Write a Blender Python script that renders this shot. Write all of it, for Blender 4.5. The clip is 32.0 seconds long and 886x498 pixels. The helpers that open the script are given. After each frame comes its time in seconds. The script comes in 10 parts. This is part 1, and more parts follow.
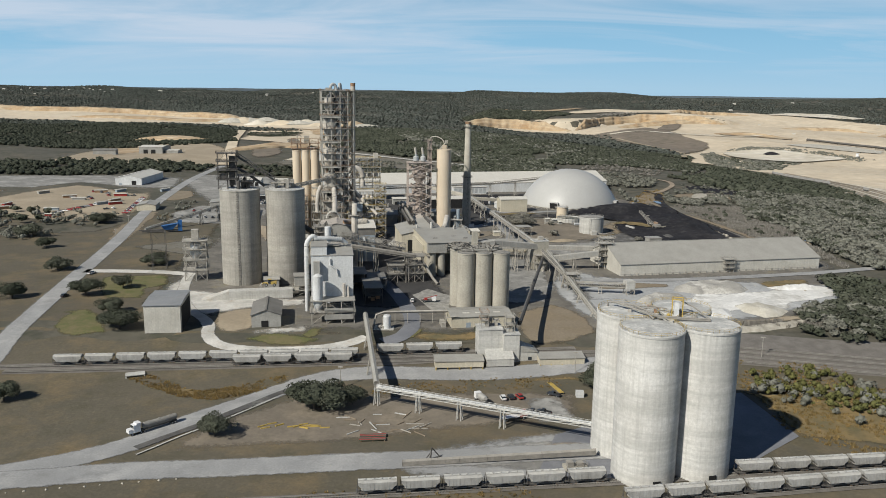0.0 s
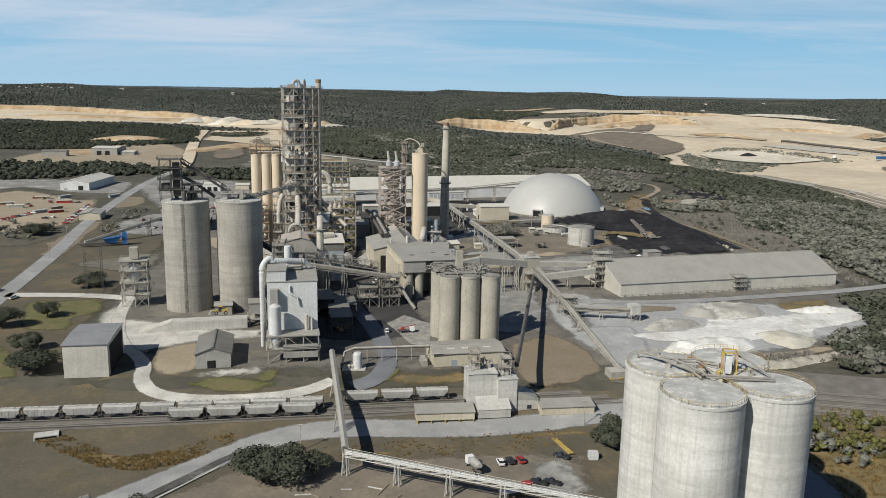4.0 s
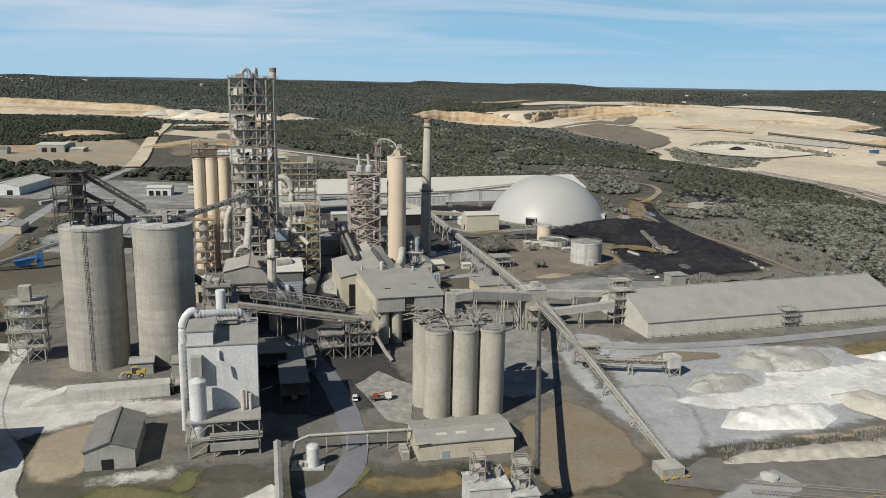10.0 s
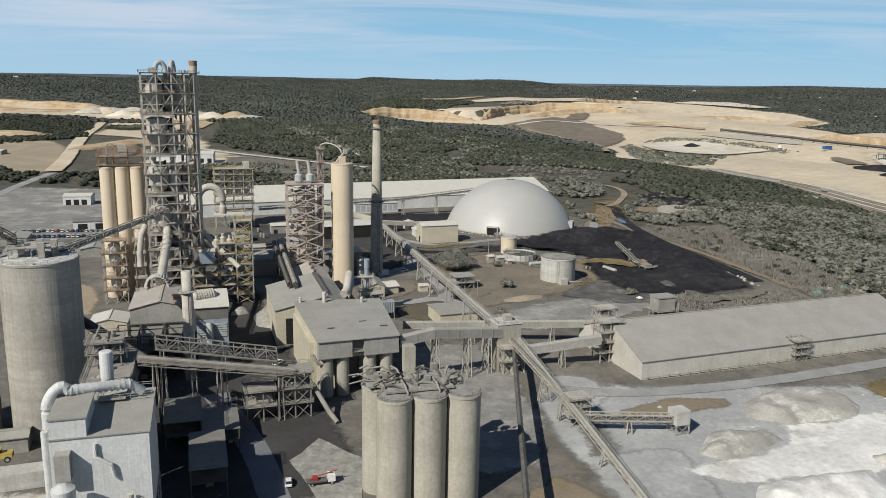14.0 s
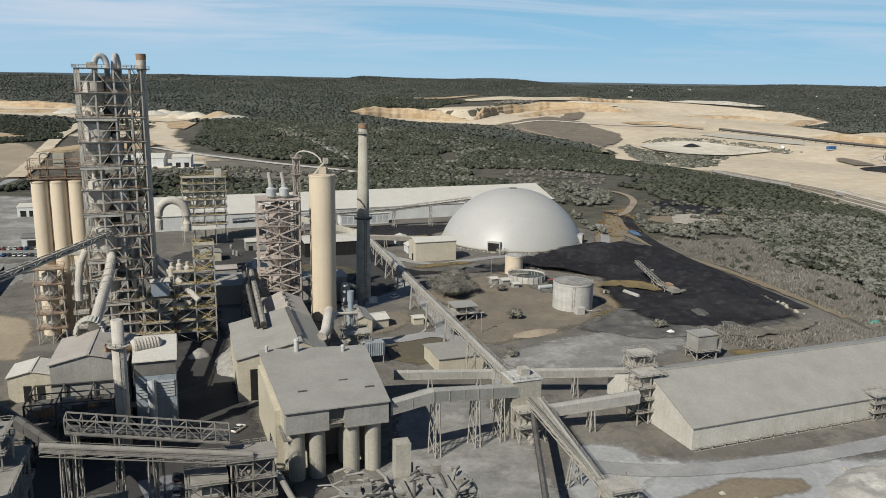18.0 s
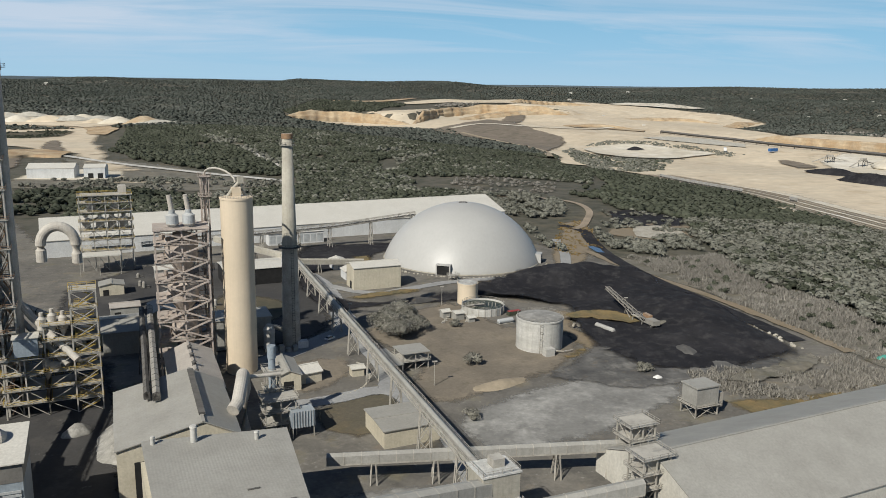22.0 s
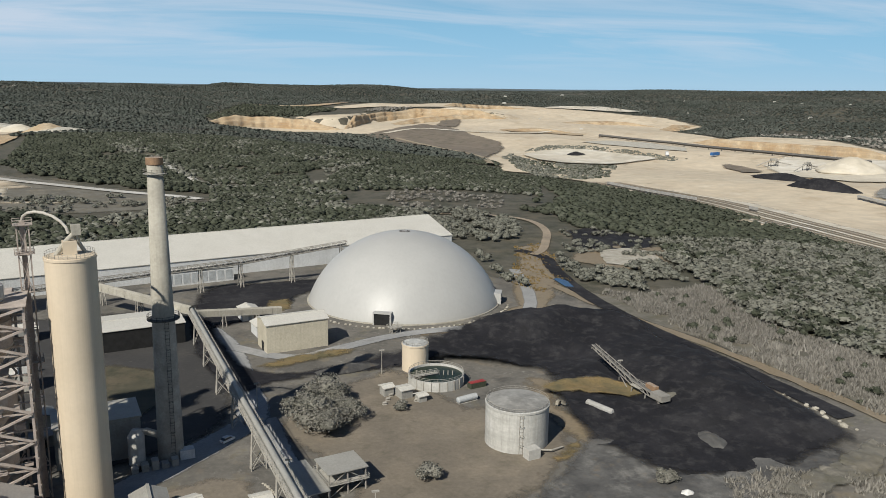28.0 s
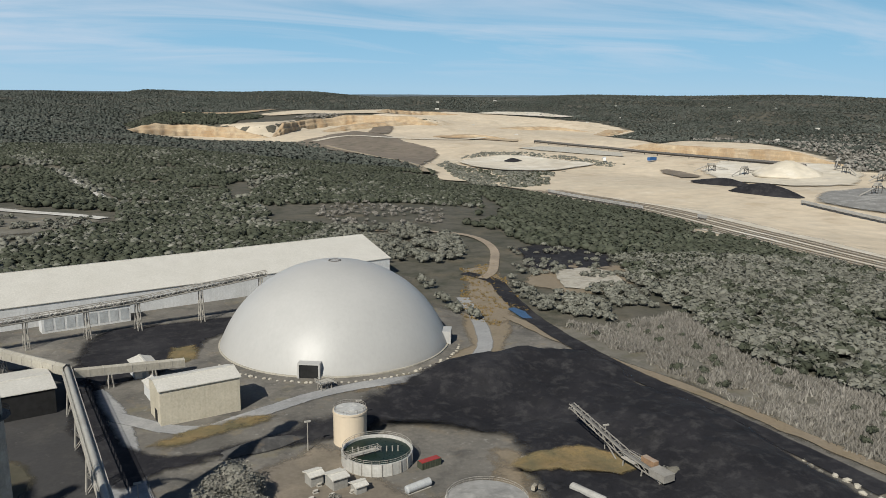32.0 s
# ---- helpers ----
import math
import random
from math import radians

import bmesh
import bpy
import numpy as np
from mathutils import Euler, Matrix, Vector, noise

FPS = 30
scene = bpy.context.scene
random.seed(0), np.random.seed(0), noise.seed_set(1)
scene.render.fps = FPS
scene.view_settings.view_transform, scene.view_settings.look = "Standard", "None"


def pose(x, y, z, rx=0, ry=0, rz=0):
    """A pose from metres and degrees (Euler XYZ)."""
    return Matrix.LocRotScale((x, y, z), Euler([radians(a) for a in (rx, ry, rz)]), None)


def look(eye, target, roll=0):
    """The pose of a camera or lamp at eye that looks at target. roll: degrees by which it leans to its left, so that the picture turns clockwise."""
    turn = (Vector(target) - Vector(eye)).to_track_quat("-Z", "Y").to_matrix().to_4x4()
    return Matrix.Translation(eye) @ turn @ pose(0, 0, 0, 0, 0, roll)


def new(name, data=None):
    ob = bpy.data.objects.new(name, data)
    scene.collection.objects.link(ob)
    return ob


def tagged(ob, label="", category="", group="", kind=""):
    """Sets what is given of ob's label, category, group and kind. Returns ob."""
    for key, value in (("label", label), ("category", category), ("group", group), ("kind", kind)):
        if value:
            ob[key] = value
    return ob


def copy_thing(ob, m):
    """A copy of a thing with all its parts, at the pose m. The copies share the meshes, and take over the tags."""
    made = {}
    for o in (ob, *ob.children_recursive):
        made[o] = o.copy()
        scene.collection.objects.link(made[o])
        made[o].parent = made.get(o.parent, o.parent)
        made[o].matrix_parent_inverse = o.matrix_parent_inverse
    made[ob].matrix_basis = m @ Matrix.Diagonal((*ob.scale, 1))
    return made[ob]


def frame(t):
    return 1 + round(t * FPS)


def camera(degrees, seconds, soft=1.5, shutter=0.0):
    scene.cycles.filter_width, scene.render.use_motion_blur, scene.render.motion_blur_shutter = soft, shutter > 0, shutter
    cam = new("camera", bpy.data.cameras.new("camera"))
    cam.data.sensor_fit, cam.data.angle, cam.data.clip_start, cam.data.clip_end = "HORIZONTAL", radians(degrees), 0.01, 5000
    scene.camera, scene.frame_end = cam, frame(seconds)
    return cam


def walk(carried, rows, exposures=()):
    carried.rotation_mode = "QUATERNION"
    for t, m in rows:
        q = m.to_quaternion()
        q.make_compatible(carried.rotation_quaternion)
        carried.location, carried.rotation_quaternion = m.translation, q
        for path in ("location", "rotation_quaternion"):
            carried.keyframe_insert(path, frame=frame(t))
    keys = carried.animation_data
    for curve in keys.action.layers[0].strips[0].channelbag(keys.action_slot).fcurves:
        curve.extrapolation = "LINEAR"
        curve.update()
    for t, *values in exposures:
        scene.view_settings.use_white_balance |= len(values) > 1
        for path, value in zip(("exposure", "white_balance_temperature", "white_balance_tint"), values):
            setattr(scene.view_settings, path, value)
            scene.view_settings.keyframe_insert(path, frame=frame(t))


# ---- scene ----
cam = camera(57.66, 32.0, 0.9)
PATH = [
    (0, (0.09, -0.04, 112.00), (0.079, 48.961, 102.043), 0.82),
    (0.5, (-0.75, 7.26, 111.61), (-0.586, 56.261, 101.688), 0.87),
    (1, (-1.50, 14.56, 111.29), (-0.964, 63.564, 101.388), 0.90),
    (1.5, (-2.15, 21.87, 111.02), (-1.239, 70.871, 101.131), 0.94),
    (2, (-2.73, 29.19, 110.79), (-1.455, 78.186, 100.923), 0.97),
    (2.5, (-3.22, 36.52, 110.61), (-1.791, 85.512, 100.738), 0.99),
    (3, (-3.64, 43.86, 110.45), (-2.061, 92.849, 100.584), 1.01),
    (3.5, (-4.00, 51.21, 110.33), (-2.275, 100.190, 100.418), 1.03),
    (5.5, (-4.84, 80.76, 110.01), (-2.680, 129.706, 100.021), 1.08),
    (6, (-4.92, 88.18, 109.96), (-2.678, 137.112, 99.910), 1.08),
    (6.5, (-4.96, 95.62, 109.91), (-2.636, 144.535, 99.817), 1.09),
    (7, (-4.96, 103.07, 109.87), (-2.516, 151.967, 99.718), 1.09),
    (7.5, (-4.91, 110.53, 109.82), (-2.256, 159.409, 99.627), 1.09),
    (8, (-4.83, 118.01, 109.77), (-1.990, 166.863, 99.524), 1.09),
    (8.5, (-4.72, 125.49, 109.71), (-1.714, 174.330, 99.421), 1.09),
    (9, (-4.57, 132.99, 109.65), (-1.458, 181.812, 99.310), 1.08),
    (9.5, (-4.39, 140.50, 109.58), (-1.198, 189.306, 99.190), 1.08),
    (10, (-4.17, 148.02, 109.50), (-0.857, 196.807, 99.063), 1.07),
    (10.5, (-3.93, 155.55, 109.42), (-0.409, 204.314, 98.935), 1.07),
    (11, (-3.65, 163.09, 109.32), (0.195, 211.818, 98.798), 1.06),
    (11.5, (-3.34, 170.64, 109.22), (0.778, 219.340, 98.685), 1.06),
    (12, (-3.00, 178.19, 109.11), (1.307, 226.873, 98.557), 1.05),
    (12.5, (-2.63, 185.75, 108.99), (1.869, 234.412, 98.424), 1.05),
    (13, (-2.23, 193.31, 108.86), (2.755, 241.926, 98.285), 1.04),
    (13.5, (-1.80, 200.88, 108.73), (3.984, 249.403, 98.140), 1.03),
    (14, (-1.34, 208.45, 108.58), (4.974, 256.906, 97.988), 1.03),
    (14.5, (-0.85, 216.02, 108.44), (5.486, 264.473, 97.826), 1.02),
    (16.5, (1.47, 246.31, 107.80), (7.954, 294.730, 97.156), 1.00),
    (17, (2.15, 253.87, 107.63), (8.688, 302.283, 96.982), 0.99),
    (17.5, (2.86, 261.43, 107.47), (9.475, 309.830, 96.811), 0.99),
    (18, (3.61, 268.98, 107.30), (10.451, 317.354, 96.658), 0.98),
    (18.5, (4.40, 276.53, 107.14), (11.671, 324.842, 96.520), 0.98),
    (19, (5.23, 284.06, 106.97), (12.915, 332.320, 96.375), 0.98),
    (19.5, (6.11, 291.59, 106.81), (14.049, 339.810, 96.233), 0.97),
    (20, (7.03, 299.11, 106.66), (15.273, 347.282, 96.100), 0.97),
    (20.5, (8.01, 306.61, 106.51), (16.610, 354.733, 95.990), 0.96),
    (21, (9.02, 314.11, 106.36), (18.192, 362.131, 95.877), 0.96),
    (21.5, (10.09, 321.59, 106.22), (19.934, 369.487, 95.767), 0.96),
    (22, (11.21, 329.06, 106.08), (21.659, 376.833, 95.659), 0.95),
    (22.5, (12.38, 336.51, 105.95), (22.999, 384.254, 95.546), 0.95),
    (23, (13.61, 343.95, 105.82), (24.327, 391.675, 95.437), 0.94),
    (23.5, (14.89, 351.38, 105.70), (26.075, 398.997, 95.337), 0.94),
    (24, (16.22, 358.79, 105.58), (28.371, 406.179, 95.256), 0.93),
    (24.5, (17.61, 366.18, 105.47), (30.374, 413.417, 95.170), 0.92),
    (25, (19.05, 373.56, 105.35), (31.790, 420.807, 95.073), 0.91),
    (25.5, (20.55, 380.93, 105.24), (33.283, 428.174, 94.970), 0.90),
    (27.5, (27.14, 410.22, 104.76), (40.862, 457.214, 94.591), 0.85),
    (28, (28.92, 417.51, 104.61), (43.304, 464.310, 94.465), 0.83),
    (28.5, (30.77, 424.78, 104.45), (45.796, 471.386, 94.336), 0.81),
    (29, (32.67, 432.04, 104.27), (48.135, 478.511, 94.190), 0.79),
    (29.5, (34.63, 439.29, 104.07), (50.473, 485.638, 94.019), 0.77),
    (30, (36.64, 446.53, 103.84), (53.294, 492.602, 93.834), 0.74),
    (30.5, (38.70, 453.76, 103.58), (55.947, 499.626, 93.626), 0.71),
    (31, (40.81, 460.99, 103.28), (58.471, 506.710, 93.410), 0.67),
    (31.5, (42.97, 468.20, 102.93), (60.995, 513.798, 93.122), 0.63),
    (32, (45.17, 475.42, 102.53), (63.421, 520.941, 92.804), 0.59),
]
walk(cam, [(t, look(eye, target, roll)) for t, eye, target, roll in PATH])

# ---- daylight: winter sun from the left and behind, thin streaked cloud ----
SUN_EL, SUN_AZ = radians(40), math.atan2(-0.71, -0.704)
world = bpy.data.worlds.new("sky")
scene.world = world
world.use_nodes = True
wn, wl = world.node_tree.nodes, world.node_tree.links
wn.clear()
w_out = wn.new("ShaderNodeOutputWorld")
w_bg = wn.new("ShaderNodeBackground")
w_bg.inputs["Strength"].default_value = 0.05
w_sky = wn.new("ShaderNodeTexSky")
w_sky.sky_type = "NISHITA"
w_sky.sun_disc = False
w_sky.sun_elevation, w_sky.sun_rotation = SUN_EL, SUN_AZ % (2 * math.pi)
w_sky.altitude, w_sky.air_density, w_sky.dust_density, w_sky.ozone_density = 300, 1.0, 0.0, 5.0
w_co = wn.new("ShaderNodeTexCoord")
w_sep = wn.new("ShaderNodeSeparateXYZ")
wl.new(w_co.outputs["Generated"], w_sep.inputs[0])


def w_math(op, a, b=None):
    n = wn.new("ShaderNodeMath")
    n.operation = op
    for i, v in enumerate((a, b)):
        if v is None:
            continue
        if isinstance(v, (int, float)):
            n.inputs[i].default_value = v
        else:
            wl.new(v, n.inputs[i])
    return n.outputs[0]


# cloud sheet: direction divided by its height, so that streaks flatten towards the horizon
w_h = w_math("ADD", w_math("MAXIMUM", w_sep.outputs["Z"], 0.0), 0.13)
w_cmb = wn.new("ShaderNodeCombineXYZ")
wl.new(w_math("MULTIPLY", w_math("DIVIDE", w_sep.outputs["X"], w_h), 0.55), w_cmb.inputs["X"])
wl.new(w_math("MULTIPLY", w_math("DIVIDE", w_sep.outputs["Y"], w_h), 1.25), w_cmb.inputs["Y"])
w_map = wn.new("ShaderNodeMapping")
w_map.inputs["Rotation"].default_value = (0, 0, radians(14))
w_map.inputs["Location"].default_value = (3.1, 1.7, 0.0)
wl.new(w_cmb.outputs[0], w_map.inputs["Vector"])
w_n1 = wn.new("ShaderNodeTexNoise")
w_n1.inputs["Scale"].default_value, w_n1.inputs["Detail"].default_value, w_n1.inputs["Roughness"].default_value = 0.75, 9, 0.58
w_n1.inputs["Distortion"].default_value = 0.9
wl.new(w_map.outputs[0], w_n1.inputs["Vector"])
w_rmp = wn.new("ShaderNodeValToRGB")
w_rmp.color_ramp.elements[0].position, w_rmp.color_ramp.elements[0].color = 0.40, (0, 0, 0, 1)
w_rmp.color_ramp.elements[1].position, w_rmp.color_ramp.elements[1].color = 0.68, (1, 1, 1, 1)
# the bank is thickest in the west and higher up
w_west = w_math("ADD", w_math("MULTIPLY", w_sep.outputs["X"], -0.16), w_math("MULTIPLY", w_sep.outputs["Z"], 0.9))
wl.new(w_math("ADD", w_n1.outputs["Fac"], w_math("SUBTRACT", w_west, 0.02)), w_rmp.inputs[0])
w_mix = wn.new("ShaderNodeMix")
w_mix.data_type = "RGBA"
w_mix.inputs["B"].default_value = (11.2, 12.9, 15.2, 1)
w_up = w_math("MINIMUM", w_math("MULTIPLY", w_math("MAXIMUM", w_math("SUBTRACT", w_sep.outputs["Z"], 0.002), 0.0), 22.0), 1.0)
# the cloud bank lies low; overhead the sky is clear and deep
w_sq = w_math("MULTIPLY", w_sep.outputs["Z"], w_sep.outputs["Z"])
w_bank = w_math("POWER", 2.718, w_math("MULTIPLY", w_sq, -16.0))
wl.new(w_math("MULTIPLY", w_math("MULTIPLY", w_math("MULTIPLY", w_rmp.outputs[0], w_up), w_bank), 0.9), w_mix.inputs["Factor"])
# blue of the lower sky, paling into haze at the horizon
w_low = wn.new("ShaderNodeMix")
w_low.data_type = "RGBA"
w_low.inputs["B"].default_value = (2.9, 9.6, 15.8, 1)
wl.new(w_math("MULTIPLY", w_math("POWER", 2.718, w_math("MULTIPLY", w_sq, -50.0)), 0.85), w_low.inputs["Factor"])
wl.new(w_sky.outputs[0], w_low.inputs["A"])
w_haze = wn.new("ShaderNodeMix")
w_haze.data_type = "RGBA"
w_haze.inputs["B"].default_value = (7.6, 11.6, 14.8, 1)
wl.new(w_math("MINIMUM", w_math("MULTIPLY", w_math("POWER", 2.718, w_math("MULTIPLY", w_sep.outputs["Z"], -15.0)), 0.95), 0.95), w_haze.inputs["Factor"])
wl.new(w_low.outputs["Result"], w_haze.inputs["A"])
wl.new(w_haze.outputs["Result"], w_mix.inputs["A"])
wl.new(w_mix.outputs["Result"], w_bg.inputs["Color"])
wl.new(w_bg.outputs[0], w_out.inputs[0])

sun = new("sun", bpy.data.lights.new("sun", "SUN"))
sun.data.energy, sun.data.angle, sun.data.color = 5.0, radians(0.53), (1.0, 0.960, 0.868)
sun.matrix_world = look((-710, -704, 900), (-710 + 0.71 * math.cos(SUN_EL), -704 + 0.704 * math.cos(SUN_EL), 900 - math.sin(SUN_EL)))
scene.view_settings.exposure = 0.05


# ---- materials ----
def surf(name, c1, c2, rough=0.85, scale=0.3, fine=4.0, bump=0.2, metal=0.0, streak=0.0, dust=0.0, dust_c=(0.50, 0.48, 0.43), spec=0.3, split=(0.35, 0.65), far=0.0, blots=(), leafy=0.0, band=0.0, fade=0.0, grain=0.30):
    """Two tones mixed by coarse noise, fine grain, optional rain streaks down the walls, pale dust on upward faces, relief."""
    m = bpy.data.materials.new(name)
    m.use_nodes = True
    n, l = m.node_tree.nodes, m.node_tree.links
    p = n["Principled BSDF"]
    p.inputs["Metallic"].default_value = metal
    p.inputs["Specular IOR Level"].default_value = spec
    geo = n.new("ShaderNodeNewGeometry")
    pos = geo.outputs["Position"]

    def noise_at(s, detail=5, vec=pos, rough_=0.6):
        t = n.new("ShaderNodeTexNoise")
        t.inputs["Scale"].default_value, t.inputs["Detail"].default_value, t.inputs["Roughness"].default_value = s, detail, rough_
        l.new(vec, t.inputs["Vector"])
        return t.outputs["Fac"]

    def ramp(fac, a, b, ca=(0, 0, 0, 1), cb=(1, 1, 1, 1)):
        r = n.new("ShaderNodeValToRGB")
        r.color_ramp.elements[0].position, r.color_ramp.elements[0].color = a, ca
        r.color_ramp.elements[1].position, r.color_ramp.elements[1].color = b, cb
        l.new(fac, r.inputs[0])
        return r.outputs[0]

    def mix(fac, a, b, kind="MIX"):
        x = n.new("ShaderNodeMix")
        x.data_type, x.blend_type = "RGBA", kind
        for key, v in (("Factor", fac), ("A", a), ("B", b)):
            if isinstance(v, (int, float, tuple)):
                x.inputs[key].default_value = v
            else:
                l.new(v, x.inputs[key])
        return x.outputs["Result"]

    col = mix(ramp(noise_at(scale), *split), (*c1, 1), (*c2, 1))
    if far:
        col = mix(ramp(noise_at(far, 3), 0.4, 0.62), col, tuple(0.62 * a + 0.38 * b * 0.6 for a, b in zip(c1, c2)) + (1,))
    for bs, bc, lo, hi, amt in blots:
        bmul = n.new("ShaderNodeMath")
        bmul.operation = "MULTIPLY"
        bmul.inputs[1].default_value = amt
        l.new(ramp(noise_at(bs, 7, pos, 0.68), lo, hi), bmul.inputs[0])
        col = mix(bmul.outputs[0], col, (*bc, 1))
    if leafy:
        lo_, hi_ = 1 - leafy, 1 + leafy
        col = mix(1.0, col, ramp(geo.outputs["Random Per Island"], 0.0, 1.0, (lo_, lo_, lo_, 1), (hi_, hi_, hi_, 1)), "MULTIPLY")
    g = noise_at(fine, 4)
    col = mix(grain, col, ramp(g, 0.3, 0.7, (0.55, 0.55, 0.55, 1), (1.35, 1.35, 1.35, 1)), "MULTIPLY")
    if band:
        mb = n.new("ShaderNodeMapping")
        mb.inputs["Scale"].default_value = (0.02, 0.02, 0.33)
        l.new(pos, mb.inputs["Vector"])
        bd = n.new("ShaderNodeMath")
        bd.operation = "MULTIPLY"
        bd.inputs[1].default_value = band
        l.new(ramp(noise_at(1.0, 5, mb.outputs[0], 0.7), 0.42, 0.62), bd.inputs[0])
        col = mix(bd.outputs[0], col, tuple(v * 0.62 for v in c2) + (1,))
    if streak:
        mp = n.new("ShaderNodeMapping")
        mp.inputs["Scale"].default_value = (0.9, 0.9, 0.035)
        l.new(pos, mp.inputs["Vector"])
        s = ramp(noise_at(1.0, 6, mp.outputs[0], 0.7), 0.46, 0.72)
        sm_ = n.new("ShaderNodeMath")
        sm_.operation = "MULTIPLY"
        sm_.inputs[1].default_value = streak
        l.new(s, sm_.inputs[0])
        col = mix(sm_.outputs[0], col, tuple(v * 0.52 for v in c2) + (1,))
    if dust:
        sep = n.new("ShaderNodeSeparateXYZ")
        l.new(geo.outputs["Normal"], sep.inputs[0])
        d = ramp(sep.outputs["Z"], 0.25, 0.8)
        dm = n.new("ShaderNodeMath")
        dm.operation = "MULTIPLY"
        l.new(d, dm.inputs[0])
        dn = n.new("ShaderNodeMath")
        dn.operation = "MULTIPLY"
        dn.inputs[1].default_value = dust
        l.new(ramp(noise_at(0.25, 4), 0.25, 0.7), dn.inputs[0])
        l.new(dn.outputs[0], dm.inputs[1])
        col = mix(dm.outputs[0], col, (*dust_c, 1))
    l.new(col, p.inputs["Base Color"])
    rr = n.new("ShaderNodeMapRange")
    rr.inputs["To Min"].default_value, rr.inputs["To Max"].default_value = max(0.02, rough - 0.1), min(1.0, rough + 0.1)
    l.new(g, rr.inputs["Value"])
    l.new(rr.outputs[0], p.inputs["Roughness"])
    if fade:
        # ragged edge where a patch of ground runs out
        at = n.new("ShaderNodeAttribute")
        at.attribute_name = "rim"
        f1 = n.new("ShaderNodeMath")
        f1.operation = "MULTIPLY_ADD"
        f1.inputs[1].default_value, f1.inputs[2].default_value = -1.5, 1.0
        l.new(at.outputs["Fac"], f1.inputs[0])
        f2 = n.new("ShaderNodeMath")
        f2.operation = "MULTIPLY_ADD"
        f2.inputs[1].default_value = 1.3
        l.new(noise_at(fade, 6, pos, 0.7), f2.inputs[0])
        l.new(f1.outputs[0], f2.inputs[2])
        l.new(ramp(f2.outputs[0], 0.42, 0.92), p.inputs["Alpha"])
    if bump:
        bp = n.new("ShaderNodeBump")
        bp.inputs["Strength"].default_value, bp.inputs["Distance"].default_value = bump, 0.25
        l.new(g, bp.inputs["Height"])
        l.new(bp.outputs[0], p.inputs["Normal"])
    return m


def sheet(name, c1, c2, pitch=0.7, rough=0.55, depth=0.03, dust=0.0, streak=0.25, dust_c=(0.36, 0.35, 0.315), metal=0.0):
    """Profiled sheet cladding: ribs run down walls and down slopes, by object coordinates."""
    m = surf(name, c1, c2, rough, 0.12, 1.5, 0.0, metal, streak, dust, dust_c)
    n, l = m.node_tree.nodes, m.node_tree.links
    tc = n.new("ShaderNodeTexCoord")
    w = n.new("ShaderNodeTexWave")
    w.wave_type, w.bands_direction, w.wave_profile = "BANDS", "X", "SIN"
    w.inputs["Scale"].default_value = 0.314 / pitch
    l.new(tc.outputs["Object"], w.inputs["Vector"])
    b = n.new("ShaderNodeBump")
    b.inputs["Strength"].default_value, b.inputs["Distance"].default_value = 0.28, depth
    l.new(w.outputs["Fac"], b.inputs["Height"])
    l.new(b.outputs[0], n["Principled BSDF"].inputs["Normal"])
    return m


M = {}
M["grass"] = surf("dry_grass", (0.126, 0.109, 0.080), (0.088, 0.081, 0.057), 0.95, 0.018, 0.9, 0.5, far=0.006, blots=((0.035, (0.205, 0.150, 0.080), 0.48, 0.72, 0.7), (0.09, (0.070, 0.066, 0.038), 0.5, 0.75, 0.7), (0.4, (0.19, 0.16, 0.11), 0.55, 0.8, 0.5)), fade=0.12)
M["brown"] = surf("brown_earth", (0.205, 0.176, 0.138), (0.158, 0.136, 0.106), 0.95, 0.05, 0.8, 0.4, far=0.02, blots=((0.06, (0.265, 0.222, 0.166), 0.48, 0.7, 0.7), (0.14, (0.090, 0.084, 0.058), 0.52, 0.75, 0.6), (0.5, (0.25, 0.22, 0.17), 0.58, 0.8, 0.5)), fade=0.2)
M["ochre"] = surf("ochre_grass", (0.225, 0.162, 0.078), (0.125, 0.108, 0.058), 0.95, 0.12, 1.2, 0.6, blots=((0.15, (0.30, 0.20, 0.075), 0.5, 0.7, 0.6), (0.3, (0.07, 0.068, 0.035), 0.52, 0.7, 0.8)), fade=0.25)
M["green"] = surf("green_grass", (0.100, 0.110, 0.040), (0.150, 0.130, 0.065), 0.95, 0.12, 1.2, 0.5, blots=((0.2, (0.20, 0.155, 0.09), 0.5, 0.7, 0.7),), fade=0.25)
M["plant"] = surf("cement_dust_ground", (0.180, 0.168, 0.146), (0.108, 0.101, 0.088), 0.95, 0.05, 0.7, 0.3, far=0.02, blots=((0.03, (0.29, 0.265, 0.225), 0.5, 0.7, 0.7), (0.06, (0.125, 0.122, 0.068), 0.56, 0.70, 0.7), (0.09, (0.075, 0.071, 0.064), 0.5, 0.68, 0.8), (0.12, (0.200, 0.160, 0.115), 0.55, 0.72, 0.7), (0.35, (0.42, 0.405, 0.37), 0.6, 0.78, 0.5)), fade=0.15)
M["lane_worn"] = surf("worn_dark_lane", (0.110, 0.104, 0.096), (0.072, 0.069, 0.065), 0.95, 0.12, 1.0, 0.2, blots=((0.16, (0.165, 0.155, 0.14), 0.55, 0.7, 0.5),))
# dark dusty ground, blackened further for shade that no modelled part casts
M["lane"] = surf("shade_deepened_ground", (0.062, 0.060, 0.058), (0.040, 0.039, 0.039), 0.95, 0.05, 0.7, 0.3, far=0.02, blots=((0.04, (0.16, 0.152, 0.138), 0.54, 0.72, 0.6), (0.08, (0.055, 0.052, 0.048), 0.5, 0.68, 0.75), (0.2, (0.24, 0.228, 0.205), 0.62, 0.76, 0.5)), fade=0.2)
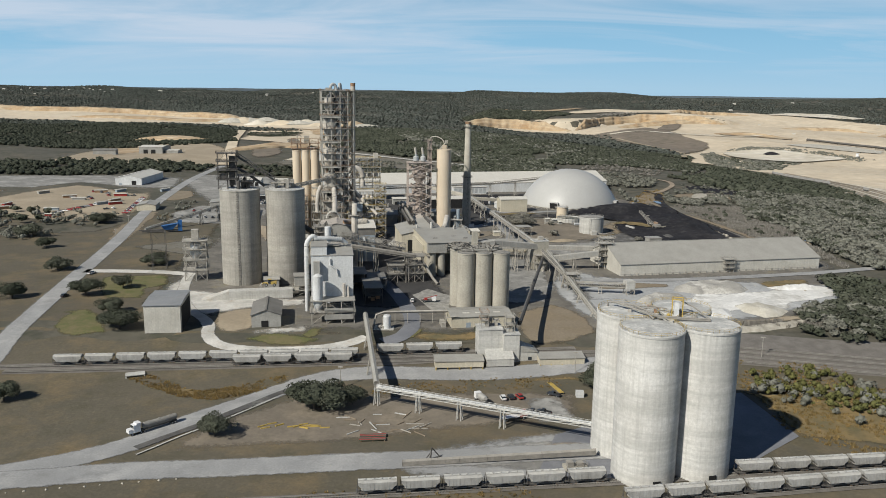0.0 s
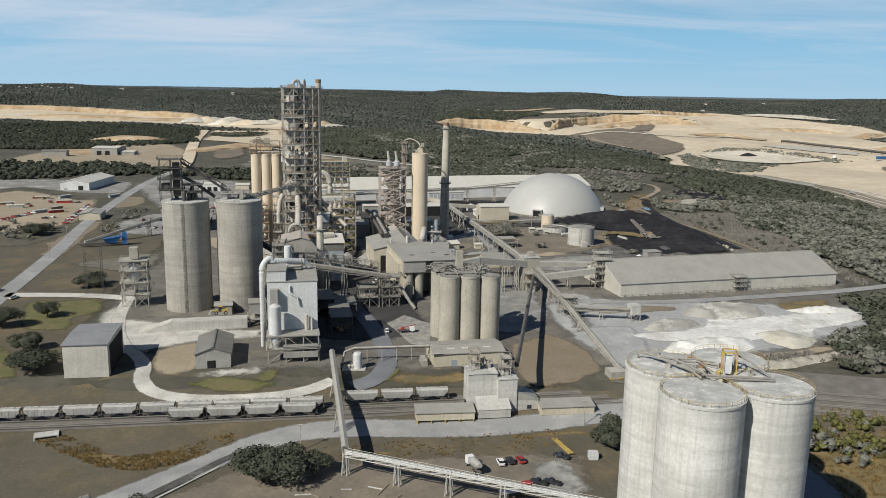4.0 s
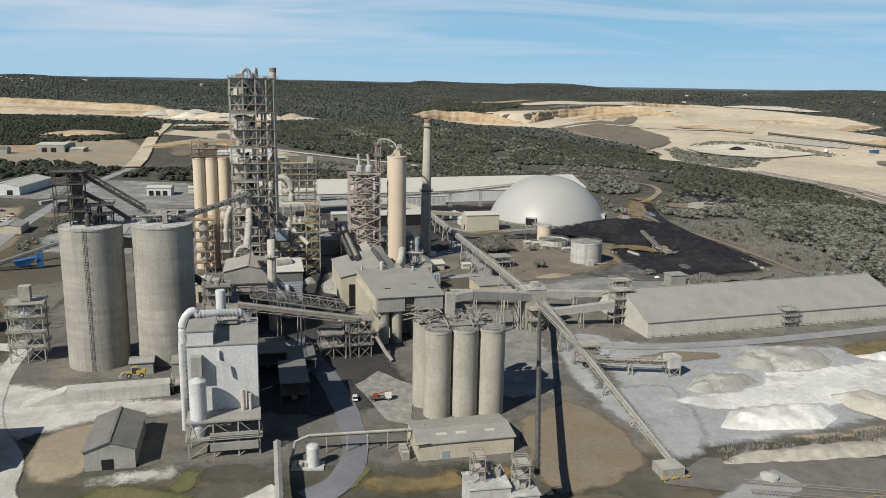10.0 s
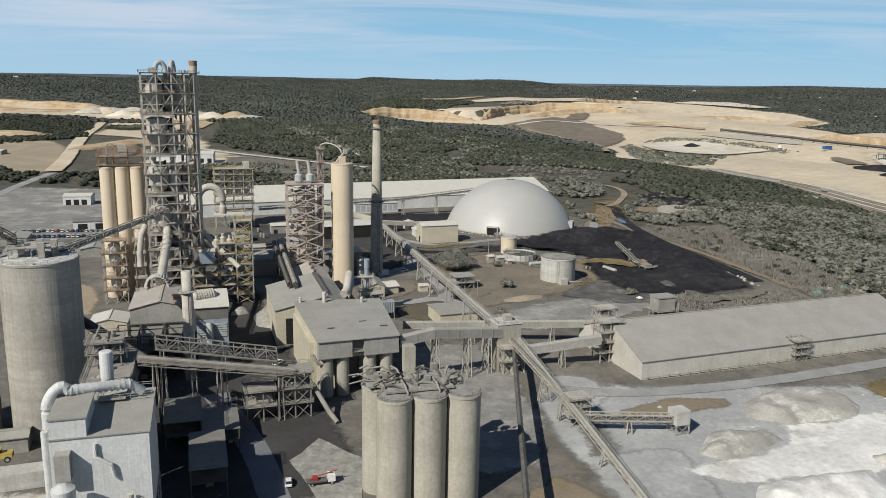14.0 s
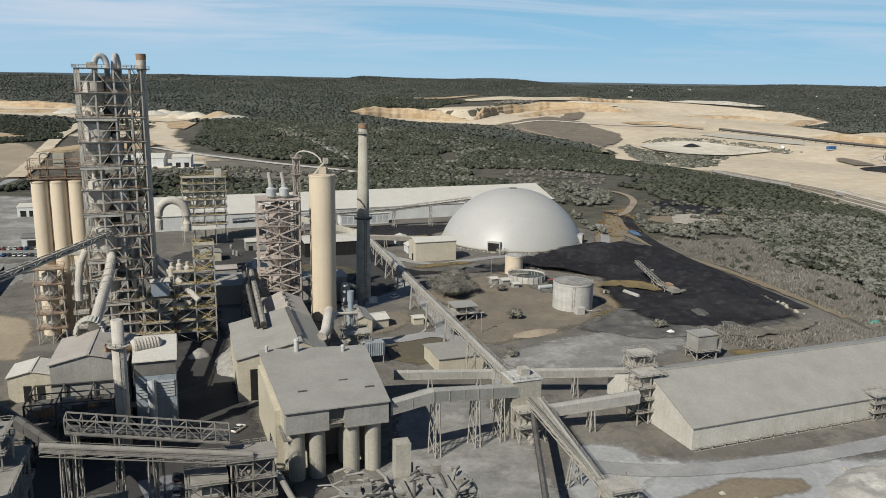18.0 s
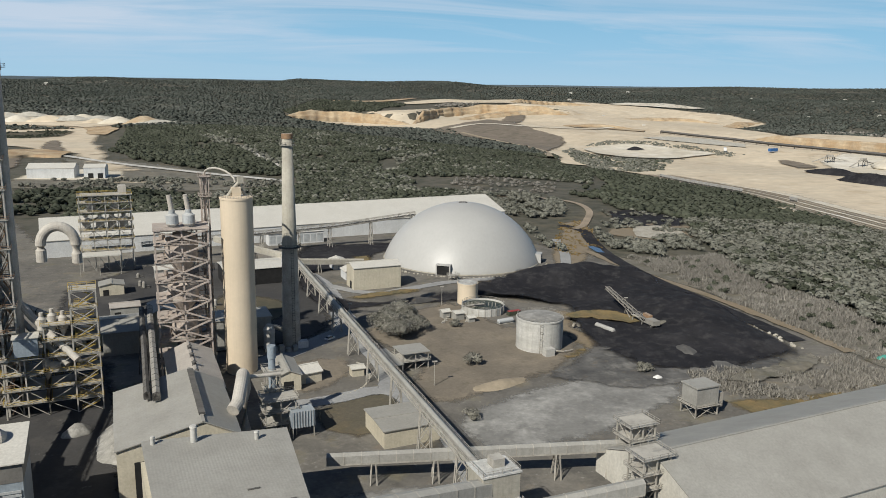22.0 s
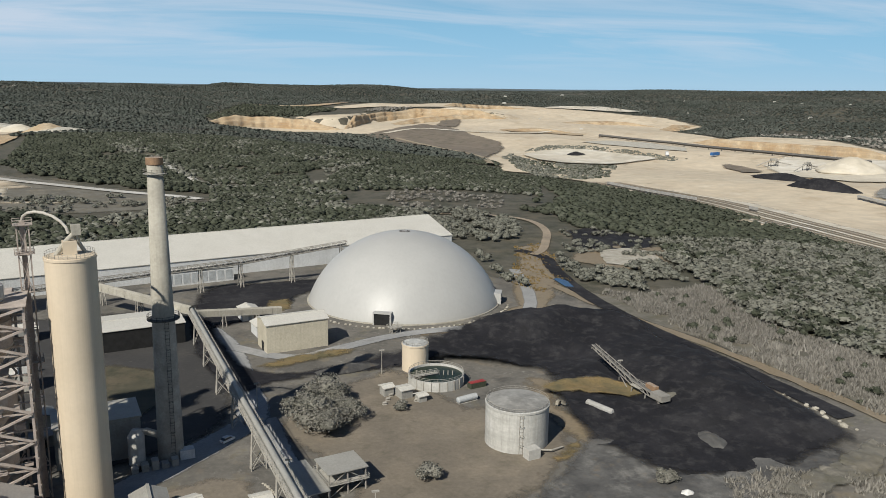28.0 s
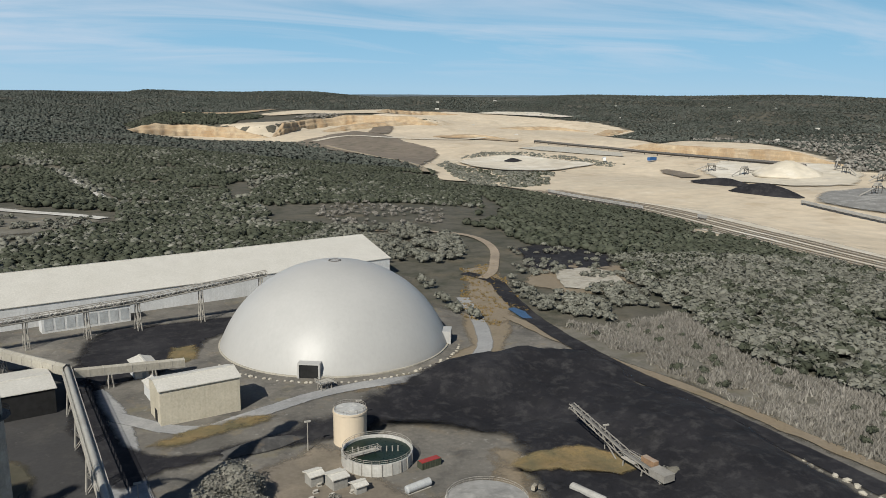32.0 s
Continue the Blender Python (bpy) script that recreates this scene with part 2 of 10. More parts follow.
M["greyyard"] = surf("grey_gravel", (0.262, 0.256, 0.238), (0.172, 0.168, 0.156), 0.95, 0.07, 0.6, 0.35, far=0.03, blots=((0.05, (0.44, 0.43, 0.40), 0.48, 0.68, 0.7), (0.11, (0.14, 0.137, 0.128), 0.53, 0.7, 0.7), (0.4, (0.40, 0.37, 0.31), 0.58, 0.76, 0.5)), fade=0.2)
M["road"] = surf("dusty_road", (0.322, 0.322, 0.315), (0.252, 0.253, 0.250), 0.9, 0.07, 1.5, 0.1, far=0.03, blots=((0.05, (0.43, 0.42, 0.40), 0.5, 0.7, 0.6), (0.13, (0.18, 0.178, 0.172), 0.54, 0.72, 0.6)), fade=0.35)
M["track"] = surf("white_track", (0.500, 0.488, 0.452), (0.385, 0.372, 0.338), 0.95, 0.12, 1.5, 0.2, blots=((0.07, (0.66, 0.635, 0.58), 0.46, 0.66, 0.7), (0.16, (0.330, 0.250, 0.165), 0.54, 0.72, 0.6), (0.5, (0.30, 0.28, 0.25), 0.6, 0.78, 0.5)), fade=0.3)
M["asphalt"] = surf("asphalt", (0.190, 0.195, 0.210), (0.140, 0.145, 0.158), 0.85, 0.06, 2.0, 0.1, blots=((0.1, (0.25, 0.25, 0.255), 0.52, 0.72, 0.5),))
M["white"] = surf("white_limestone_dust", (0.720, 0.712, 0.680), (0.590, 0.578, 0.542), 0.95, 0.045, 0.5, 0.35, far=0.03, blots=((0.04, (0.40, 0.385, 0.345), 0.48, 0.64, 0.85), (0.10, (0.80, 0.785, 0.75), 0.5, 0.68, 0.8), (0.16, (0.30, 0.285, 0.25), 0.58, 0.72, 0.7)), fade=0.2)
M["stone"] = surf("crushed_limestone", (0.500, 0.470, 0.400), (0.385, 0.360, 0.300), 0.95, 0.1, 1.2, 0.5, blots=((0.09, (0.62, 0.60, 0.54), 0.5, 0.68, 0.7), (0.16, (0.27, 0.25, 0.21), 0.55, 0.7, 0.7)))
M["greystone"] = surf("grey_crushed_stone", (0.360, 0.345, 0.310), (0.265, 0.255, 0.230), 0.95, 0.12, 1.2, 0.5, blots=((0.07, (0.58, 0.56, 0.51), 0.52, 0.62, 0.8),))
M["coal"] = surf("coal", (0.018, 0.018, 0.021), (0.030, 0.029, 0.032), 0.85, 0.06, 0.9, 0.6, far=0.025, blots=((0.035, (0.060, 0.058, 0.060), 0.50, 0.70, 0.7), (0.14, (0.012, 0.012, 0.013), 0.5, 0.7, 0.7), (0.4, (0.085, 0.078, 0.068), 0.62, 0.8, 0.5), (0.22, (0.060, 0.058, 0.058), 0.5, 0.66, 0.6)), fade=0.08, spec=0.12)
M["quarry"] = surf("quarry_floor", (0.600, 0.510, 0.380), (0.490, 0.410, 0.300), 0.95, 0.006, 0.05, 0.3, far=0.003, blots=((0.006, (0.62, 0.555, 0.435), 0.48, 0.66, 0.7), (0.012, (0.36, 0.255, 0.150), 0.54, 0.70, 0.6), (0.03, (0.66, 0.61, 0.52), 0.56, 0.72, 0.5), (0.02, (0.20, 0.175, 0.13), 0.62, 0.74, 0.6)), fade=0.03)
M["quarryp"] = surf("quarry_pale", (0.600, 0.545, 0.440), (0.480, 0.430, 0.340), 0.95, 0.010, 0.06, 0.3, blots=((0.012, (0.72, 0.69, 0.62), 0.48, 0.66, 0.7), (0.03, (0.30, 0.275, 0.235), 0.56, 0.70, 0.7)), fade=0.03)
M["cliff"] = surf("quarry_cliff", (0.360, 0.240, 0.130), (0.500, 0.400, 0.270), 0.95, 0.03, 0.25, 0.8, blots=((0.04, (0.22, 0.135, 0.075), 0.5, 0.66, 0.75), (0.02, (0.62, 0.54, 0.41), 0.52, 0.66, 0.6)), band=0.55, streak=0.45)
M["scrub"] = surf("scrub_ground", (0.105, 0.092, 0.062), (0.060, 0.058, 0.040), 0.95, 0.02, 0.25, 0.6, far=0.006, blots=((0.03, (0.155, 0.118, 0.078), 0.48, 0.7, 0.6), (0.10, (0.048, 0.050, 0.033), 0.5, 0.66, 0.85)), fade=0.06)
M["spoil"] = surf("brown_quarry_spoil", (0.205, 0.170, 0.132), (0.140, 0.118, 0.092), 0.95, 0.02, 0.2, 0.5, blots=((0.02, (0.27, 0.225, 0.17), 0.5, 0.68, 0.6), (0.05, (0.085, 0.082, 0.06), 0.5, 0.66, 0.7), (0.09, (0.36, 0.31, 0.24), 0.6, 0.74, 0.5)), fade=0.04)
M["tracktan"] = surf("tan_rail_ballast", (0.330, 0.270, 0.200), (0.250, 0.205, 0.152), 0.95, 0.05, 0.6, 0.3, blots=((0.03, (0.20, 0.165, 0.125), 0.5, 0.68, 0.6),), fade=0.1)
M["palefan"] = surf("pale_grey_dust", (0.375, 0.380, 0.376), (0.300, 0.304, 0.300), 0.95, 0.06, 0.6, 0.3, blots=((0.05, (0.50, 0.50, 0.49), 0.52, 0.70, 0.7), (0.11, (0.25, 0.25, 0.242), 0.54, 0.7, 0.6), (0.3, (0.58, 0.575, 0.55), 0.62, 0.76, 0.6)), fade=0.2)
M["tanfield"] = surf("tan_earth", (0.232, 0.192, 0.138), (0.178, 0.146, 0.104), 0.95, 0.05, 0.9, 0.4, blots=((0.05, (0.30, 0.23, 0.145), 0.48, 0.7, 0.6), (0.10, (0.125, 0.115, 0.072), 0.54, 0.72, 0.6), (0.3, (0.33, 0.29, 0.23), 0.6, 0.78, 0.5)), fade=0.2)
M["soot"] = surf("coal_stained_ground", (0.150, 0.145, 0.135), (0.075, 0.073, 0.070), 0.95, 0.06, 0.7, 0.4, blots=((0.05, (0.035, 0.035, 0.036), 0.46, 0.66, 0.85), (0.11, (0.26, 0.25, 0.225), 0.52, 0.7, 0.7), (0.25, (0.16, 0.125, 0.085), 0.56, 0.74, 0.6)), fade=0.15)
M["brushland"] = surf("brushland_ground", (0.180, 0.168, 0.140), (0.125, 0.117, 0.096), 0.95, 0.05, 0.6, 0.5, blots=((0.04, (0.235, 0.190, 0.125), 0.52, 0.7, 0.6), (0.09, (0.33, 0.30, 0.245), 0.58, 0.74, 0.7), (0.16, (0.085, 0.083, 0.055), 0.5, 0.68, 0.7)), fade=0.12)
M["woodfloor"] = surf("woodland_floor", (0.076, 0.073, 0.056), (0.112, 0.102, 0.080), 0.95, 0.012, 0.15, 0.8, blots=((0.02, (0.165, 0.135, 0.090), 0.52, 0.72, 0.7), (0.07, (0.042, 0.046, 0.030), 0.46, 0.66, 0.85)))
M["ballast"] = surf("rail_ballast", (0.180, 0.166, 0.148), (0.132, 0.121, 0.107), 0.95, 0.2, 2.0, 0.5)
M["water"] = surf("pond_water", (0.030, 0.075, 0.150), (0.020, 0.055, 0.110), 0.08, 0.3, 2.0, 0.02, spec=0.5)
M["greenwater"] = surf("green_water", (0.012, 0.026, 0.018), (0.009, 0.019, 0.014), 0.3, 0.3, 2.0, 0.03, spec=0.25)
M["conc"] = surf("silo_concrete", (0.400, 0.378, 0.332), (0.305, 0.288, 0.252), 0.9, 0.08, 1.2, 0.12, streak=0.5, band=0.32, blots=((0.10, (0.42, 0.40, 0.355), 0.5, 0.7, 0.5), (0.05, (0.20, 0.188, 0.165), 0.5, 0.7, 0.5)))
M["silow"] = surf("weathered_silo_concrete", (0.600, 0.590, 0.555), (0.500, 0.490, 0.455), 0.9, 0.09, 1.2, 0.12, streak=0.45, band=0.5, blots=((0.10, (0.66, 0.65, 0.62), 0.5, 0.7, 0.5), (0.06, (0.44, 0.42, 0.38), 0.52, 0.7, 0.4)))
M["concl"] = surf("pale_concrete", (0.520, 0.510, 0.475), (0.430, 0.420, 0.385), 0.9, 0.09, 1.2, 0.12, streak=0.5, band=0.4, blots=((0.10, (0.58, 0.57, 0.54), 0.5, 0.7, 0.5), (0.06, (0.38, 0.36, 0.32), 0.52, 0.7, 0.5)))
M["concy"] = surf("dusty_concrete", (0.400, 0.375, 0.315), (0.310, 0.290, 0.242), 0.9, 0.09, 1.2, 0.12, streak=0.30)
M["tan"] = surf("tan_paint", (0.600, 0.505, 0.380), (0.545, 0.458, 0.342), 0.7, 0.06, 1.0, 0.02, streak=0.16, grain=0.06)
M["topdust"] = surf("dusty_roof_slab", (0.480, 0.480, 0.460), (0.330, 0.330, 0.312), 0.95, 0.22, 1.5, 0.3, blots=((0.3, (0.68, 0.66, 0.61), 0.5, 0.66, 0.8), (0.5, (0.13, 0.125, 0.115), 0.6, 0.74, 0.7)))
M["steel"] = surf("dusty_grey_steel", (0.370, 0.348, 0.305), (0.260, 0.244, 0.214), 0.8, 0.3, 2.0, 0.05, dust=0.6)
# mid-dark dusty steel; on the separator tower it also carries silo shadow
M["steelm"] = surf("dust_caked_steel", (0.265, 0.250, 0.222), (0.190, 0.178, 0.158), 0.85, 0.3, 2.0, 0.05, dust=0.5, dust_c=(0.34, 0.325, 0.29))
M["steell"] = surf("pale_grey_steel", (0.440, 0.418, 0.372), (0.300, 0.284, 0.252), 0.75, 0.3, 2.0, 0.05, dust=0.4)
M["steeld"] = surf("dark_steel", (0.095, 0.090, 0.084), (0.062, 0.058, 0.054), 0.75, 0.4, 2.0, 0.05, dust=0.4, dust_c=(0.22, 0.21, 0.19))
M["steelb"] = surf("blue_grey_steel", (0.420, 0.440, 0.445), (0.310, 0.325, 0.330), 0.6, 0.3, 2.0, 0.05, dust=0.5)
M["steelp"] = surf("pinkish_dusty_steel", (0.460, 0.395, 0.345), (0.320, 0.270, 0.235), 0.85, 0.3, 2.0, 0.05, dust=0.4, dust_c=(0.42, 0.375, 0.33))
M["rust"] = surf("rusty_steel", (0.300, 0.190, 0.110), (0.200, 0.130, 0.085), 0.85, 0.6, 3.0, 0.1, dust=0.5)
M["yellow"] = surf("yellow_paint", (0.480, 0.340, 0.080), (0.340, 0.250, 0.085), 0.6, 0.5, 3.0, 0.03)
M["duct"] = surf("pale_ductwork", (0.500, 0.465, 0.410), (0.385, 0.355, 0.310), 0.7, 0.2, 1.5, 0.05, streak=0.3, dust=0.5)
M["clad"] = sheet("grey_cladding", (0.330, 0.322, 0.295), (0.255, 0.248, 0.226), dust=0.5)
M["cladw"] = sheet("white_cladding", (0.585, 0.592, 0.585), (0.500, 0.505, 0.495), dust=0.25)
M["cladl"] = sheet("pale_barn_cladding", (0.520, 0.500, 0.445), (0.430, 0.410, 0.360), dust=0.3)
M["cladb"] = sheet("blue_grey_cladding", (0.300, 0.345, 0.380), (0.225, 0.262, 0.295), dust=0.4)
M["cladc"] = sheet("cream_cladding", (0.520, 0.475, 0.375), (0.440, 0.400, 0.310), dust=0.3)
M["roofg"] = sheet("dusty_roof_sheet", (0.320, 0.310, 0.280), (0.265, 0.255, 0.228), dust=0.35, streak=0.1)
M["roofd"] = sheet("weathered_grey_roof", (0.175, 0.168, 0.155), (0.135, 0.130, 0.120), dust=0.35, streak=0.15, dust_c=(0.30, 0.29, 0.26))
M["roofp"] = sheet("pinkish_dusty_roof", (0.400, 0.365, 0.325), (0.330, 0.300, 0.268), dust=0.3, streak=0.15, dust_c=(0.44, 0.41, 0.37))
M["greydust"] = surf("grey_dust_deck", (0.300, 0.290, 0.262), (0.200, 0.193, 0.175), 0.95, 0.3, 2.0, 0.3, blots=((0.4, (0.40, 0.388, 0.355), 0.5, 0.68, 0.7), (0.7, (0.10, 0.097, 0.09), 0.58, 0.72, 0.6)))
M["roofb"] = sheet("blue_grey_roof", (0.235, 0.243, 0.252), (0.195, 0.202, 0.210), dust=0.25, streak=0.1)
M["roofw"] = sheet("cream_roof_sheet", (0.560, 0.540, 0.485), (0.520, 0.500, 0.445), pitch=1.2, dust=0.08, streak=0.08)
M["dome"] = surf("pale_dome_membrane", (0.408, 0.403, 0.384), (0.372, 0.368, 0.350), 0.44, 0.03, 0.6, 0.01, streak=0.10, spec=0.35, grain=0.05)
# near-black for sheets that replace the shade inside doorways and open sheds
M["dark"] = surf("black_inner_shade", (0.020, 0.020, 0.020), (0.012, 0.012, 0.012), 0.9, 0.5, 2.0, 0.0)
M["tankgrey"] = surf("dusty_tank_steel", (0.225, 0.218, 0.200), (0.165, 0.158, 0.142), 0.7, 0.4, 2.5, 0.05, streak=0.4, dust=0.3)
M["hopper"] = surf("grey_hopper_paint", (0.370, 0.365, 0.348), (0.270, 0.263, 0.243), 0.75, 0.15, 1.5, 0.05, streak=0.4, dust=0.5)
M["belt"] = surf("dusty_belt", (0.150, 0.146, 0.136), (0.110, 0.106, 0.098), 0.9, 0.2, 2.0, 0.1)
M["leaf_dark"] = surf("live_oak_leaves", (0.054, 0.062, 0.042), (0.094, 0.098, 0.074), 0.9, 0.10, 1.2, 0.0, leafy=0.25, far=0.02, spec=0.1)
M["leaf_west"] = surf("dark_juniper_leaves", (0.040, 0.047, 0.033), (0.068, 0.073, 0.054), 0.9, 0.10, 1.2, 0.0, leafy=0.25, far=0.02, spec=0.1)
M["leaf_grey"] = surf("dusty_grey_leaves", (0.194, 0.191, 0.160), (0.124, 0.128, 0.104), 0.92, 0.08, 1.2, 0.0, leafy=0.25, far=0.02, spec=0.1)
M["leaf_bare"] = surf("bare_grey_twigs", (0.245, 0.230, 0.202), (0.175, 0.165, 0.144), 0.92, 0.08, 1.2, 0.0, leafy=0.3, far=0.02, spec=0.1)
M["leaf_yel"] = surf("yellow_green_leaves", (0.135, 0.130, 0.046), (0.080, 0.088, 0.036), 0.9, 0.2, 1.2, 0.0, leafy=0.3, far=0.03, spec=0.1)
M["leaf_dusty"] = surf("dust_covered_leaves", (0.215, 0.205, 0.175), (0.150, 0.146, 0.122), 0.92, 0.2, 1.2, 0.0, leafy=0.3, spec=0.1)
M["straw"] = surf("ochre_straw", (0.250, 0.172, 0.070), (0.160, 0.122, 0.058), 0.95, 0.25, 1.5, 0.0, leafy=0.35, spec=0.05)
# far foliage, paled and blued: air haze worked into the leaf colour
M["leaf_far"] = surf("haze_toned_far_leaves", (0.072, 0.082, 0.070), (0.104, 0.110, 0.096), 0.95, 0.008, 0.1, 0.0, leafy=0.3, far=0.003, spec=0.05, blots=((0.0045, (0.135, 0.126, 0.104), 0.54, 0.70, 0.5),))
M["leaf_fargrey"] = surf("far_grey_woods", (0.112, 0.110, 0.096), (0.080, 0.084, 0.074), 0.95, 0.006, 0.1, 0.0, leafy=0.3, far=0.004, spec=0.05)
M["bark"] = surf("bark", (0.110, 0.090, 0.070), (0.065, 0.054, 0.044), 0.95, 1.0, 5.0, 0.4)
M["rock"] = surf("limestone_rock", (0.440, 0.410, 0.345), (0.300, 0.275, 0.225), 0.95, 0.3, 2.0, 0.6)
M["blue"] = surf("blue_paint", (0.035, 0.130, 0.330), (0.028, 0.095, 0.250), 0.5, 0.4, 2.0, 0.03)
M["teal"] = surf("teal_tarpaulin", (0.080, 0.330, 0.270), (0.055, 0.240, 0.200), 0.6, 0.5, 2.0, 0.1)
M["red"] = surf("red_paint", (0.330, 0.042, 0.036), (0.250, 0.036, 0.032), 0.4, 0.5, 2.0, 0.02)
M["carw"] = surf("white_paint", (0.700, 0.700, 0.690), (0.640, 0.640, 0.630), 0.35, 0.6, 2.0, 0.0, spec=0.5)
M["card"] = surf("dark_car_paint", (0.030, 0.032, 0.038), (0.022, 0.024, 0.028), 0.3, 0.6, 2.0, 0.0, spec=0.5)
M["cars"] = surf("silver_paint", (0.330, 0.335, 0.340), (0.280, 0.285, 0.290), 0.35, 0.6, 2.0, 0.0, spec=0.5)
M["tyre"] = surf("tyre_rubber", (0.026, 0.026, 0.026), (0.018, 0.018, 0.018), 0.9, 1.0, 4.0, 0.0)
M["glass"] = surf("dark_window_glass", (0.030, 0.036, 0.042), (0.022, 0.027, 0.032), 0.08, 0.5, 2.0, 0.0, spec=0.6)
M["wood"] = surf("weathered_timber", (0.270, 0.220, 0.160), (0.190, 0.152, 0.110), 0.9, 0.5, 3.0, 0.2)


# ---- building helpers ----
def smooth(a, b, v):
    t = min(1.0, max(0.0, (v - a) / (b - a)))
    return t * t * (3 - 2 * t)


def shelf_line(x):
    """Where the old quarry face stands."""
    return 2690 + 60 * math.sin((x - 60) * 0.012) + 230 * smooth(400, 580, x)


def crest(az):
    """Height of the far hills by bearing: a broad rise in the west and north, lower east of the quarry."""
    return 74 - 12 * math.exp(-((az - 0.16) / 0.13) ** 2) - 5 * math.exp(-((az - 0.4) / 0.15) ** 2) + 4 * smooth(0.5, 0.8, az)


def height(x, y):
    """The lie of the land: the rail yard lies lower than the works, the quarry lower still, hills close the distance."""
    z = -7.0 * (1 - smooth(300, 362, y))
    u = (x - 240) + max(0.0, y - 1000) * 0.25
    z -= 38.0 * smooth(0, 560, u)
    r = math.hypot(x, y - 250)
    z += smooth(900, 1500, r) * (7 * math.sin(x * 0.0045 + 1) * math.cos(y * 0.0037) + 4 * math.sin(x * 0.011 + y * 0.008))
    z += smooth(1900, 4300, r) * (crest(math.atan2(x, y - 250)) + 3 * math.sin(x * 0.0029 + 0.6) + 2 * math.sin(x * 0.0083 + 2)) - 34 * smooth(4330, 4800, r)
    z += 38.0 * smooth(0, 560, u) * smooth(2600, 4300, r)
    # rock shelf above the old quarry face
    z += 27.0 * smooth(0, 45, y - shelf_line(x) - 20) * smooth(50, 190, x) * (1 - smooth(880, 1150, x)) * (1 - 0.5 * smooth(3100, 3600, y))
    return z


def thing(name, x, y, z, rz, label, category, group="", kind=""):
    ob = new(name)
    ob.empty_display_size = 0.5
    ob.matrix_basis = pose(x, y, z, 0, 0, rz)
    return tagged(ob, label, category, group, kind)


def finish(bm, name, mat, smooth_shade=False):
    me = bpy.data.meshes.new(name)
    bm.normal_update()
    bm.to_mesh(me)
    bm.free()
    me.materials.append(M[mat] if isinstance(mat, str) else mat)
    if smooth_shade:
        me.polygons.foreach_set("use_smooth", [True] * len(me.polygons))
    return me


def part(name, bm, mat, parent, label="", smooth_shade=False):
    ob = new(name, finish(bm, name, mat, smooth_shade))
    ob.parent = parent
    return tagged(ob, label)


def tag_struct(ob, label, category):
    return tagged(ob, label, category, kind="structure")


def add_box(bm, x0, y0, z0, x1, y1, z1):
    v = [bm.verts.new(p) for p in ((x0, y0, z0), (x1, y0, z0), (x1, y1, z0), (x0, y1, z0), (x0, y0, z1), (x1, y0, z1), (x1, y1, z1), (x0, y1, z1))]
    for f in ((3, 2, 1, 0), (4, 5, 6, 7), (0, 1, 5, 4), (1, 2, 6, 5), (2, 3, 7, 6), (3, 0, 4, 7)):
        bm.faces.new([v[i] for i in f])


def box(*c):
    bm = bmesh.new()
    add_box(bm, *c)
    return bm


def add_rings(bm, rings, caps=True):
    """Joins rings of points, each a list of equal length, into a skin."""
    made = [[bm.verts.new(p) for p in ring] for ring in rings]
    k = len(made[0])
    for a, b in zip(made, made[1:]):
        for i in range(k):
            j = (i + 1) % k
            bm.faces.new((a[i], a[j], b[j], b[i]))
    if caps:
        bm.faces.new(made[0][::-1])
        bm.faces.new(made[-1])


def circle(x, y, z, r, k=24):
    return [(x + r * math.cos(2 * math.pi * i / k), y + r * math.sin(2 * math.pi * i / k), z) for i in range(k)]


def add_lathe(bm, x, y, profile, k=24):
    """profile: rows of (radius, z) from bottom to top."""
    add_rings(bm, [circle(x, y, z, max(r, 0.01), k) for r, z in profile])


def lathe(x, y, profile, k=24):
    bm = bmesh.new()
    add_lathe(bm, x, y, profile, k)
    return bm


def add_tube(bm, pts, r, k=10):
    pts = [Vector(p) for p in pts]
    rings = []
    for i, p in enumerate(pts):
        d = ((pts[min(i + 1, len(pts) - 1)] - pts[max(i - 1, 0)])).normalized()
        a = d.cross(Vector((0, 0, 1)))
        if a.length < 1e-3:
            a = Vector((1, 0, 0))
        a.normalize()
        b = d.cross(a)
        rr = r[i] if isinstance(r, (list, tuple)) else r
        rings.append([p + rr * (a * math.cos(2 * math.pi * j / k) + b * math.sin(2 * math.pi * j / k)) for j in range(k)])
    add_rings(bm, rings)


def tube(pts, r, k=10):
    bm = bmesh.new()
    add_tube(bm, pts, r, k)
    return bm


def arc(p, q, rise, k=12):
    """A gooseneck from p over to q."""
    p, q = Vector(p), Vector(q)
    return [p.lerp(q, (1 - math.cos(math.pi * i / k)) / 2) + Vector((0, 0, rise * math.sin(math.pi * i / k))) for i in range(k + 1)]


def add_prism(bm, outline, z0, z1):
    n = len(outline)
    a = [bm.verts.new((x, y, z0)) for x, y in outline]
    b = [bm.verts.new((x, y, z1)) for x, y in outline]
    bm.faces.new(a[::-1])
    bm.faces.new(b)
    for i in range(n):
        bm.faces.new((a[i], a[(i + 1) % n], b[(i + 1) % n], b[i]))


def add_beam(bm, p, q, w, h=None):
    """A square bar from p to q."""
    p, q, h = Vector(p), Vector(q), h or w
    d = (q - p).normalized()
    a = d.cross(Vector((0, 0, 1)))
    if a.length < 1e-3:
        a = Vector((1, 0, 0))
    a.normalize()
    b = a.cross(d)
    add_rings(bm, [[e + a * (w / 2 * s) + b * (h / 2 * t) for s, t in ((-1, -1), (1, -1), (1, 1), (-1, 1))] for e in (p, q)])


UNIT = {}


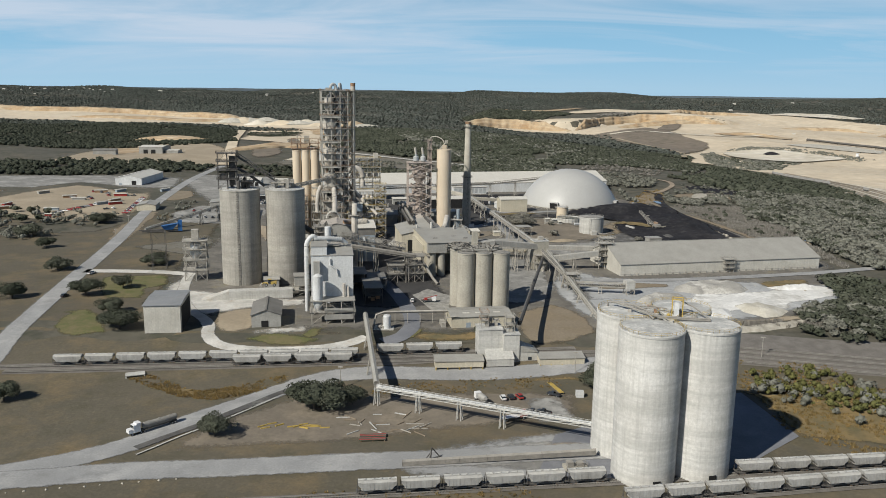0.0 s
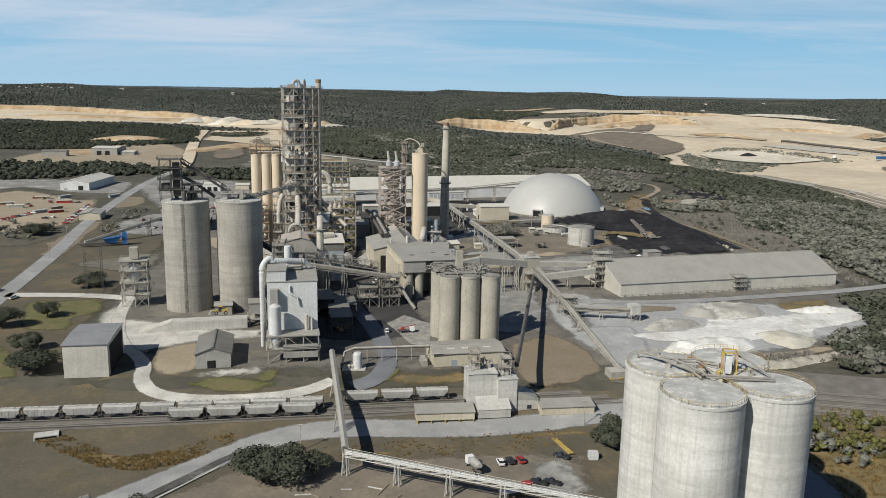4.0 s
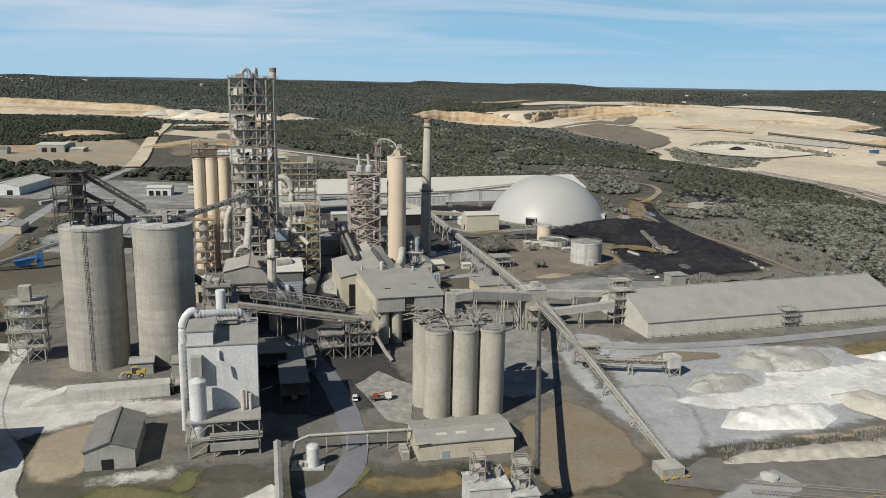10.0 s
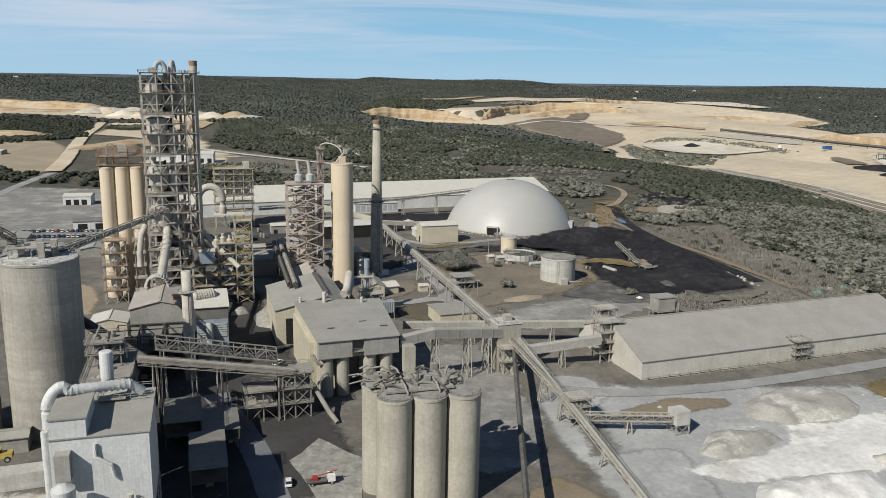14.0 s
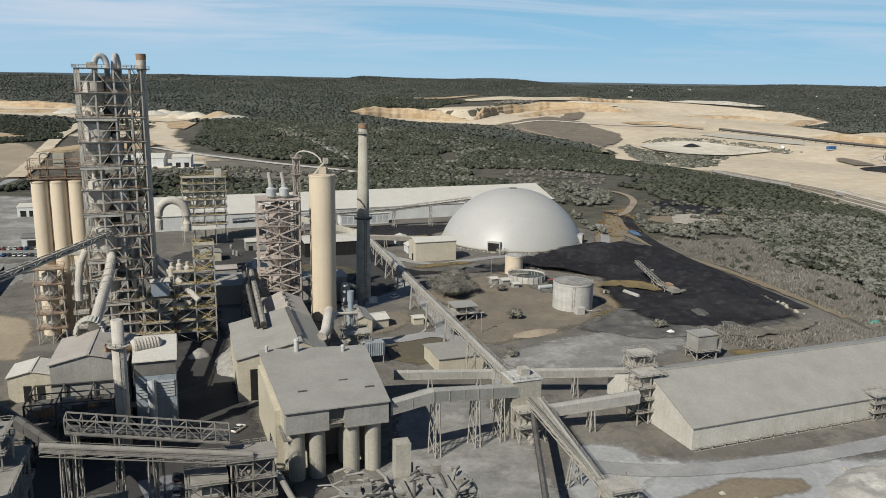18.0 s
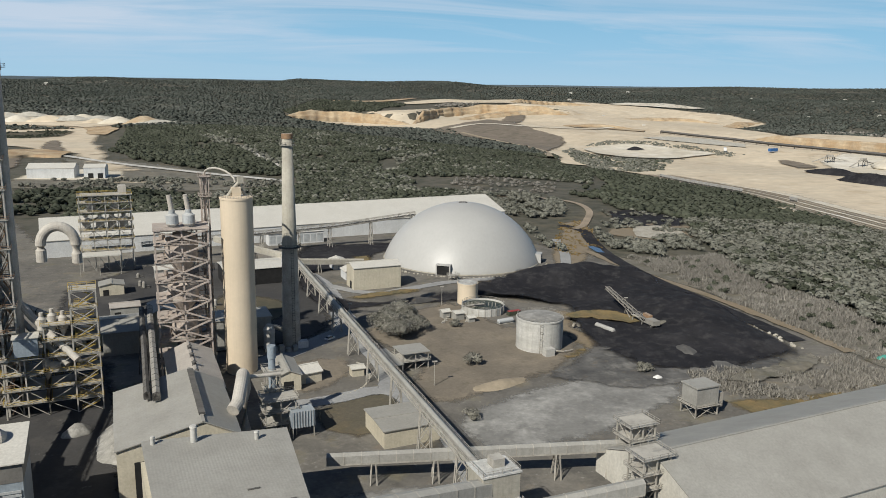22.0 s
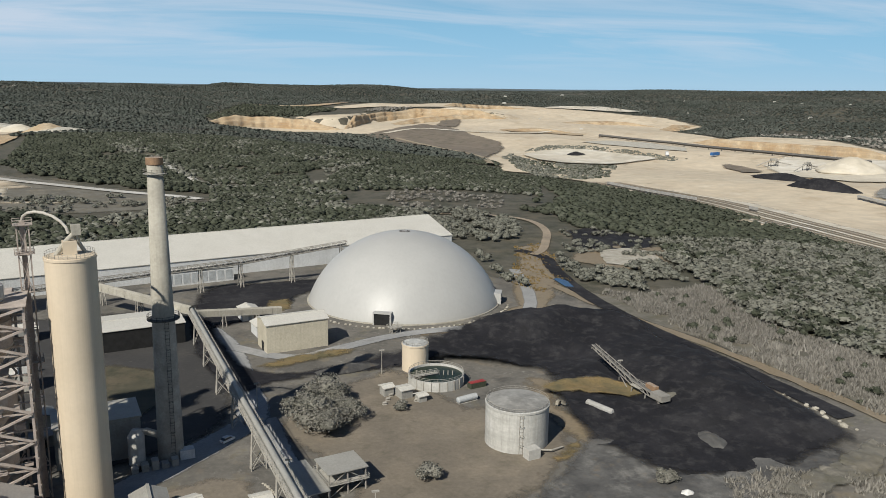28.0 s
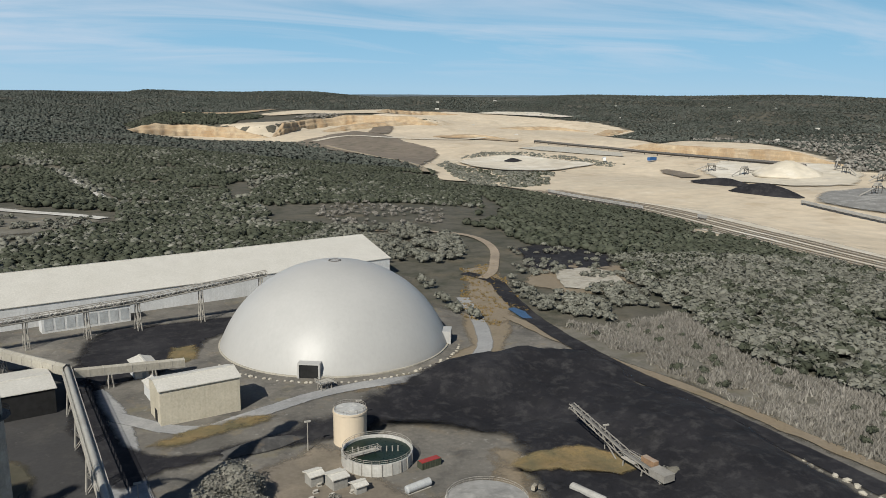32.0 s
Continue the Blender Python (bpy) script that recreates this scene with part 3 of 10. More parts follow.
def bar(name, p, q, w, mat, parent, h=None):
    """One steel member as an object of its own, on a shared unit mesh."""
    if mat not in UNIT:
        UNIT[mat] = finish(box(-0.5, -0.5, 0, 0.5, 0.5, 1), "member", mat)
    p, q = Vector(p), Vector(q)
    d = q - p
    ob = new(name, UNIT[mat])
    ob.parent = parent
    ob.matrix_basis = Matrix.LocRotScale(p, d.to_track_quat("Z", "Y"), (w, h or w, d.length))
    return ob


def add_rail(bm, pts, h=1.1, gap=2.2, w=0.09):
    """A guard rail round a line of points: two rails on posts."""
    pts = [Vector(p) for p in pts]
    for a, b in zip(pts, pts[1:]):
        up = Vector((0, 0, h))
        add_beam(bm, a + up, b + up, w)
        add_beam(bm, a + up / 2, b + up / 2, w * 0.8)
        k = max(1, int((b - a).length / gap))
        for i in range(k + 1):
            e = a.lerp(b, i / k)
            add_beam(bm, e, e + up, w)


def rail(pts, **kw):
    bm = bmesh.new()
    add_rail(bm, pts, **kw)
    return bm


def ladder(p, z0, z1, out=(0, -1), w=0.5):
    """A caged ladder on a wall at p, from z0 to z1."""
    bm = bmesh.new()
    x, y = p
    ox, oy = out
    sx, sy = -oy, ox
    for s in (-1, 1):
        add_beam(bm, (x + s * sx * w, y + s * sy * w, z0), (x + s * sx * w, y + s * sy * w, z1), 0.1)
    z = z0
    while z < z1:
        add_beam(bm, (x - sx * w, y - sy * w, z), (x + sx * w, y + sy * w, z), 0.07)
        if int(z) % 3 == 0:
            ring = [(x + sx * w * 1.3 * math.cos(a) + ox * (0.5 + 0.5 * math.sin(a)), y + sy * w * 1.3 * math.cos(a) + oy * (0.5 + 0.5 * math.sin(a)), z) for a in (-1.2, 0, 1.57, 3.14, 4.3)]
            for a, b in zip(ring, ring[1:]):
                add_beam(bm, a, b, 0.08)
        z += 1.0
    return bm


def add_gable(bm, w, d, eave, ridge, along="x", over=0.5, t=0.25, at=0.5):
    """A pitched roof over w by d, as two slabs meeting at the ridge."""
    if along == "x":
        lines = [((-over, -over), (w + over, -over), (w + over, d * at), (-over, d * at)), ((-over, d * at), (w + over, d * at), (w + over, d + over), (-over, d + over))]
        zs = [(eave, eave, ridge, ridge), (ridge, ridge, eave, eave)]
    else:
        lines = [((-over, -over), (w * at, -over), (w * at, d + over), (-over, d + over)), ((w * at, -over), (w + over, -over), (w + over, d + over), (w * at, d + over))]
        zs = [(eave, ridge, ridge, eave), (ridge, eave, eave, ridge)]
    for ln, zz in zip(lines, zs):
        lo = [bm.verts.new((x, y, z - 0.02)) for (x, y), z in zip(ln, zz)]
        hi = [bm.verts.new((x, y, z + t)) for (x, y), z in zip(ln, zz)]
        bm.faces.new(lo[::-1])
        bm.faces.new(hi)
        for i in range(4):
            j = (i + 1) % 4
            bm.faces.new((lo[i], lo[j], hi[j], hi[i]))


def add_wallbox(bm, w, d, eave, ridge, along="x", z0=0.0, at=0.5):
    """The walls of a pitched-roof building, as a closed shell with gable ends."""
    if along == "x":
        prof = [(0, z0), (d, z0), (d, eave), (d * at, ridge), (0, eave)]
        ends = [[(0, y, z) for y, z in prof], [(w, y, z) for y, z in prof]]
    else:
        prof = [(0, z0), (w, z0), (w, eave), (w * at, ridge), (0, eave)]
        ends = [[(x, d, z) for x, z in prof], [(x, 0, z) for x, z in prof]]
    a, b = [[bm.verts.new(p) for p in e] for e in ends]
    bm.faces.new(a[::-1])
    bm.faces.new(b)
    for i in range(5):
        j = (i + 1) % 5
        bm.faces.new((a[i], a[j], b[j], b[i]))


def pitched(name, x, y, z, rz, w, d, eave, ridge, label, wall="clad", roof="roofg", along="x", category="building", doors=(), group="", at=0.5):
    """A pitched-roof building with walls, roof, ridge cap and doors. doors: (side, start, width, height), side f, b, l or r."""
    t = thing(name, x, y, z, rz, label, category, group)
    bm = bmesh.new()
    add_wallbox(bm, w, d, eave, ridge, along, -0.4, at)
    part("wall", bm, wall, t)
    bm = bmesh.new()
    add_gable(bm, w, d, eave, ridge, along, at=at)
    part("roof", bm, roof, t)
    if along == "x":
        part("ridge_cap", box(-0.5, d * at - 0.4, ridge + 0.15, w + 0.5, d * at + 0.4, ridge + 0.4), roof, t)
    else:
        part("ridge_cap", box(w * at - 0.4, -0.5, ridge + 0.15, w * at + 0.4, d + 0.5, ridge + 0.4), roof, t)
    for side, s, dw, dh in doors:
        c = {"f": (s, -0.1, 0, s + dw, 0.05, dh), "b": (s, d - 0.05, 0, s + dw, d + 0.1, dh), "l": (-0.1, s, 0, 0.05, s + dw, dh), "r": (w - 0.05, s, 0, w + 0.1, s + dw, dh)}[side]
        # tall doors are black panels in place of the shaded inside
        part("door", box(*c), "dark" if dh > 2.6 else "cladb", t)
    return t


def fast_mesh(name, verts, faces, mat, smooth_shade=False):
    """A mesh from number arrays; faces all have as many corners."""
    me = bpy.data.meshes.new(name)
    verts, faces = np.asarray(verts, np.float32), np.asarray(faces, np.int32)
    k = faces.shape[1]
    me.vertices.add(len(verts))
    me.vertices.foreach_set("co", verts.ravel())
    me.loops.add(faces.size)
    me.loops.foreach_set("vertex_index", faces.ravel())
    me.polygons.add(len(faces))
    me.polygons.foreach_set("loop_start", np.arange(0, faces.size, k, dtype=np.int32))
    me.update(calc_edges=True)
    me.materials.append(M[mat])
    if smooth_shade:
        me.polygons.foreach_set("use_smooth", np.ones(len(faces), bool))
    return me


# ---- ground ----
from mathutils.geometry import delaunay_2d_cdt

M["sand"] = surf("sandy_lot", (0.370, 0.310, 0.225), (0.270, 0.222, 0.158), 0.95, 0.03, 0.5, 0.3, far=0.015, fade=0.12)

gx = np.concatenate([np.arange(-4900, -720, 95), np.arange(-720, 920, 20), np.arange(920, 1700, 40), np.arange(1700, 4901, 95)])
gy = np.concatenate([np.arange(-1500, 260, 80), np.arange(260, 380, 4), np.arange(380, 1400, 20), np.arange(1400, 2640, 50), np.arange(2640, 3040, 20), np.arange(3040, 5301, 70)])
nx, ny = len(gx), len(gy)
gv = np.array([(x, y, height(x, y)) for y in gy for x in gx])
gi = np.arange(nx * ny).reshape(ny, nx)
gf = np.stack([gi[:-1, :-1], gi[:-1, 1:], gi[1:, 1:], gi[1:, :-1]], -1).reshape(-1, 4)
tag_struct(new("ground", fast_mesh("ground", gv, gf, "woodfloor", True)), "dark scrubby ground under woods and hills", "ground")


def blue_hills():
    """The last hills, beyond the woods: a low uneven band round the north, hazed by its colour."""
    ve, fa = [], []
    n = 160
    for i in range(n + 1):
        az = radians(-48 + 112 * i / n)
        r = 4690 + 30 * noise.noise((az * 9, 0, 1.0))
        top = crest(az) + 5.5 + 3.0 * noise.noise((az * 7, 0, 3.0)) + 1.2 * noise.noise((az * 40, 0, 5.0))
        for z, back in ((0, 0), (top, 12), (top - 8, 60)):
            ve.append(((r + back) * math.sin(az), 250 + (r + back) * math.cos(az), z))
    for i in range(n):
        for j in (0, 1):
            q = i * 3 + j
            fa.append((q, q + 3, q + 4, q + 1))
    tag_struct(new("backdrop", fast_mesh("backdrop", ve, fa, "bluehill", True)), "wooded hills on the horizon, haze painted in as blue-grey", "hills")


# blue-grey is the distance haze, put into the hills' own colour
M["bluehill"] = surf("hazed_hill_backdrop", (0.088, 0.108, 0.124), (0.070, 0.088, 0.100), 0.95, 0.01, 0.1, 0.0, spec=0.05)
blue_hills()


def inside(poly, x, y):
    hit = False
    for (ax, ay), (bx, by) in zip(poly, poly[1:] + poly[:1]):
        if (ay > y) != (by > y) and x < (bx - ax) * (y - ay) / (by - ay) + ax:
            hit = not hit
    return hit


def rough_line(poly, step, wobble, closed=True):
    """The outline cut into short lengths and made uneven."""
    out = []
    for (ax, ay), (bx, by) in zip(poly, poly[1:] + (poly[:1] if closed else [])):
        k = max(1, int(math.hypot(bx - ax, by - ay) / step))
        for i in range(k):
            x, y = ax + (bx - ax) * i / k, ay + (by - ay) * i / k
            n = noise.noise_vector((x / (step * 4), y / (step * 4), 3.3)) * wobble + noise.noise_vector((x / step / 1.3, y / step / 1.3, 1.1)) * wobble * 0.4
            out.append((x + n.x, y + n.y))
    return out


def edge_gap(poly, x, y):
    best = 1e9
    for (ax, ay), (bx, by) in zip(poly, poly[1:] + poly[:1]):
        dx, dy = bx - ax, by - ay
        u = min(1.0, max(0.0, ((x - ax) * dx + (y - ay) * dy) / (dx * dx + dy * dy + 1e-9)))
        best = min(best, math.hypot(x - ax - dx * u, y - ay - dy * u))
    return best


def rim(me, values):
    """How near each point lies to the patch's edge."""
    me.attributes.new("rim", "FLOAT", "POINT").data.foreach_set("value", values)


def drape(name, poly, mat, lift, label, category, step=12.0, wobble=2.0, relief=None, soft=None):
    """A patch of ground laid over the land. relief: extra height by (x, y)."""
    line = rough_line(poly, step, wobble)
    xs, ys = [p[0] for p in line], [p[1] for p in line]
    pts = [Vector(p) for p in line]
    x = min(xs) + step / 2
    while x < max(xs):
        y = min(ys) + step / 2
        while y < max(ys):
            if inside(line, x, y):
                pts.append(Vector((x + random.uniform(-0.2, 0.2) * step, y + random.uniform(-0.2, 0.2) * step)))
            y += step
        x += step
    k = len(line)
    v, _, f, _, _, _ = delaunay_2d_cdt(pts, [(i, (i + 1) % k) for i in range(k)], [], 1, 1e-4)
    ve = [(p.x, p.y, height(p.x, p.y) + lift + (relief(p.x, p.y) if relief else 0.0)) for p in v]
    me = bpy.data.meshes.new(name)
    me.from_pydata(ve, [], f)
    me.materials.append(M[mat])
    wide = step * (1.5 if category in ("yard", "lot", "clearing", "verge", "coal") else 0.9) if soft is None else soft
    if wide:
        rim(me, [max(0.0, 1 - edge_gap(line, p.x, p.y) / wide) for p in v])
    me.polygons.foreach_set("use_smooth", [True] * len(me.polygons))
    if len(me.polygons) and sum(p.normal.z for p in me.polygons) < 0:
        me.flip_normals()
    return tag_struct(new(name, me), label, category)


def strip(name, line, width, mat, lift, label, category="road", step=8.0, wob=0.5):
    """A road along a line of points."""
    # rounded by cutting the corners twice
    for _ in range(2):
        cut = [line[0]]
        for a, b in zip(line, line[1:]):
            cut += [(a[0] * 0.75 + b[0] * 0.25, a[1] * 0.75 + b[1] * 0.25), (a[0] * 0.25 + b[0] * 0.75, a[1] * 0.25 + b[1] * 0.75)]
        line = cut + [line[-1]]
    pts = []
    for a, b in zip(line, line[1:]):
        k = max(1, int(math.hypot(b[0] - a[0], b[1] - a[1]) / step))
        pts += [(a[0] + (b[0] - a[0]) * i / k, a[1] + (b[1] - a[1]) * i / k) for i in range(k)]
    pts.append(line[-1])
    ve, fa = [], []
    cols = 4
    for i, (x, y) in enumerate(pts):
        a, b = pts[max(i - 1, 0)], pts[min(i + 1, len(pts) - 1)]
        dx, dy = b[0] - a[0], b[1] - a[1]
        ln = math.hypot(dx, dy) or 1
        for c in range(cols + 1):
            s = (c / cols - 0.5) * width * 1.1 + (noise.noise((x / 9, y / 9, c)) * wob if c in (0, cols) else 0)
            px, py = x - dy / ln * s, y + dx / ln * s
            ve.append((px, py, height(px, py) + lift))
    for i in range(len(pts) - 1):
        for c in range(cols):
            q = i * (cols + 1) + c
            fa.append((q + 1, q, q + cols + 1, q + cols + 2))
    ob = new(name, fast_mesh(name, ve, fa, mat, True))
    rim(ob.data, [1.0 if i % (cols + 1) in (0, cols) else 0.0 for i in range(len(ve))])
    if ob.data.polygons[0].normal.z < 0:
        ob.data.flip_normals()
    return tag_struct(ob, label, category)


FIELD = [(-430, 140), (250, 140), (260, 330), (150, 342), (70, 352), (-30, 350), (-150, 400), (-170, 600), (-190, 720), (-230, 740), (-270, 600), (-420, 560)]
drape("field", FIELD, "grass", 0.06, "dry brown winter grass field", "field", 14, 3)
drape("west_field", [(-700, 300), (-425, 200), (-380, 560), (-300, 640), (-420, 700), (-720, 650)], "grass", 0.08, "dry brown pasture with scattered oaks", "field", 20, 6)
drape("works_yard", [(-165, 470), (-150, 405), (-75, 352), (-30, 354), (60, 354), (90, 362), (170, 375), (235, 440), (262, 520), (250, 600), (240, 640), (226, 765), (186, 830), (196, 905), (120, 905), (-120, 860), (-175, 980), (-235, 930), (-225, 700), (-175, 640), (-172, 600)], "plant", 0.10, "cement-dusted ground of the works", "yard", 14, 2)
drape("west_lot", [(-266, 690), (-273, 750), (-306, 846), (-314, 817), (-343, 842), (-400, 881), (-420, 836), (-440, 760), (-380, 660), (-310, 635), (-275, 647)], "sand", 0.14, "sandy scrap and vehicle lot", "lot", 12, 4)
drape("west_lot_back", [(-600, 940), (-473, 965), (-396, 972), (-309, 957), (-285, 860), (-306, 850), (-347, 855), (-404, 892), (-430, 845), (-560, 830)], "greyyard", 0.14, "grey gravel scrap yard", "lot", 12, 4)
drape("west_lot_far", [(-470, 650), (-600, 700), (-620, 820), (-440, 835), (-455, 760), (-395, 665)], "tanfield", 0.12, "tan dirt lot with scattered scrap", "lot", 14, 5)
drape("roadside_lot", [(-252, 770), (-246, 800), (-262, 840), (-292, 842), (-280, 790), (-268, 760)], "tanfield", 0.2, "tan dirt beside the road", "verge", 6, 2)
drape("depot_yard", [(-215, 735), (-150, 735), (-165, 860), (-200, 980), (-300, 1000), (-310, 930), (-250, 800)], "greyyard", 0.16, "grey gravel depot yard", "yard", 14, 2)
drape("north_clearing", [(-560, 1130), (-585, 1316), (-668, 1599), (-612, 1690), (-532, 1620), (-455, 1535), (-384, 1432), (-300, 1161), (-310, 1065), (-385, 1055), (-470, 1050)], "sand", 0.5, "bare sandy clearing", "clearing", 16, 8)
drape("clearing_brown", [(-601, 1380), (-641, 1558), (-561, 1537), (-488, 1353), (-518, 1244)], "cliff", 0.7, "eroded red-brown earth", "clearing", 12, 8, None, 20)
drape("clearing_dark", [(-350, 1431), (-326, 1491), (-286, 1440), (-258, 1300), (-274, 1183), (-293, 1215)], "spoil", 0.9, "dark eroded cutting ground", "clearing", 12, 6)
drape("north_clearing_east", [(-250, 1130), (-120, 1090), (-40, 1085), (20, 1100), (44, 1158), (-10, 1212), (-90, 1305), (-165, 1385), (-250, 1420), (-215, 1300), (-240, 1210)], "brushland", 0.5, "brown scrub clearing", "clearing", 18, 8)
drape("clearing_track_bare", [(-160, 1160), (-110, 1150), (-60, 1140), (-10, 1146), (-12, 1156), (-62, 1152), (-112, 1166), (-160, 1178)], "quarry", 0.9, "pale stripped strip in the clearing", "clearing", 8, 5)
drape("store_apron", [(-240, 1186), (-140, 1178), (-128, 1200), (-140, 1262), (-160, 1300), (-236, 1240)], "quarryp", 0.8, "pale gravel apron round the stores", "yard", 10, 5)
drape("quarry_orange", [(-345, 2045), (-295, 2030), (-262, 1960), (-268, 1850), (-300, 1870), (-320, 1950)], "cliff", 2.2, "orange earth between the haul roads", "clearing", 10, 6, lambda x, y: 2.0 * noise.noise((x / 14, y / 14, 4.0)))
drape("brown_yard", [(42, 652), (72, 684), (100, 700), (111, 655), (150, 662), (132, 612), (118, 596), (90, 580), (62, 566), (52, 590), (62, 612)], "brown", 0.16, "bare brown earth yard", "yard", 8, 2)
drape("ochre_verge", [(134, 605), (150, 625), (142, 645), (152, 672), (140, 678), (128, 655)], "tanfield", 0.2, "dull tan dry grass", "verge", 6, 2)
drape("ochre_verge_dome", [(90, 735), (104, 726), (150, 728), (182, 748), (215, 800), (205, 830), (182, 800), (172, 765), (146, 742), (110, 738)], "tanfield", 0.14, "dull ochre dry grass round the dome", "verge", 5, 3)
drape("ochre_verge_coal", [(42, 710), (52, 716), (63, 721), (77, 722), (98, 718), (82, 712), (66, 707), (50, 702)], "ochre", 0.44, "ochre dry grass", "verge", 5, 2)
drape("tank_ochre", [(119, 609), (128, 618), (135, 622), (134, 614), (124, 606)], "ochre", 0.4, "ochre grass at the tank foot", "verge", 3, 1)
drape("grass_patch", [(20, 575), (32, 583), (47, 589), (54, 584), (50, 566), (38, 548), (24, 560)], "grass", 0.16, "patch of dull olive grass", "grass", 6, 1)
drape("grey_yard", [(60, 560), (80, 574), (104, 586), (136, 597), (160, 584), (150, 560), (110, 538), (70, 530)], "greyyard", 0.20, "pale grey dusty yard", "yard", 8, 3)
drape("brown_field", [(36, 392), (57, 411), (66, 402), (73, 382), (74, 360), (60, 348), (42, 344), (36, 352)], "tanfield", 0.16, "bare brown earth slope", "field", 6, 1.5)
drape("stone_yard", [(70, 482), (102, 473), (124, 472), (215, 465), (240, 460), (232, 432), (176, 396), (140, 378), (86, 366), (72, 380), (76, 428)], "palefan", 0.20, "pale grey stone yard", "yard", 8, 2)
drape("white_stone", [(111, 436), (142, 435), (164, 439), (181, 445), (200, 453), (222, 459), (233, 448), (215, 430), (188, 418), (180, 404), (165, 402), (152, 400), (140, 396), (125, 398), (106, 398), (95, 404), (90, 418), (100, 411), (118, 415), (134, 424), (136, 430), (121, 432)], "white", 0.28, "bright white limestone haul track", "yard", 4, 3)
drape("pale_fan", [(74, 486), (93, 482), (95, 463), (84, 449), (77, 447), (76, 420), (100, 426), (103, 400), (98, 376), (88, 361), (79, 362), (73, 380), (66, 404), (62, 430), (62, 458)], "palefan", 0.24, "pale grey dust fan beside the stone conveyor", "yard", 5, 2)
drape("haul_ground", [(-520, 2200), (-372, 2200), (-277, 2042), (-276, 1850), (-214, 1551), (-153, 1326), (-105, 1256), (-149, 1235), (-200, 1300), (-240, 1457), (-298, 1502), (-372, 1605), (-425, 1636), (-500, 2049)], "quarry", 1.2, "stripped pale haul ground", "clearing", 22, 10)
drape("haul_brown", [(-346, 1763), (-318, 1765), (-248, 1493), (-233, 1376), (-262, 1400), (-300, 1520)], "spoil", 1.6, "brown cutting beside the haul road", "clearing", 14, 6)
drape("haul_scrub_patch", [(-470, 1960), (-400, 1990), (-330, 1960), (-330, 1850), (-400, 1800), (-450, 1840)], "scrub", 1.6, "dark scrub island between haul roads", "clearing", 16, 8)
# shade of the tall silo and chimney is partly in this patch's colour
drape("works_dark", [(-66, 645), (0, 632), (36, 650), (42, 690), (36, 760), (20, 800), (-60, 795), (-92, 750), (-84, 690)], "lane", 0.18, "dark dusty ground among the works, deepened for shade", "yard", 8, 3)
drape("pale_field_strip", [(-222, 540), (-196, 560), (-168, 586), (-160, 562), (-157, 520), (-176, 520), (-196, 532)], "brushland", 0.2, "pale trampled strip in the dry field", "field", 8, 4)
drape("west_grey_lot", [(-222, 640), (-160, 632), (-148, 700), (-165, 738), (-228, 738), (-240, 690)], "greyyard", 0.18, "pale gravel lot beside the road", "lot", 8, 3)
drape("west_dirt", [(-262, 700), (-255, 600), (-240, 560), (-222, 560), (-236, 640), (-246, 700)], "tanfield", 0.2, "tan dirt verge beside the road", "verge", 6, 3)
drape("pump_verge", [(-14, 360), (4, 358), (36, 366), (36, 352), (0, 345), (-14, 348)], "ochre", 0.18, "dull ochre grass by the pump building", "verge", 5, 2)
drape("west_tan", [(-150, 640), (-122, 625), (-112, 590), (-108, 566), (-132, 572), (-146, 600), (-160, 628)], "sand", 0.2, "tan dusty yard behind the silos", "yard", 6, 2)
drape("tan_strip", [(107, 376), (138, 381), (161, 387), (185, 398), (182, 388), (162, 380), (139, 375), (110, 372)], "sand", 0.30, "tan earth strip above the rubble bank", "bank", 4, 1.2)
# shade between the buildings is painted into this ground as well
drape("works_lane", [(-75, 400), (-30, 395), (-2, 398), (4, 430), (-8, 480), (-24, 540), (-36, 590), (-45, 640), (-72, 640), (-82, 580), (-88, 520), (-84, 470)], "lane", 0.20, "dark dusty ground between the works buildings, deepened for shade", "yard", 8, 3)
drape("works_lane_east", [(14, 470), (24, 425), (34, 408), (58, 414), (66, 440), (66, 480), (56, 525), (24, 522)], "greyyard", 0.20, "pale dusty ground under the galleries", "yard", 6, 3)
drape("barn_apron", [(-150, 470), (-156, 440), (-148, 405), (-134, 386), (-122, 372), (-108, 384), (-95, 392), (-72, 398), (-62, 404), (-70, 414), (-95, 414), (-118, 424), (-136, 430), (-141, 448)], "track", 0.16, "pale dusty track apron", "yard", 7, 2)
drape("barn_green", [(-202, 458), (-162, 465), (-153, 440), (-162, 430), (-157, 408), (-180, 409)], "green", 0.16, "dull green winter grass by the road", "grass", 7, 3)
drape("barn_green_west", [(-190, 384), (-176, 391), (-150, 352), (-168, 344), (-182, 358)], "green", 0.16, "dull green winter grass under the oaks", "grass", 7, 3)
drape("loop_green", [(-95, 349), (-80, 354), (-62, 352), (-48, 344), (-60, 340), (-77, 339)], "green", 0.22, "dull green grass inside the loop track", "grass", 5, 2)
drape("shed_apron", [(-98, 356), (-81, 360), (-64, 366), (-58, 358), (-69, 351), (-86, 351)], "track", 0.24, "pale dust before the gable shed", "yard", 5, 2)
drape("filter_green", [(-66, 352), (-58, 368), (-54, 366), (-56, 350), (-62, 346)], "green", 0.26, "weedy green ground by the filter building", "grass", 4, 1.5)
drape("tank_green", [(-22, 352), (-14, 364), (-8, 362), (-12, 350), (-18, 347)], "green", 0.26, "small green lawn by the tank", "grass", 3, 1)
drape("earth_bank", [(-112, 384), (-97, 396), (-88, 386), (-86, 362), (-92, 352), (-102, 354), (-108, 364)], "sand", 0.20, "bare ochre earth", "bank", 6, 2)
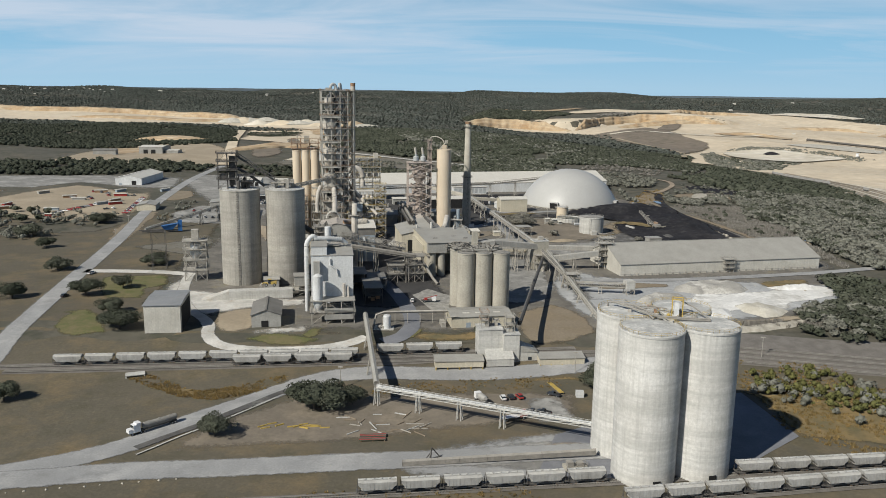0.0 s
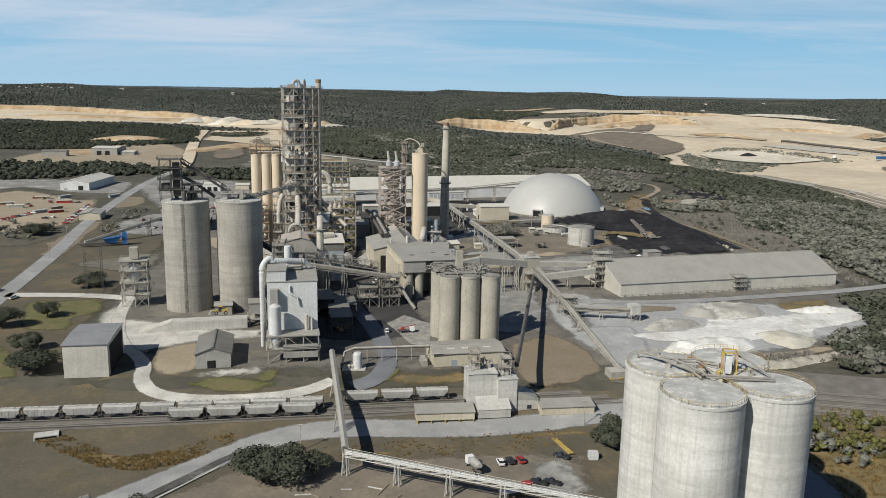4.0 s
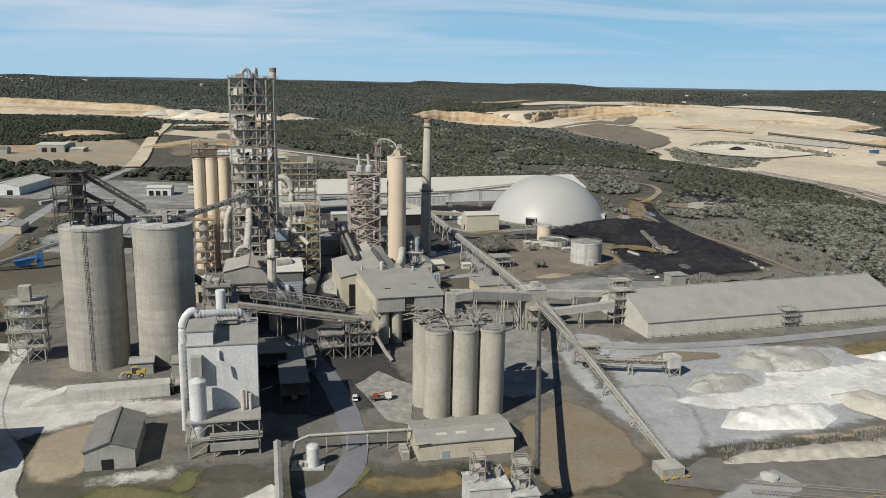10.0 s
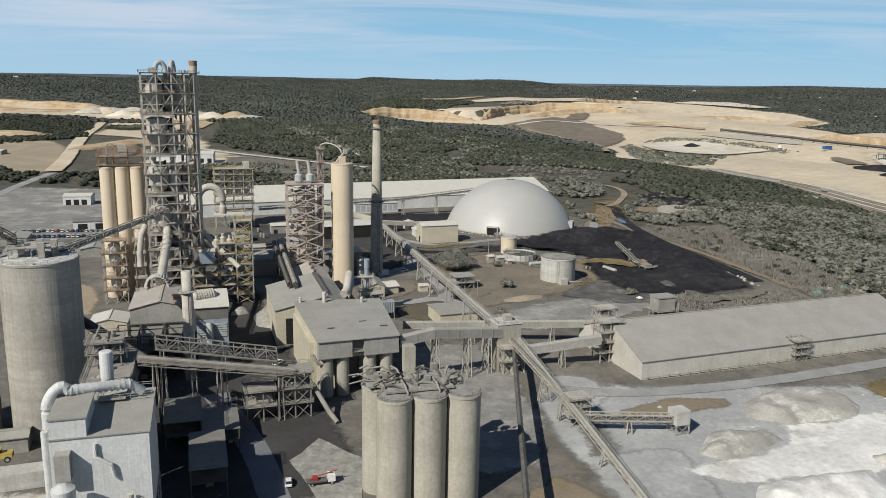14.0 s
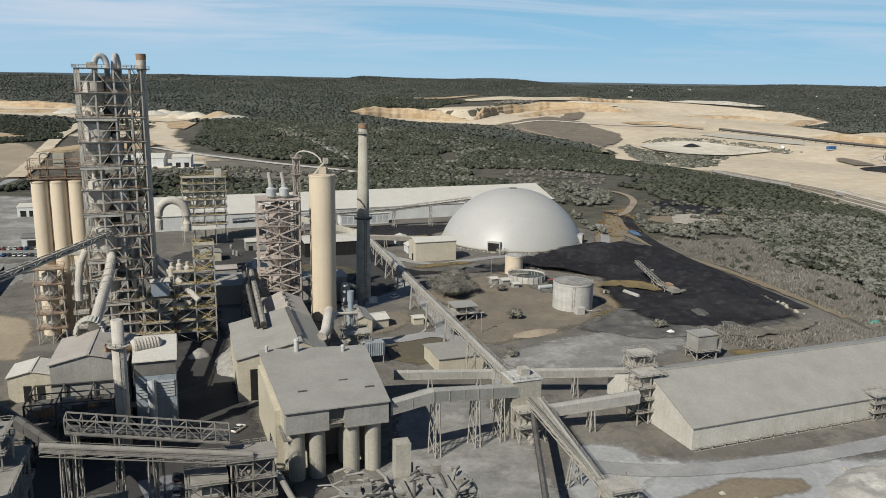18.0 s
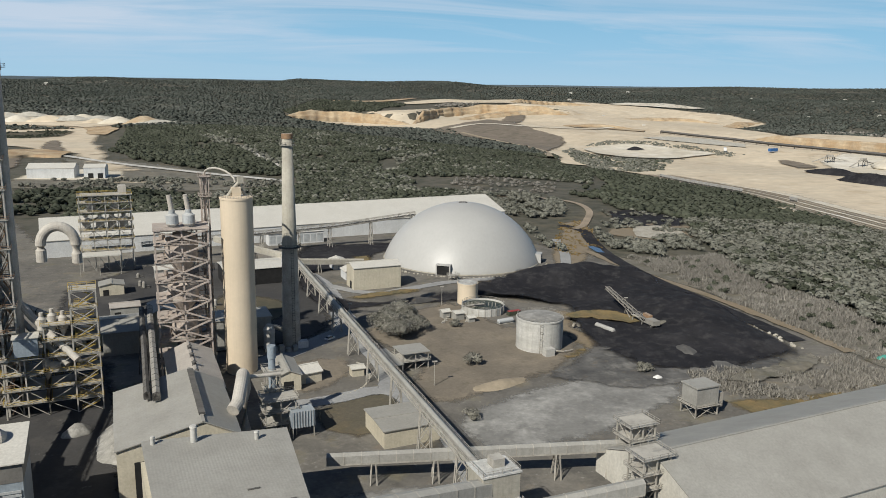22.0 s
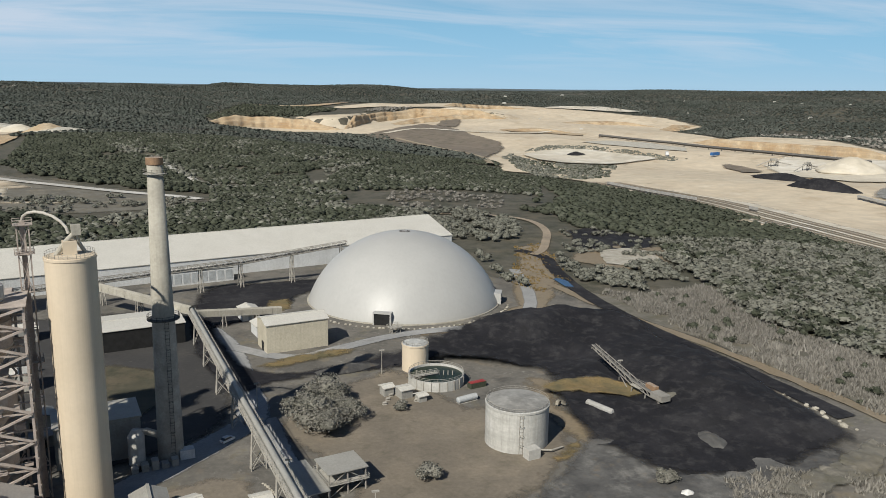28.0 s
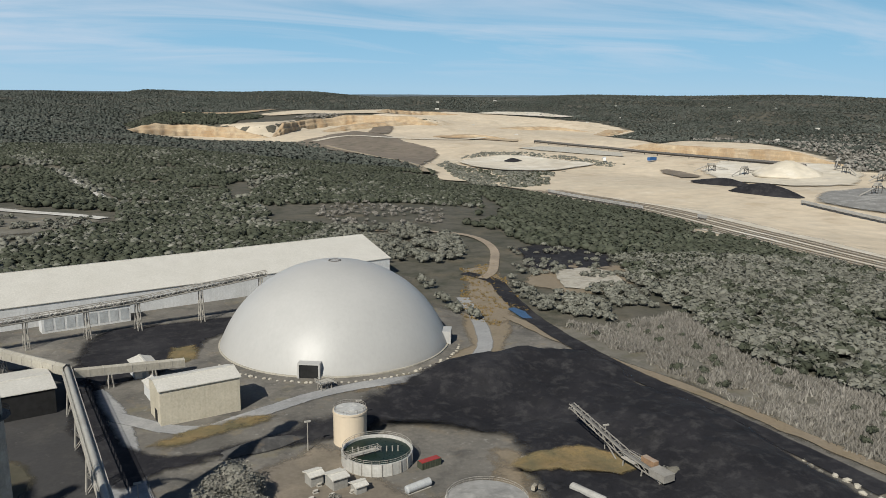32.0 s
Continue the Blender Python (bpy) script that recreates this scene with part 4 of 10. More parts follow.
drape("wood_yard", [(-98, 240), (-70, 246), (-30, 252), (20, 268), (52, 275), (58, 305), (30, 306), (-20, 300), (-60, 296), (-84, 270)], "brown", 0.10, "brown earth with scattered steel scrap", "yard", 8, 2)
strip("ochre_strip", [(-123, 309), (-113, 303), (-103, 298.5), (-92, 295), (-84, 296.5), (-78, 301), (-70, 307), (-62, 312)], 6, "ochre", 0.16, "strip of tall ochre grass", "verge", 4, 2.2)
drape("ochre_strip_east", [(-34, 305), (13, 313), (61, 319), (62, 311), (15, 300), (-29, 297)], "ochre", 0.12, "strip of ochre grass", "verge", 5, 1.5)
drape("car_park", [(30, 298), (47, 301), (52, 276), (36, 268), (30, 285)], "greyyard", 0.22, "grey gravel car park", "lot", 6, 0.5)
drape("rail_bed", [(72, 350), (140, 336), (200, 326), (330, 318), (330, 346), (200, 352), (140, 362), (90, 364)], "ballast", 0.2, "brown rail ballast", "rail bed", 8, 2)
# apron colour takes in the shadow that the silos throw here
drape("silo_apron", [(40, 262), (96, 300), (120, 304), (126, 264), (98, 240), (60, 228), (30, 232)], "asphalt", 0.22, "asphalt apron round the silos, its dark blue partly their shadow", "apron", 8, 0.5, None, 0)
drape("silo_yard", [(-10, 250), (24, 262), (52, 272), (58, 228), (20, 224), (-20, 230)], "road", 0.16, "pale dusty yard", "yard", 8, 1)
drape("silo_dirt", [(29, 252), (40, 257), (50, 257), (51, 250), (40, 246), (32, 245)], "sand", 0.24, "tan dirt spill before the silos", "yard", 4, 1.5)
drape("silo_gravel", [(-14, 236), (33, 233), (54, 243), (56, 262), (30, 258), (-12, 248)], "greyyard", 0.20, "grey gravel with wheel marks before the silos", "yard", 6, 2)
drape("shrub_slope", [(92, 318), (130, 312), (200, 300), (260, 300), (260, 235), (180, 250), (126, 262), (122, 300)], "ochre", 0.14, "ochre scrub slope", "scrub", 8, 3)

road = "road"
strip("road_west", [(-178, 240), (-190, 320), (-199, 378), (-209, 428), (-219, 488), (-235, 578), (-258, 680), (-272, 760), (-292, 905), (-300, 1000), (-302, 1100)], 11, road, 0.3, "pale dusty two-lane road")
strip("road_quarry", [(-302, 1100), (-322, 1202), (-377, 1431), (-440, 1700), (-477, 1879), (-523, 2115)], 20, "quarry", 1.8, "wide sandy haul road")
strip("road_branch", [(-214, 469), (-187, 470), (-163, 468), (-148, 463)], 9, "track", 0.3, "pale track to the works")
strip("road_loop", [(-150, 466), (-144, 432), (-130, 392), (-110, 368), (-106, 346), (-94, 337), (-70, 335), (-45, 340), (-34, 350)], 6.6, "track", 0.34, "white dusty loop track")
strip("road_front", [(-190, 205), (-135, 228), (-105, 246), (-91, 268), (-75, 286), (-56, 309), (-33, 318), (-5, 317), (28, 318), (75, 330), (110, 352)], 12, road, 0.30, "pale dusty plant road", "road", 6, 0.2)
strip("drain_channel", [(-100.5, 247), (-92.6, 257), (-83.8, 267), (-74, 281), (-66, 293), (-58, 303)], 3.4, "soot", 0.36, "dark damp drainage channel beside the road", "drain", 3, 0.5)
strip("kerb_line", [(-98.5, 242), (-94.6, 247.6), (-89.5, 255.5), (-81.5, 265.5), (-71.6, 279.5), (-63.4, 292)], 0.7, "concl", 0.45, "pale concrete kerb along the drain", "kerb", 3, 0.1)
strip("road_south", [(-190, 213), (-131, 224), (-99, 231), (-66, 234), (-32, 239), (-4, 242), (26, 247), (55, 250)], 13, road, 0.32, "pale dusty plant road", "road", 6, 0.2)
strip("road_works", [(-44, 475), (-40, 463), (-32, 447), (-24, 423), (-18, 399), (-14, 378), (-14, 362), (-18, 351), (-26, 345)], 7.5, "asphalt", 0.3, "grey dusty lane between the works buildings", "road", 6, 0.8)
drape("mill_forecourt", [(-16, 424), (-8, 437), (4, 424), (5, 388), (-4, 392), (-9, 402)], "greydust", 0.26, "grey dusty forecourt between the silos and the lane", "yard", 4, 2)
strip("road_works_east", [(2, 618), (20, 636), (34, 650), (44, 662), (40, 700), (38, 735), (30, 760)], 11, "road", 0.34, "dusty lane under the conveyor")
strip("road_curve", [(10, 580), (30, 583), (50, 592), (58, 570), (64, 540), (62, 510)], 8, "road", 0.32, "dusty curved lane")
strip("road_link", [(46, 660), (48, 630), (52, 606), (50, 590)], 8, "road", 0.33, "dusty lane")
strip("road_dome", [(38, 735), (60, 712), (80, 722), (110, 735), (150, 735), (176, 752), (190, 790), (200, 835)], 7, "road", 0.36, "pale lane to the dome")
strip("road_shed", [(70, 470), (96, 463), (132, 466), (160, 472), (200, 482), (250, 496), (300, 520)], 8, "road", 0.36, "pale dusty lane beside the shed")
strip("road_coal", [(226, 612), (221, 664), (214, 717), (213, 776), (222, 830), (232, 862), (222, 884)], 9, "coal", 0.60, "dark coal-stained track")
strip("road_woods", [(226, 868), (237, 878), (253, 909), (268, 940), (276, 975), (272, 1000), (255, 1016), (235, 1028), (215, 1034)], 6.5, "tracktan", 0.8, "pale track into the woods")
strip("road_north", [(-240, 1420), (-165, 1330), (-97, 1268), (-35, 1208), (-2, 1183), (30, 1150)], 12, "track", 1.4, "pale dirt road")
strip("road_north_spur", [(-30, 1560), (-4, 1439), (12, 1365), (30, 1276), (39, 1222), (36, 1200)], 8, "track", 1.4, "pale dirt road")
drape("bare_rocks", [(272, 872), (295, 876), (309, 861), (296, 838), (278, 822), (258, 833)], "rock", 0.9, "pale bare rocky ground", "clearing", 4, 3, lambda x, y: 1.2 * abs(noise.noise((x / 5, y / 5, 2.0))))
drape("bare_earth", [(240, 850), (262, 880), (300, 895), (330, 880), (318, 850), (285, 815), (255, 815)], "tanfield", 0.6, "bare brown earth among scrub", "clearing", 6, 4)
drape("coal_strip", [(18, 793), (31, 794), (38, 735), (43, 712), (48, 704), (61, 700), (93, 706), (89, 691), (71, 691), (51, 688), (40, 680), (31, 690), (24, 730)], "coal", 0.40, "black coal dust beside the conveyor", "coal", 5, 1.5)
drape("dark_earth", [(-14, 725), (-2, 727), (18, 710), (21, 698), (18, 684), (6, 664), (-14, 666), (-22, 700)], "scrub", 0.22, "dark bare earth beside the lane", "yard", 5, 1.5)
drape("lane_island", [(9, 620), (13, 600), (20, 588), (32, 594), (41, 608), (41, 622), (30, 627)], "brown", 0.22, "brown earth island ringed by boulders", "yard", 5, 0.8)
drape("dome_island", [(57, 802), (71, 804), (71, 784), (61, 777), (55, 786)], "ochre", 0.30, "ochre dry grass island", "verge", 5, 1)
drape("coal_dust_apron", [(104, 590), (116, 603), (128, 612), (138, 621), (150, 619), (166, 630), (172, 618), (186, 610), (200, 600), (214, 598), (206, 584), (170, 572), (130, 574)], "soot", 0.55, "grey ground stained with coal dust", "yard", 4, 3, lambda x, y: 0.8 * noise.noise((x / 8, y / 8, 7.0)), 9)
drape("rubble_edge", [(168, 577), (190, 587), (205, 591), (222, 597), (221, 589), (204, 576), (191, 574), (178, 570)], "brushland", 0.2, "pale crumbling earth bank", "bank", 1.6, 2.5, lambda x, y: 0.8 + 1.1 * noise.noise((x / 3, y / 3, 6.0)), 3)
drape("ochre_corner", [(158, 560), (183, 561), (207, 564), (225, 575), (225, 560), (199, 550), (161, 546)], "ochre", 0.24, "ochre grass and brush behind the shed", "verge", 5, 2)
drape("brush_belt", [(203, 800), (216, 784), (241, 762), (254, 706), (266, 674), (270, 630), (264, 560), (236, 560), (236, 604), (231, 650), (224, 695), (213, 740)], "brushland", 0.5, "pale ground under bare brush", "scrub", 9, 3)
strip("verge_coal", [(206, 796), (212, 743), (218, 721), (226, 690), (232, 655), (236, 623), (239, 596)], 6, "tanfield", 0.55, "ochre grass verge beside the coal track", "verge", 5, 2.5)
drape("ochre_field", [(185, 465), (225, 479), (216, 460), (200, 452), (189, 447), (183, 455)], "ochre", 0.36, "dull ochre grass beside the stone yard", "verge", 5, 1.5)
drape("ochre_lane", [(84, 446), (96, 454), (112, 460), (136, 457), (130, 447), (109, 443), (92, 441)], "tanfield", 0.34, "dull ochre grass beside the lane", "verge", 4, 1.5)
drape("pond_verge", [(186, 803), (205, 850), (226, 898), (252, 905), (240, 866), (226, 824), (210, 792), (196, 780)], "tanfield", 0.34, "dull tan grass and weeds beside the pond", "verge", 6, 3)
drape("pond", [(211, 790), (215, 788), (217, 800), (215, 808), (211, 806)], "water", 0.75, "small blue pond beside the track", "pond", 4, 0.8)


def coal_relief(x, y):
    e = min(1.0, max(0.0, min((x - 60) / 50, (224 - x) / 14, (y - 588) / 20, (752 - y) / 22)))
    n = noise.noise((x / 26, y / 26, 5.0)) + 1.1 * abs(noise.noise((x / 11, y / 11, 2.0))) + 0.45 * noise.noise((x / 4.5, y / 4.5, 8.0))
    ridge = 5.5 * math.exp(-(((x - 165) / 45) ** 2 + ((y - 728) / 22) ** 2)) + 3.5 * math.exp(-(((x - 200) / 22) ** 2 + ((y - 655) / 40) ** 2))
    return e * (1.2 + 2.2 * n + 1.3 * ridge)


drape("coal_yard", [(40, 704), (70, 704), (98, 712), (126, 722), (160, 748), (204, 752), (213, 698), (220, 656), (221, 602), (216, 595), (180, 583), (150, 588), (135, 612), (136, 640), (144, 676), (120, 690), (80, 692)], "coal", 0.30, "black coal stockpile spread over the yard", "coal", 3.5, 3, coal_relief, 12)
drape("conveyor_pad", [(133, 657), (147, 663), (163, 662), (172, 654), (178, 646), (168, 642), (154, 645), (141, 650)], "ochre", 0.9, "ochre grass round the mobile conveyor", "verge", 3, 2, lambda x, y: coal_relief(x, y))
drape("coal_west", [(36, 700), (30, 740), (20, 800), (30, 840), (110, 845), (74, 800), (60, 770), (40, 760), (48, 715)], "coal", 0.24, "black coal dust ground", "coal", 8, 3)
drape("coal_far", [(284, 944), (313, 956), (330, 935), (342, 910), (316, 875), (277, 866), (259, 885)], "coal", 0.9, "black spoil patch", "coal", 6, 5, lambda x, y: 1.5 * noise.noise((x / 9, y / 9, 3.0)))


def pile(x, y, rx, ry, h, mat, name, label, rz=12, seed=0, ground_z=0.0):
    """A loose heap: a rounded cone with gullies."""
    bm = bmesh.new()
    k, rings = 40, 10
    rows = []
    for j in range(rings):
        f = j / rings
        row = []
        for i in range(k):
            a = 2 * math.pi * i / k
            w = 1 + 0.22 * noise.noise((math.cos(a) * 1.6 + seed, math.sin(a) * 1.6, f)) + 0.07 * noise.noise((math.cos(a) * 7 + seed, math.sin(a) * 7, f * 3))
            row.append((rx * (1 - f) * w, ry * (1 - f) * w))
            z = h * (1 - (1 - f) ** 1.35) * (1 + 0.08 * noise.noise((i * 0.4, j, seed))) - (0.4 if j == 0 else 0)
            row[-1] = (math.cos(a) * row[-1][0], math.sin(a) * row[-1][1], z)
        rows.append(row)
    add_rings(bm, rows)
    t = new(name, finish(bm, name, mat, True))
    t.matrix_basis = pose(x, y, ground_z, 0, 0, rz)
    return tagged(t, label, "stockpile", "stockpiles")


def mound(name, poly, h, mat, label, seed=0, base=-0.3):
    """A tipped heap with flanks at the angle of repose and an uneven crest."""
    def rise(x, y):
        g = edge_gap(poly, x, y) * (0.62 + 0.25 * noise.noise((x / 4, y / 4, seed)))
        return min(g, h * (1 + 0.35 * noise.noise((x / 8, y / 8, seed + 3)))) + 0.12 * noise.noise((x, y, seed))
    ob = drape(name, poly, mat, base, label, "stockpile", 1.6, 0.8, rise, 0)
    return tagged(ob, label, "stockpile", "stockpiles", "")


mound("stone_mound", [(129, 440), (143, 433), (168, 437), (176, 446), (172, 461), (148, 461), (134, 452)], 3.6, "greystone", "pale crushed limestone heap with tipped flanks", 1)
mound("stone_mound", [(102, 417), (109, 411), (122, 416), (135, 423), (132, 430), (113, 432)], 3.4, "greystone", "grey crushed stone heap beside the hopper", 2)
mound("stone_mound", [(101, 383), (114, 381), (137, 382), (147, 391), (150, 404), (129, 402), (111, 398)], 3.4, "white", "bright white limestone heap", 3)
mound("stone_mound", [(153, 411), (167, 415), (180, 402), (172, 392), (162, 388), (154, 398)], 3.2, "stone", "pale limestone heap with a grey foot", 4)
mound("stone_mound", [(185, 452), (209, 458), (226, 452), (210, 446), (192, 446)], 3.0, "white", "low white limestone heap", 5)
pile(89, 587, 13, 4.5, 1.8, "sand", "sand_mound", "low spread of ochre sand", rz=20, seed=6)
pile(178, 638, 8, 5, 3.0, "brushland", "spoil_mound", "grey spoil heap beside the mobile conveyor", rz=20, seed=41, ground_z=1.0)
pile(172, 608, 8, 5, 2.0, "soot", "spoil_mound", "low grey spoil heap at the coal edge", rz=70, seed=42, ground_z=0.6)
pile(147.5, 583, 1.8, 1.4, 0.9, "white", "lime_mound", "small white lime heap", rz=0, seed=43, ground_z=0.6)
pile(78, 697, 14, 4, 2.4, "soot", "spoil_mound", "grey spoil ridge beside the coal", rz=12, seed=44, ground_z=0.3)
mound("rubble_bank", [(90, 362), (101, 369), (121, 373), (140, 376), (165, 382), (190, 394), (192, 388), (172, 372), (150, 362), (120, 358), (92, 357)], 3.4, "rock", "pale broken rubble bank above the railway", 7, -1.6)

for hx, hy, ha, hb, hh, hm, hs in ((-500, 2185, 40, 26, 15, "quarryp", 61), (-435, 2170, 46, 24, 14, "quarry", 62), (-372, 2190, 38, 24, 13, "quarryp", 63), (-330, 2110, 34, 20, 10, "quarry", 66), (-285, 2085, 40, 26, 15, "quarryp", 64), (-232, 2060, 42, 26, 17, "cliff", 65), (-560, 2260, 46, 28, 16, "quarry", 67)):
    pile(hx, hy, ha, hb, hh, hm, "quarry_mound", "tall tipped heap of tan quarry stone", rz=8, seed=hs, ground_z=height(hx, hy) + 0.5)

# quarry country in the distance
drape("quarry_floor", [(470, 1600), (526, 1753), (554, 2047), (483, 2352), (499, 2453), (395, 2567), (320, 2620), (200, 2640), (82, 2640), (84, 2700), (300, 2780), (420, 2820), (560, 2985), (800, 3010), (1000, 3240), (1180, 3322), (1311, 3147), (1424, 2966), (1535, 2792), (1532, 2591), (1362, 2483), (1330, 2200), (1480, 2280), (1543, 2099), (1465, 1768), (1251, 1541), (1400, 1200), (1150, 820), (500, 800), (488, 900), (500, 1036), (570, 1220), (590, 1425), (540, 1580)], "quarry", 2.0, "wide pale limestone quarry floor", "quarry", 32, 14)
drape("quarry_top", [(700, 3050), (640, 3110), (480, 3090), (440, 3150), (600, 3260), (797, 3386), (991, 3391), (1100, 3340), (1000, 3200), (850, 3050)], "quarry", 3.0, "pale stripped limestone above the face", "quarry", 32, 14)
drape("quarry_top_strip", [(183, 3080), (320, 3190), (469, 3290), (560, 3320), (520, 3270), (420, 3200), (300, 3120)], "cliff", 3.0, "stripped reddish earth above the face", "quarry", 30, 8)
drape("quarry_top_white", [(1220, 3180), (1343, 3214), (1500, 3180), (1560, 2980), (1480, 2940), (1349, 3060)], "quarryp", 5.0, "white stripped limestone shelf", "quarry", 30, 10)
drape("quarry_stage", [(660, 1900), (674, 1985), (733, 2035), (807, 2050), (850, 2016), (885, 1950), (940, 1850), (872, 1830), (782, 1785), (677, 1755), (650, 1820)], "quarryp", 5.0, "pale oval stone stage in the quarry", "quarry", 20, 8)
drape("quarry_white", [(980, 1560), (1040, 1700), (1150, 1760), (1290, 1600), (1240, 1480), (1120, 1400), (1000, 1430)], "quarryp", 4.0, "white crushing plant yard", "quarry", 30, 14)
drape("quarry_grey", [(850, 1240), (960, 1330), (1100, 1380), (1240, 1300), (1180, 1150), (980, 1100), (860, 1120)], "greyyard", 4.0, "grey aggregate yard in the quarry", "quarry", 25, 10)
drape("quarry_bench", [(700, 2700), (765, 2883), (845, 2877), (790, 2720), (740, 2600)], "spoil", 4.0, "brown overgrown quarry bench", "quarry", 24, 8)
drape("quarry_scrub", [(425, 2479), (539, 2571), (693, 2804), (730, 2672), (700, 2349), (716, 2195), (690, 2108), (525, 1790), (515, 1850), (532, 2171), (480, 2322)], "spoil", 4.0, "brown overgrown spoil ground", "quarry", 24, 10)
drape("quarry_scrub_east", [(998, 1770), (1010, 1688), (1000, 1605), (945, 1615), (960, 1692)], "spoil", 4.0, "grey overgrown spoil ground", "quarry", 16, 6)
drape("quarry_shade_bench", [(847, 2520), (938, 2490), (1030, 2400), (1010, 2360), (930, 2430), (850, 2470)], "cliff", 4.2, "ochre bench face ground", "quarry", 24, 8)
drape("quarry_brown_fan", [(900, 2150), (1010, 2230), (1100, 2180), (1090, 2010), (1040, 1930), (960, 2040)], "stone", 3.6, "grey crushed stone ground", "quarry", 26, 12, None, 30)
strip("quarry_road", [(500, 2480), (620, 2560), (672, 2460), (760, 2390), (900, 2420), (1000, 2500)], 22, "quarryp", 5.0, "pale quarry haul road", "road", 25, 4)
strip("quarry_road_edge", [(505, 2380), (552, 2080), (545, 1850), (505, 1700)], 14, "sand", 4.6, "pale quarry haul road", "road", 25, 3)
drape("quarry_west", [(-1560, 2420), (-1560, 2760), (-1329, 2690), (-1173, 2720), (-970, 2650), (-743, 2490), (-546, 2355), (-452, 2290), (-374, 2272), (-300, 2240), (-240, 2110), (-290, 1953), (-408, 2045), (-458, 2085), (-548, 2115), (-596, 2170), (-652, 2172), (-719, 2150), (-768, 2098), (-828, 2072), (-914, 2110), (-1022, 2190), (-1121, 2240)], "quarry", 3.0, "pale limestone quarry in the distance", "quarry", 34, 18)


def cliff(name, line, h, label, seed=0.0, back=60):
    """A worked quarry face: two benches of broken rock along a line, facing the viewer."""
    pts = []
    for a, b in zip(line, line[1:]):
        k = max(2, int(math.hypot(b[0] - a[0], b[1] - a[1]) / 6))
        pts += [(a[0] + (b[0] - a[0]) * i / k, a[1] + (b[1] - a[1]) * i / k) for i in range(k)]
    pts.append(line[-1])
    prof = ((0, 0), (1.5, 0.16), (2.5, 0.36), (4, 0.52), (12, 0.56), (13.5, 0.75), (15, 0.93), (18, 1.0), (back, 1.0))
    ve, fa = [], []
    for i, (x, y) in enumerate(pts):
        e = min(1.0, i / 14, (len(pts) - 1 - i) / 14)
        top = 1 + 0.22 * noise.noise((x / 70, seed, 1.0)) + 0.10 * noise.noise((x / 16, seed, 2.0))
        butt = abs(noise.noise((x / 26 + seed, y / 26, 0.3))) * 16 + abs(noise.noise((x / 9, y / 9, seed))) * 6
        for j, (d, f) in enumerate(prof):
            w = butt + noise.noise((x / 7, y / 7, j * 0.9)) * 1.6
            px, py = x, y + d + w
            ve.append((px, py, height(x, y) + (-1.5 if j == 0 else 2.5) + h * f * e * top))
    n = len(prof)
    for i in range(len(pts) - 1):
        for j in range(n - 1):
            q = i * n + j
            fa.append((q, q + n, q + n + 1, q + 1))
    return tag_struct(new(name, fast_mesh(name, ve, fa, "cliff")), label, "quarry face")


cliff("quarry_face", [(x, shelf_line(x) - 6) for x in range(60, 421, 20)], 27, "broken ochre limestone quarry face", 1.0, 50)
cliff("quarry_face_upper", [(x, shelf_line(x) - 6) for x in range(420, 1000, 25)], 26, "pale ochre limestone quarry face", 4.0, 50)
cliff("quarry_face_mid", [(600, 2770), (700, 2830), (820, 2860), (940, 2880)], 12, "pale limestone bench face", 3.0)
cliff("quarry_bench_face", [(840, 2505), (938, 2476), (1040, 2384)], 7, "ochre limestone bench face", 14.0)
cliff("quarry_bench_face", [(1150, 2745), (1321, 2722), (1410, 2625)], 8, "pale limestone bench face", 15.0)
cliff("quarry_bench_face", [(694, 2995), (782, 2905), (935, 2872), (1060, 2900)], 9, "broken ochre bench face", 16.0)
cliff("quarry_face_back", [(860, 3090), (960, 3190), (1080, 3230), (1200, 3180)], 12, "pale limestone bench face", 6.0)
cliff("quarry_face_east", [(1215, 2090), (1238, 1980), (1262, 1870), (1272, 1740), (1305, 1590)], 17, "pale limestone quarry face", 5.0, 90)
cliff("quarry_face_rim", [(1362, 2500), (1450, 2560), (1532, 2610)], 10, "pale limestone bench face", 8.0)
cliff("quarry_face_west", [(-1540, 2640), (-1330, 2590), (-1173, 2580), (-970, 2540), (-743, 2420), (-580, 2330)], 13, "ochre limestone quarry face", 2.0)
cliff("quarry_face_low", [(-1100, 2330), (-900, 2240), (-760, 2230), (-640, 2260), (-560, 2240)], 6, "pale limestone bench face", 9.0)
cliff("clearing_bank", [(-660, 1640), (-610, 1620), (-540, 1600), (-470, 1560)], 6, "eroded earth bank", 7.0)
cliff("clearing_cut", [(-360, 1330), (-320, 1360), (-280, 1400), (-240, 1400)], 6, "dark eroded cutting", 11.0)
drape("track_yard", [(560, 1480), (640, 1480), (690, 1250), (640, 1040), (600, 800), (478, 800), (498, 960), (540, 1150), (575, 1300)], "quarryp", 2.6, "pale stone rail yard", "rail yard", 24, 5)
for i, off in enumerate((-14, -4, 6, 22, 32, 48, 60)):
    strip("quarry_track", [(590 + off * 0.6, 1480), (604 + off * 0.8, 1340), (597 + off, 1255), (568 + off, 1140), (545 + off, 1051), (532 + off, 937), (530 + off, 780)], 5.0 if i != 5 else 8, "tracktan", 3.2, "rail track on tan ballast in the quarry", "rail track", 14, 0.6)
pile(922, 1475, 75, 20, 12, "coal", "aggregate_mound", "dark aggregate heap in the quarry", rz=97, seed=21, ground_z=height(922, 1475) + 1.5)
pile(868, 1335, 62, 24, 15, "coal", "aggregate_mound", "dark aggregate heap in the quarry", rz=100, seed=22, ground_z=height(868, 1335) + 1.5)
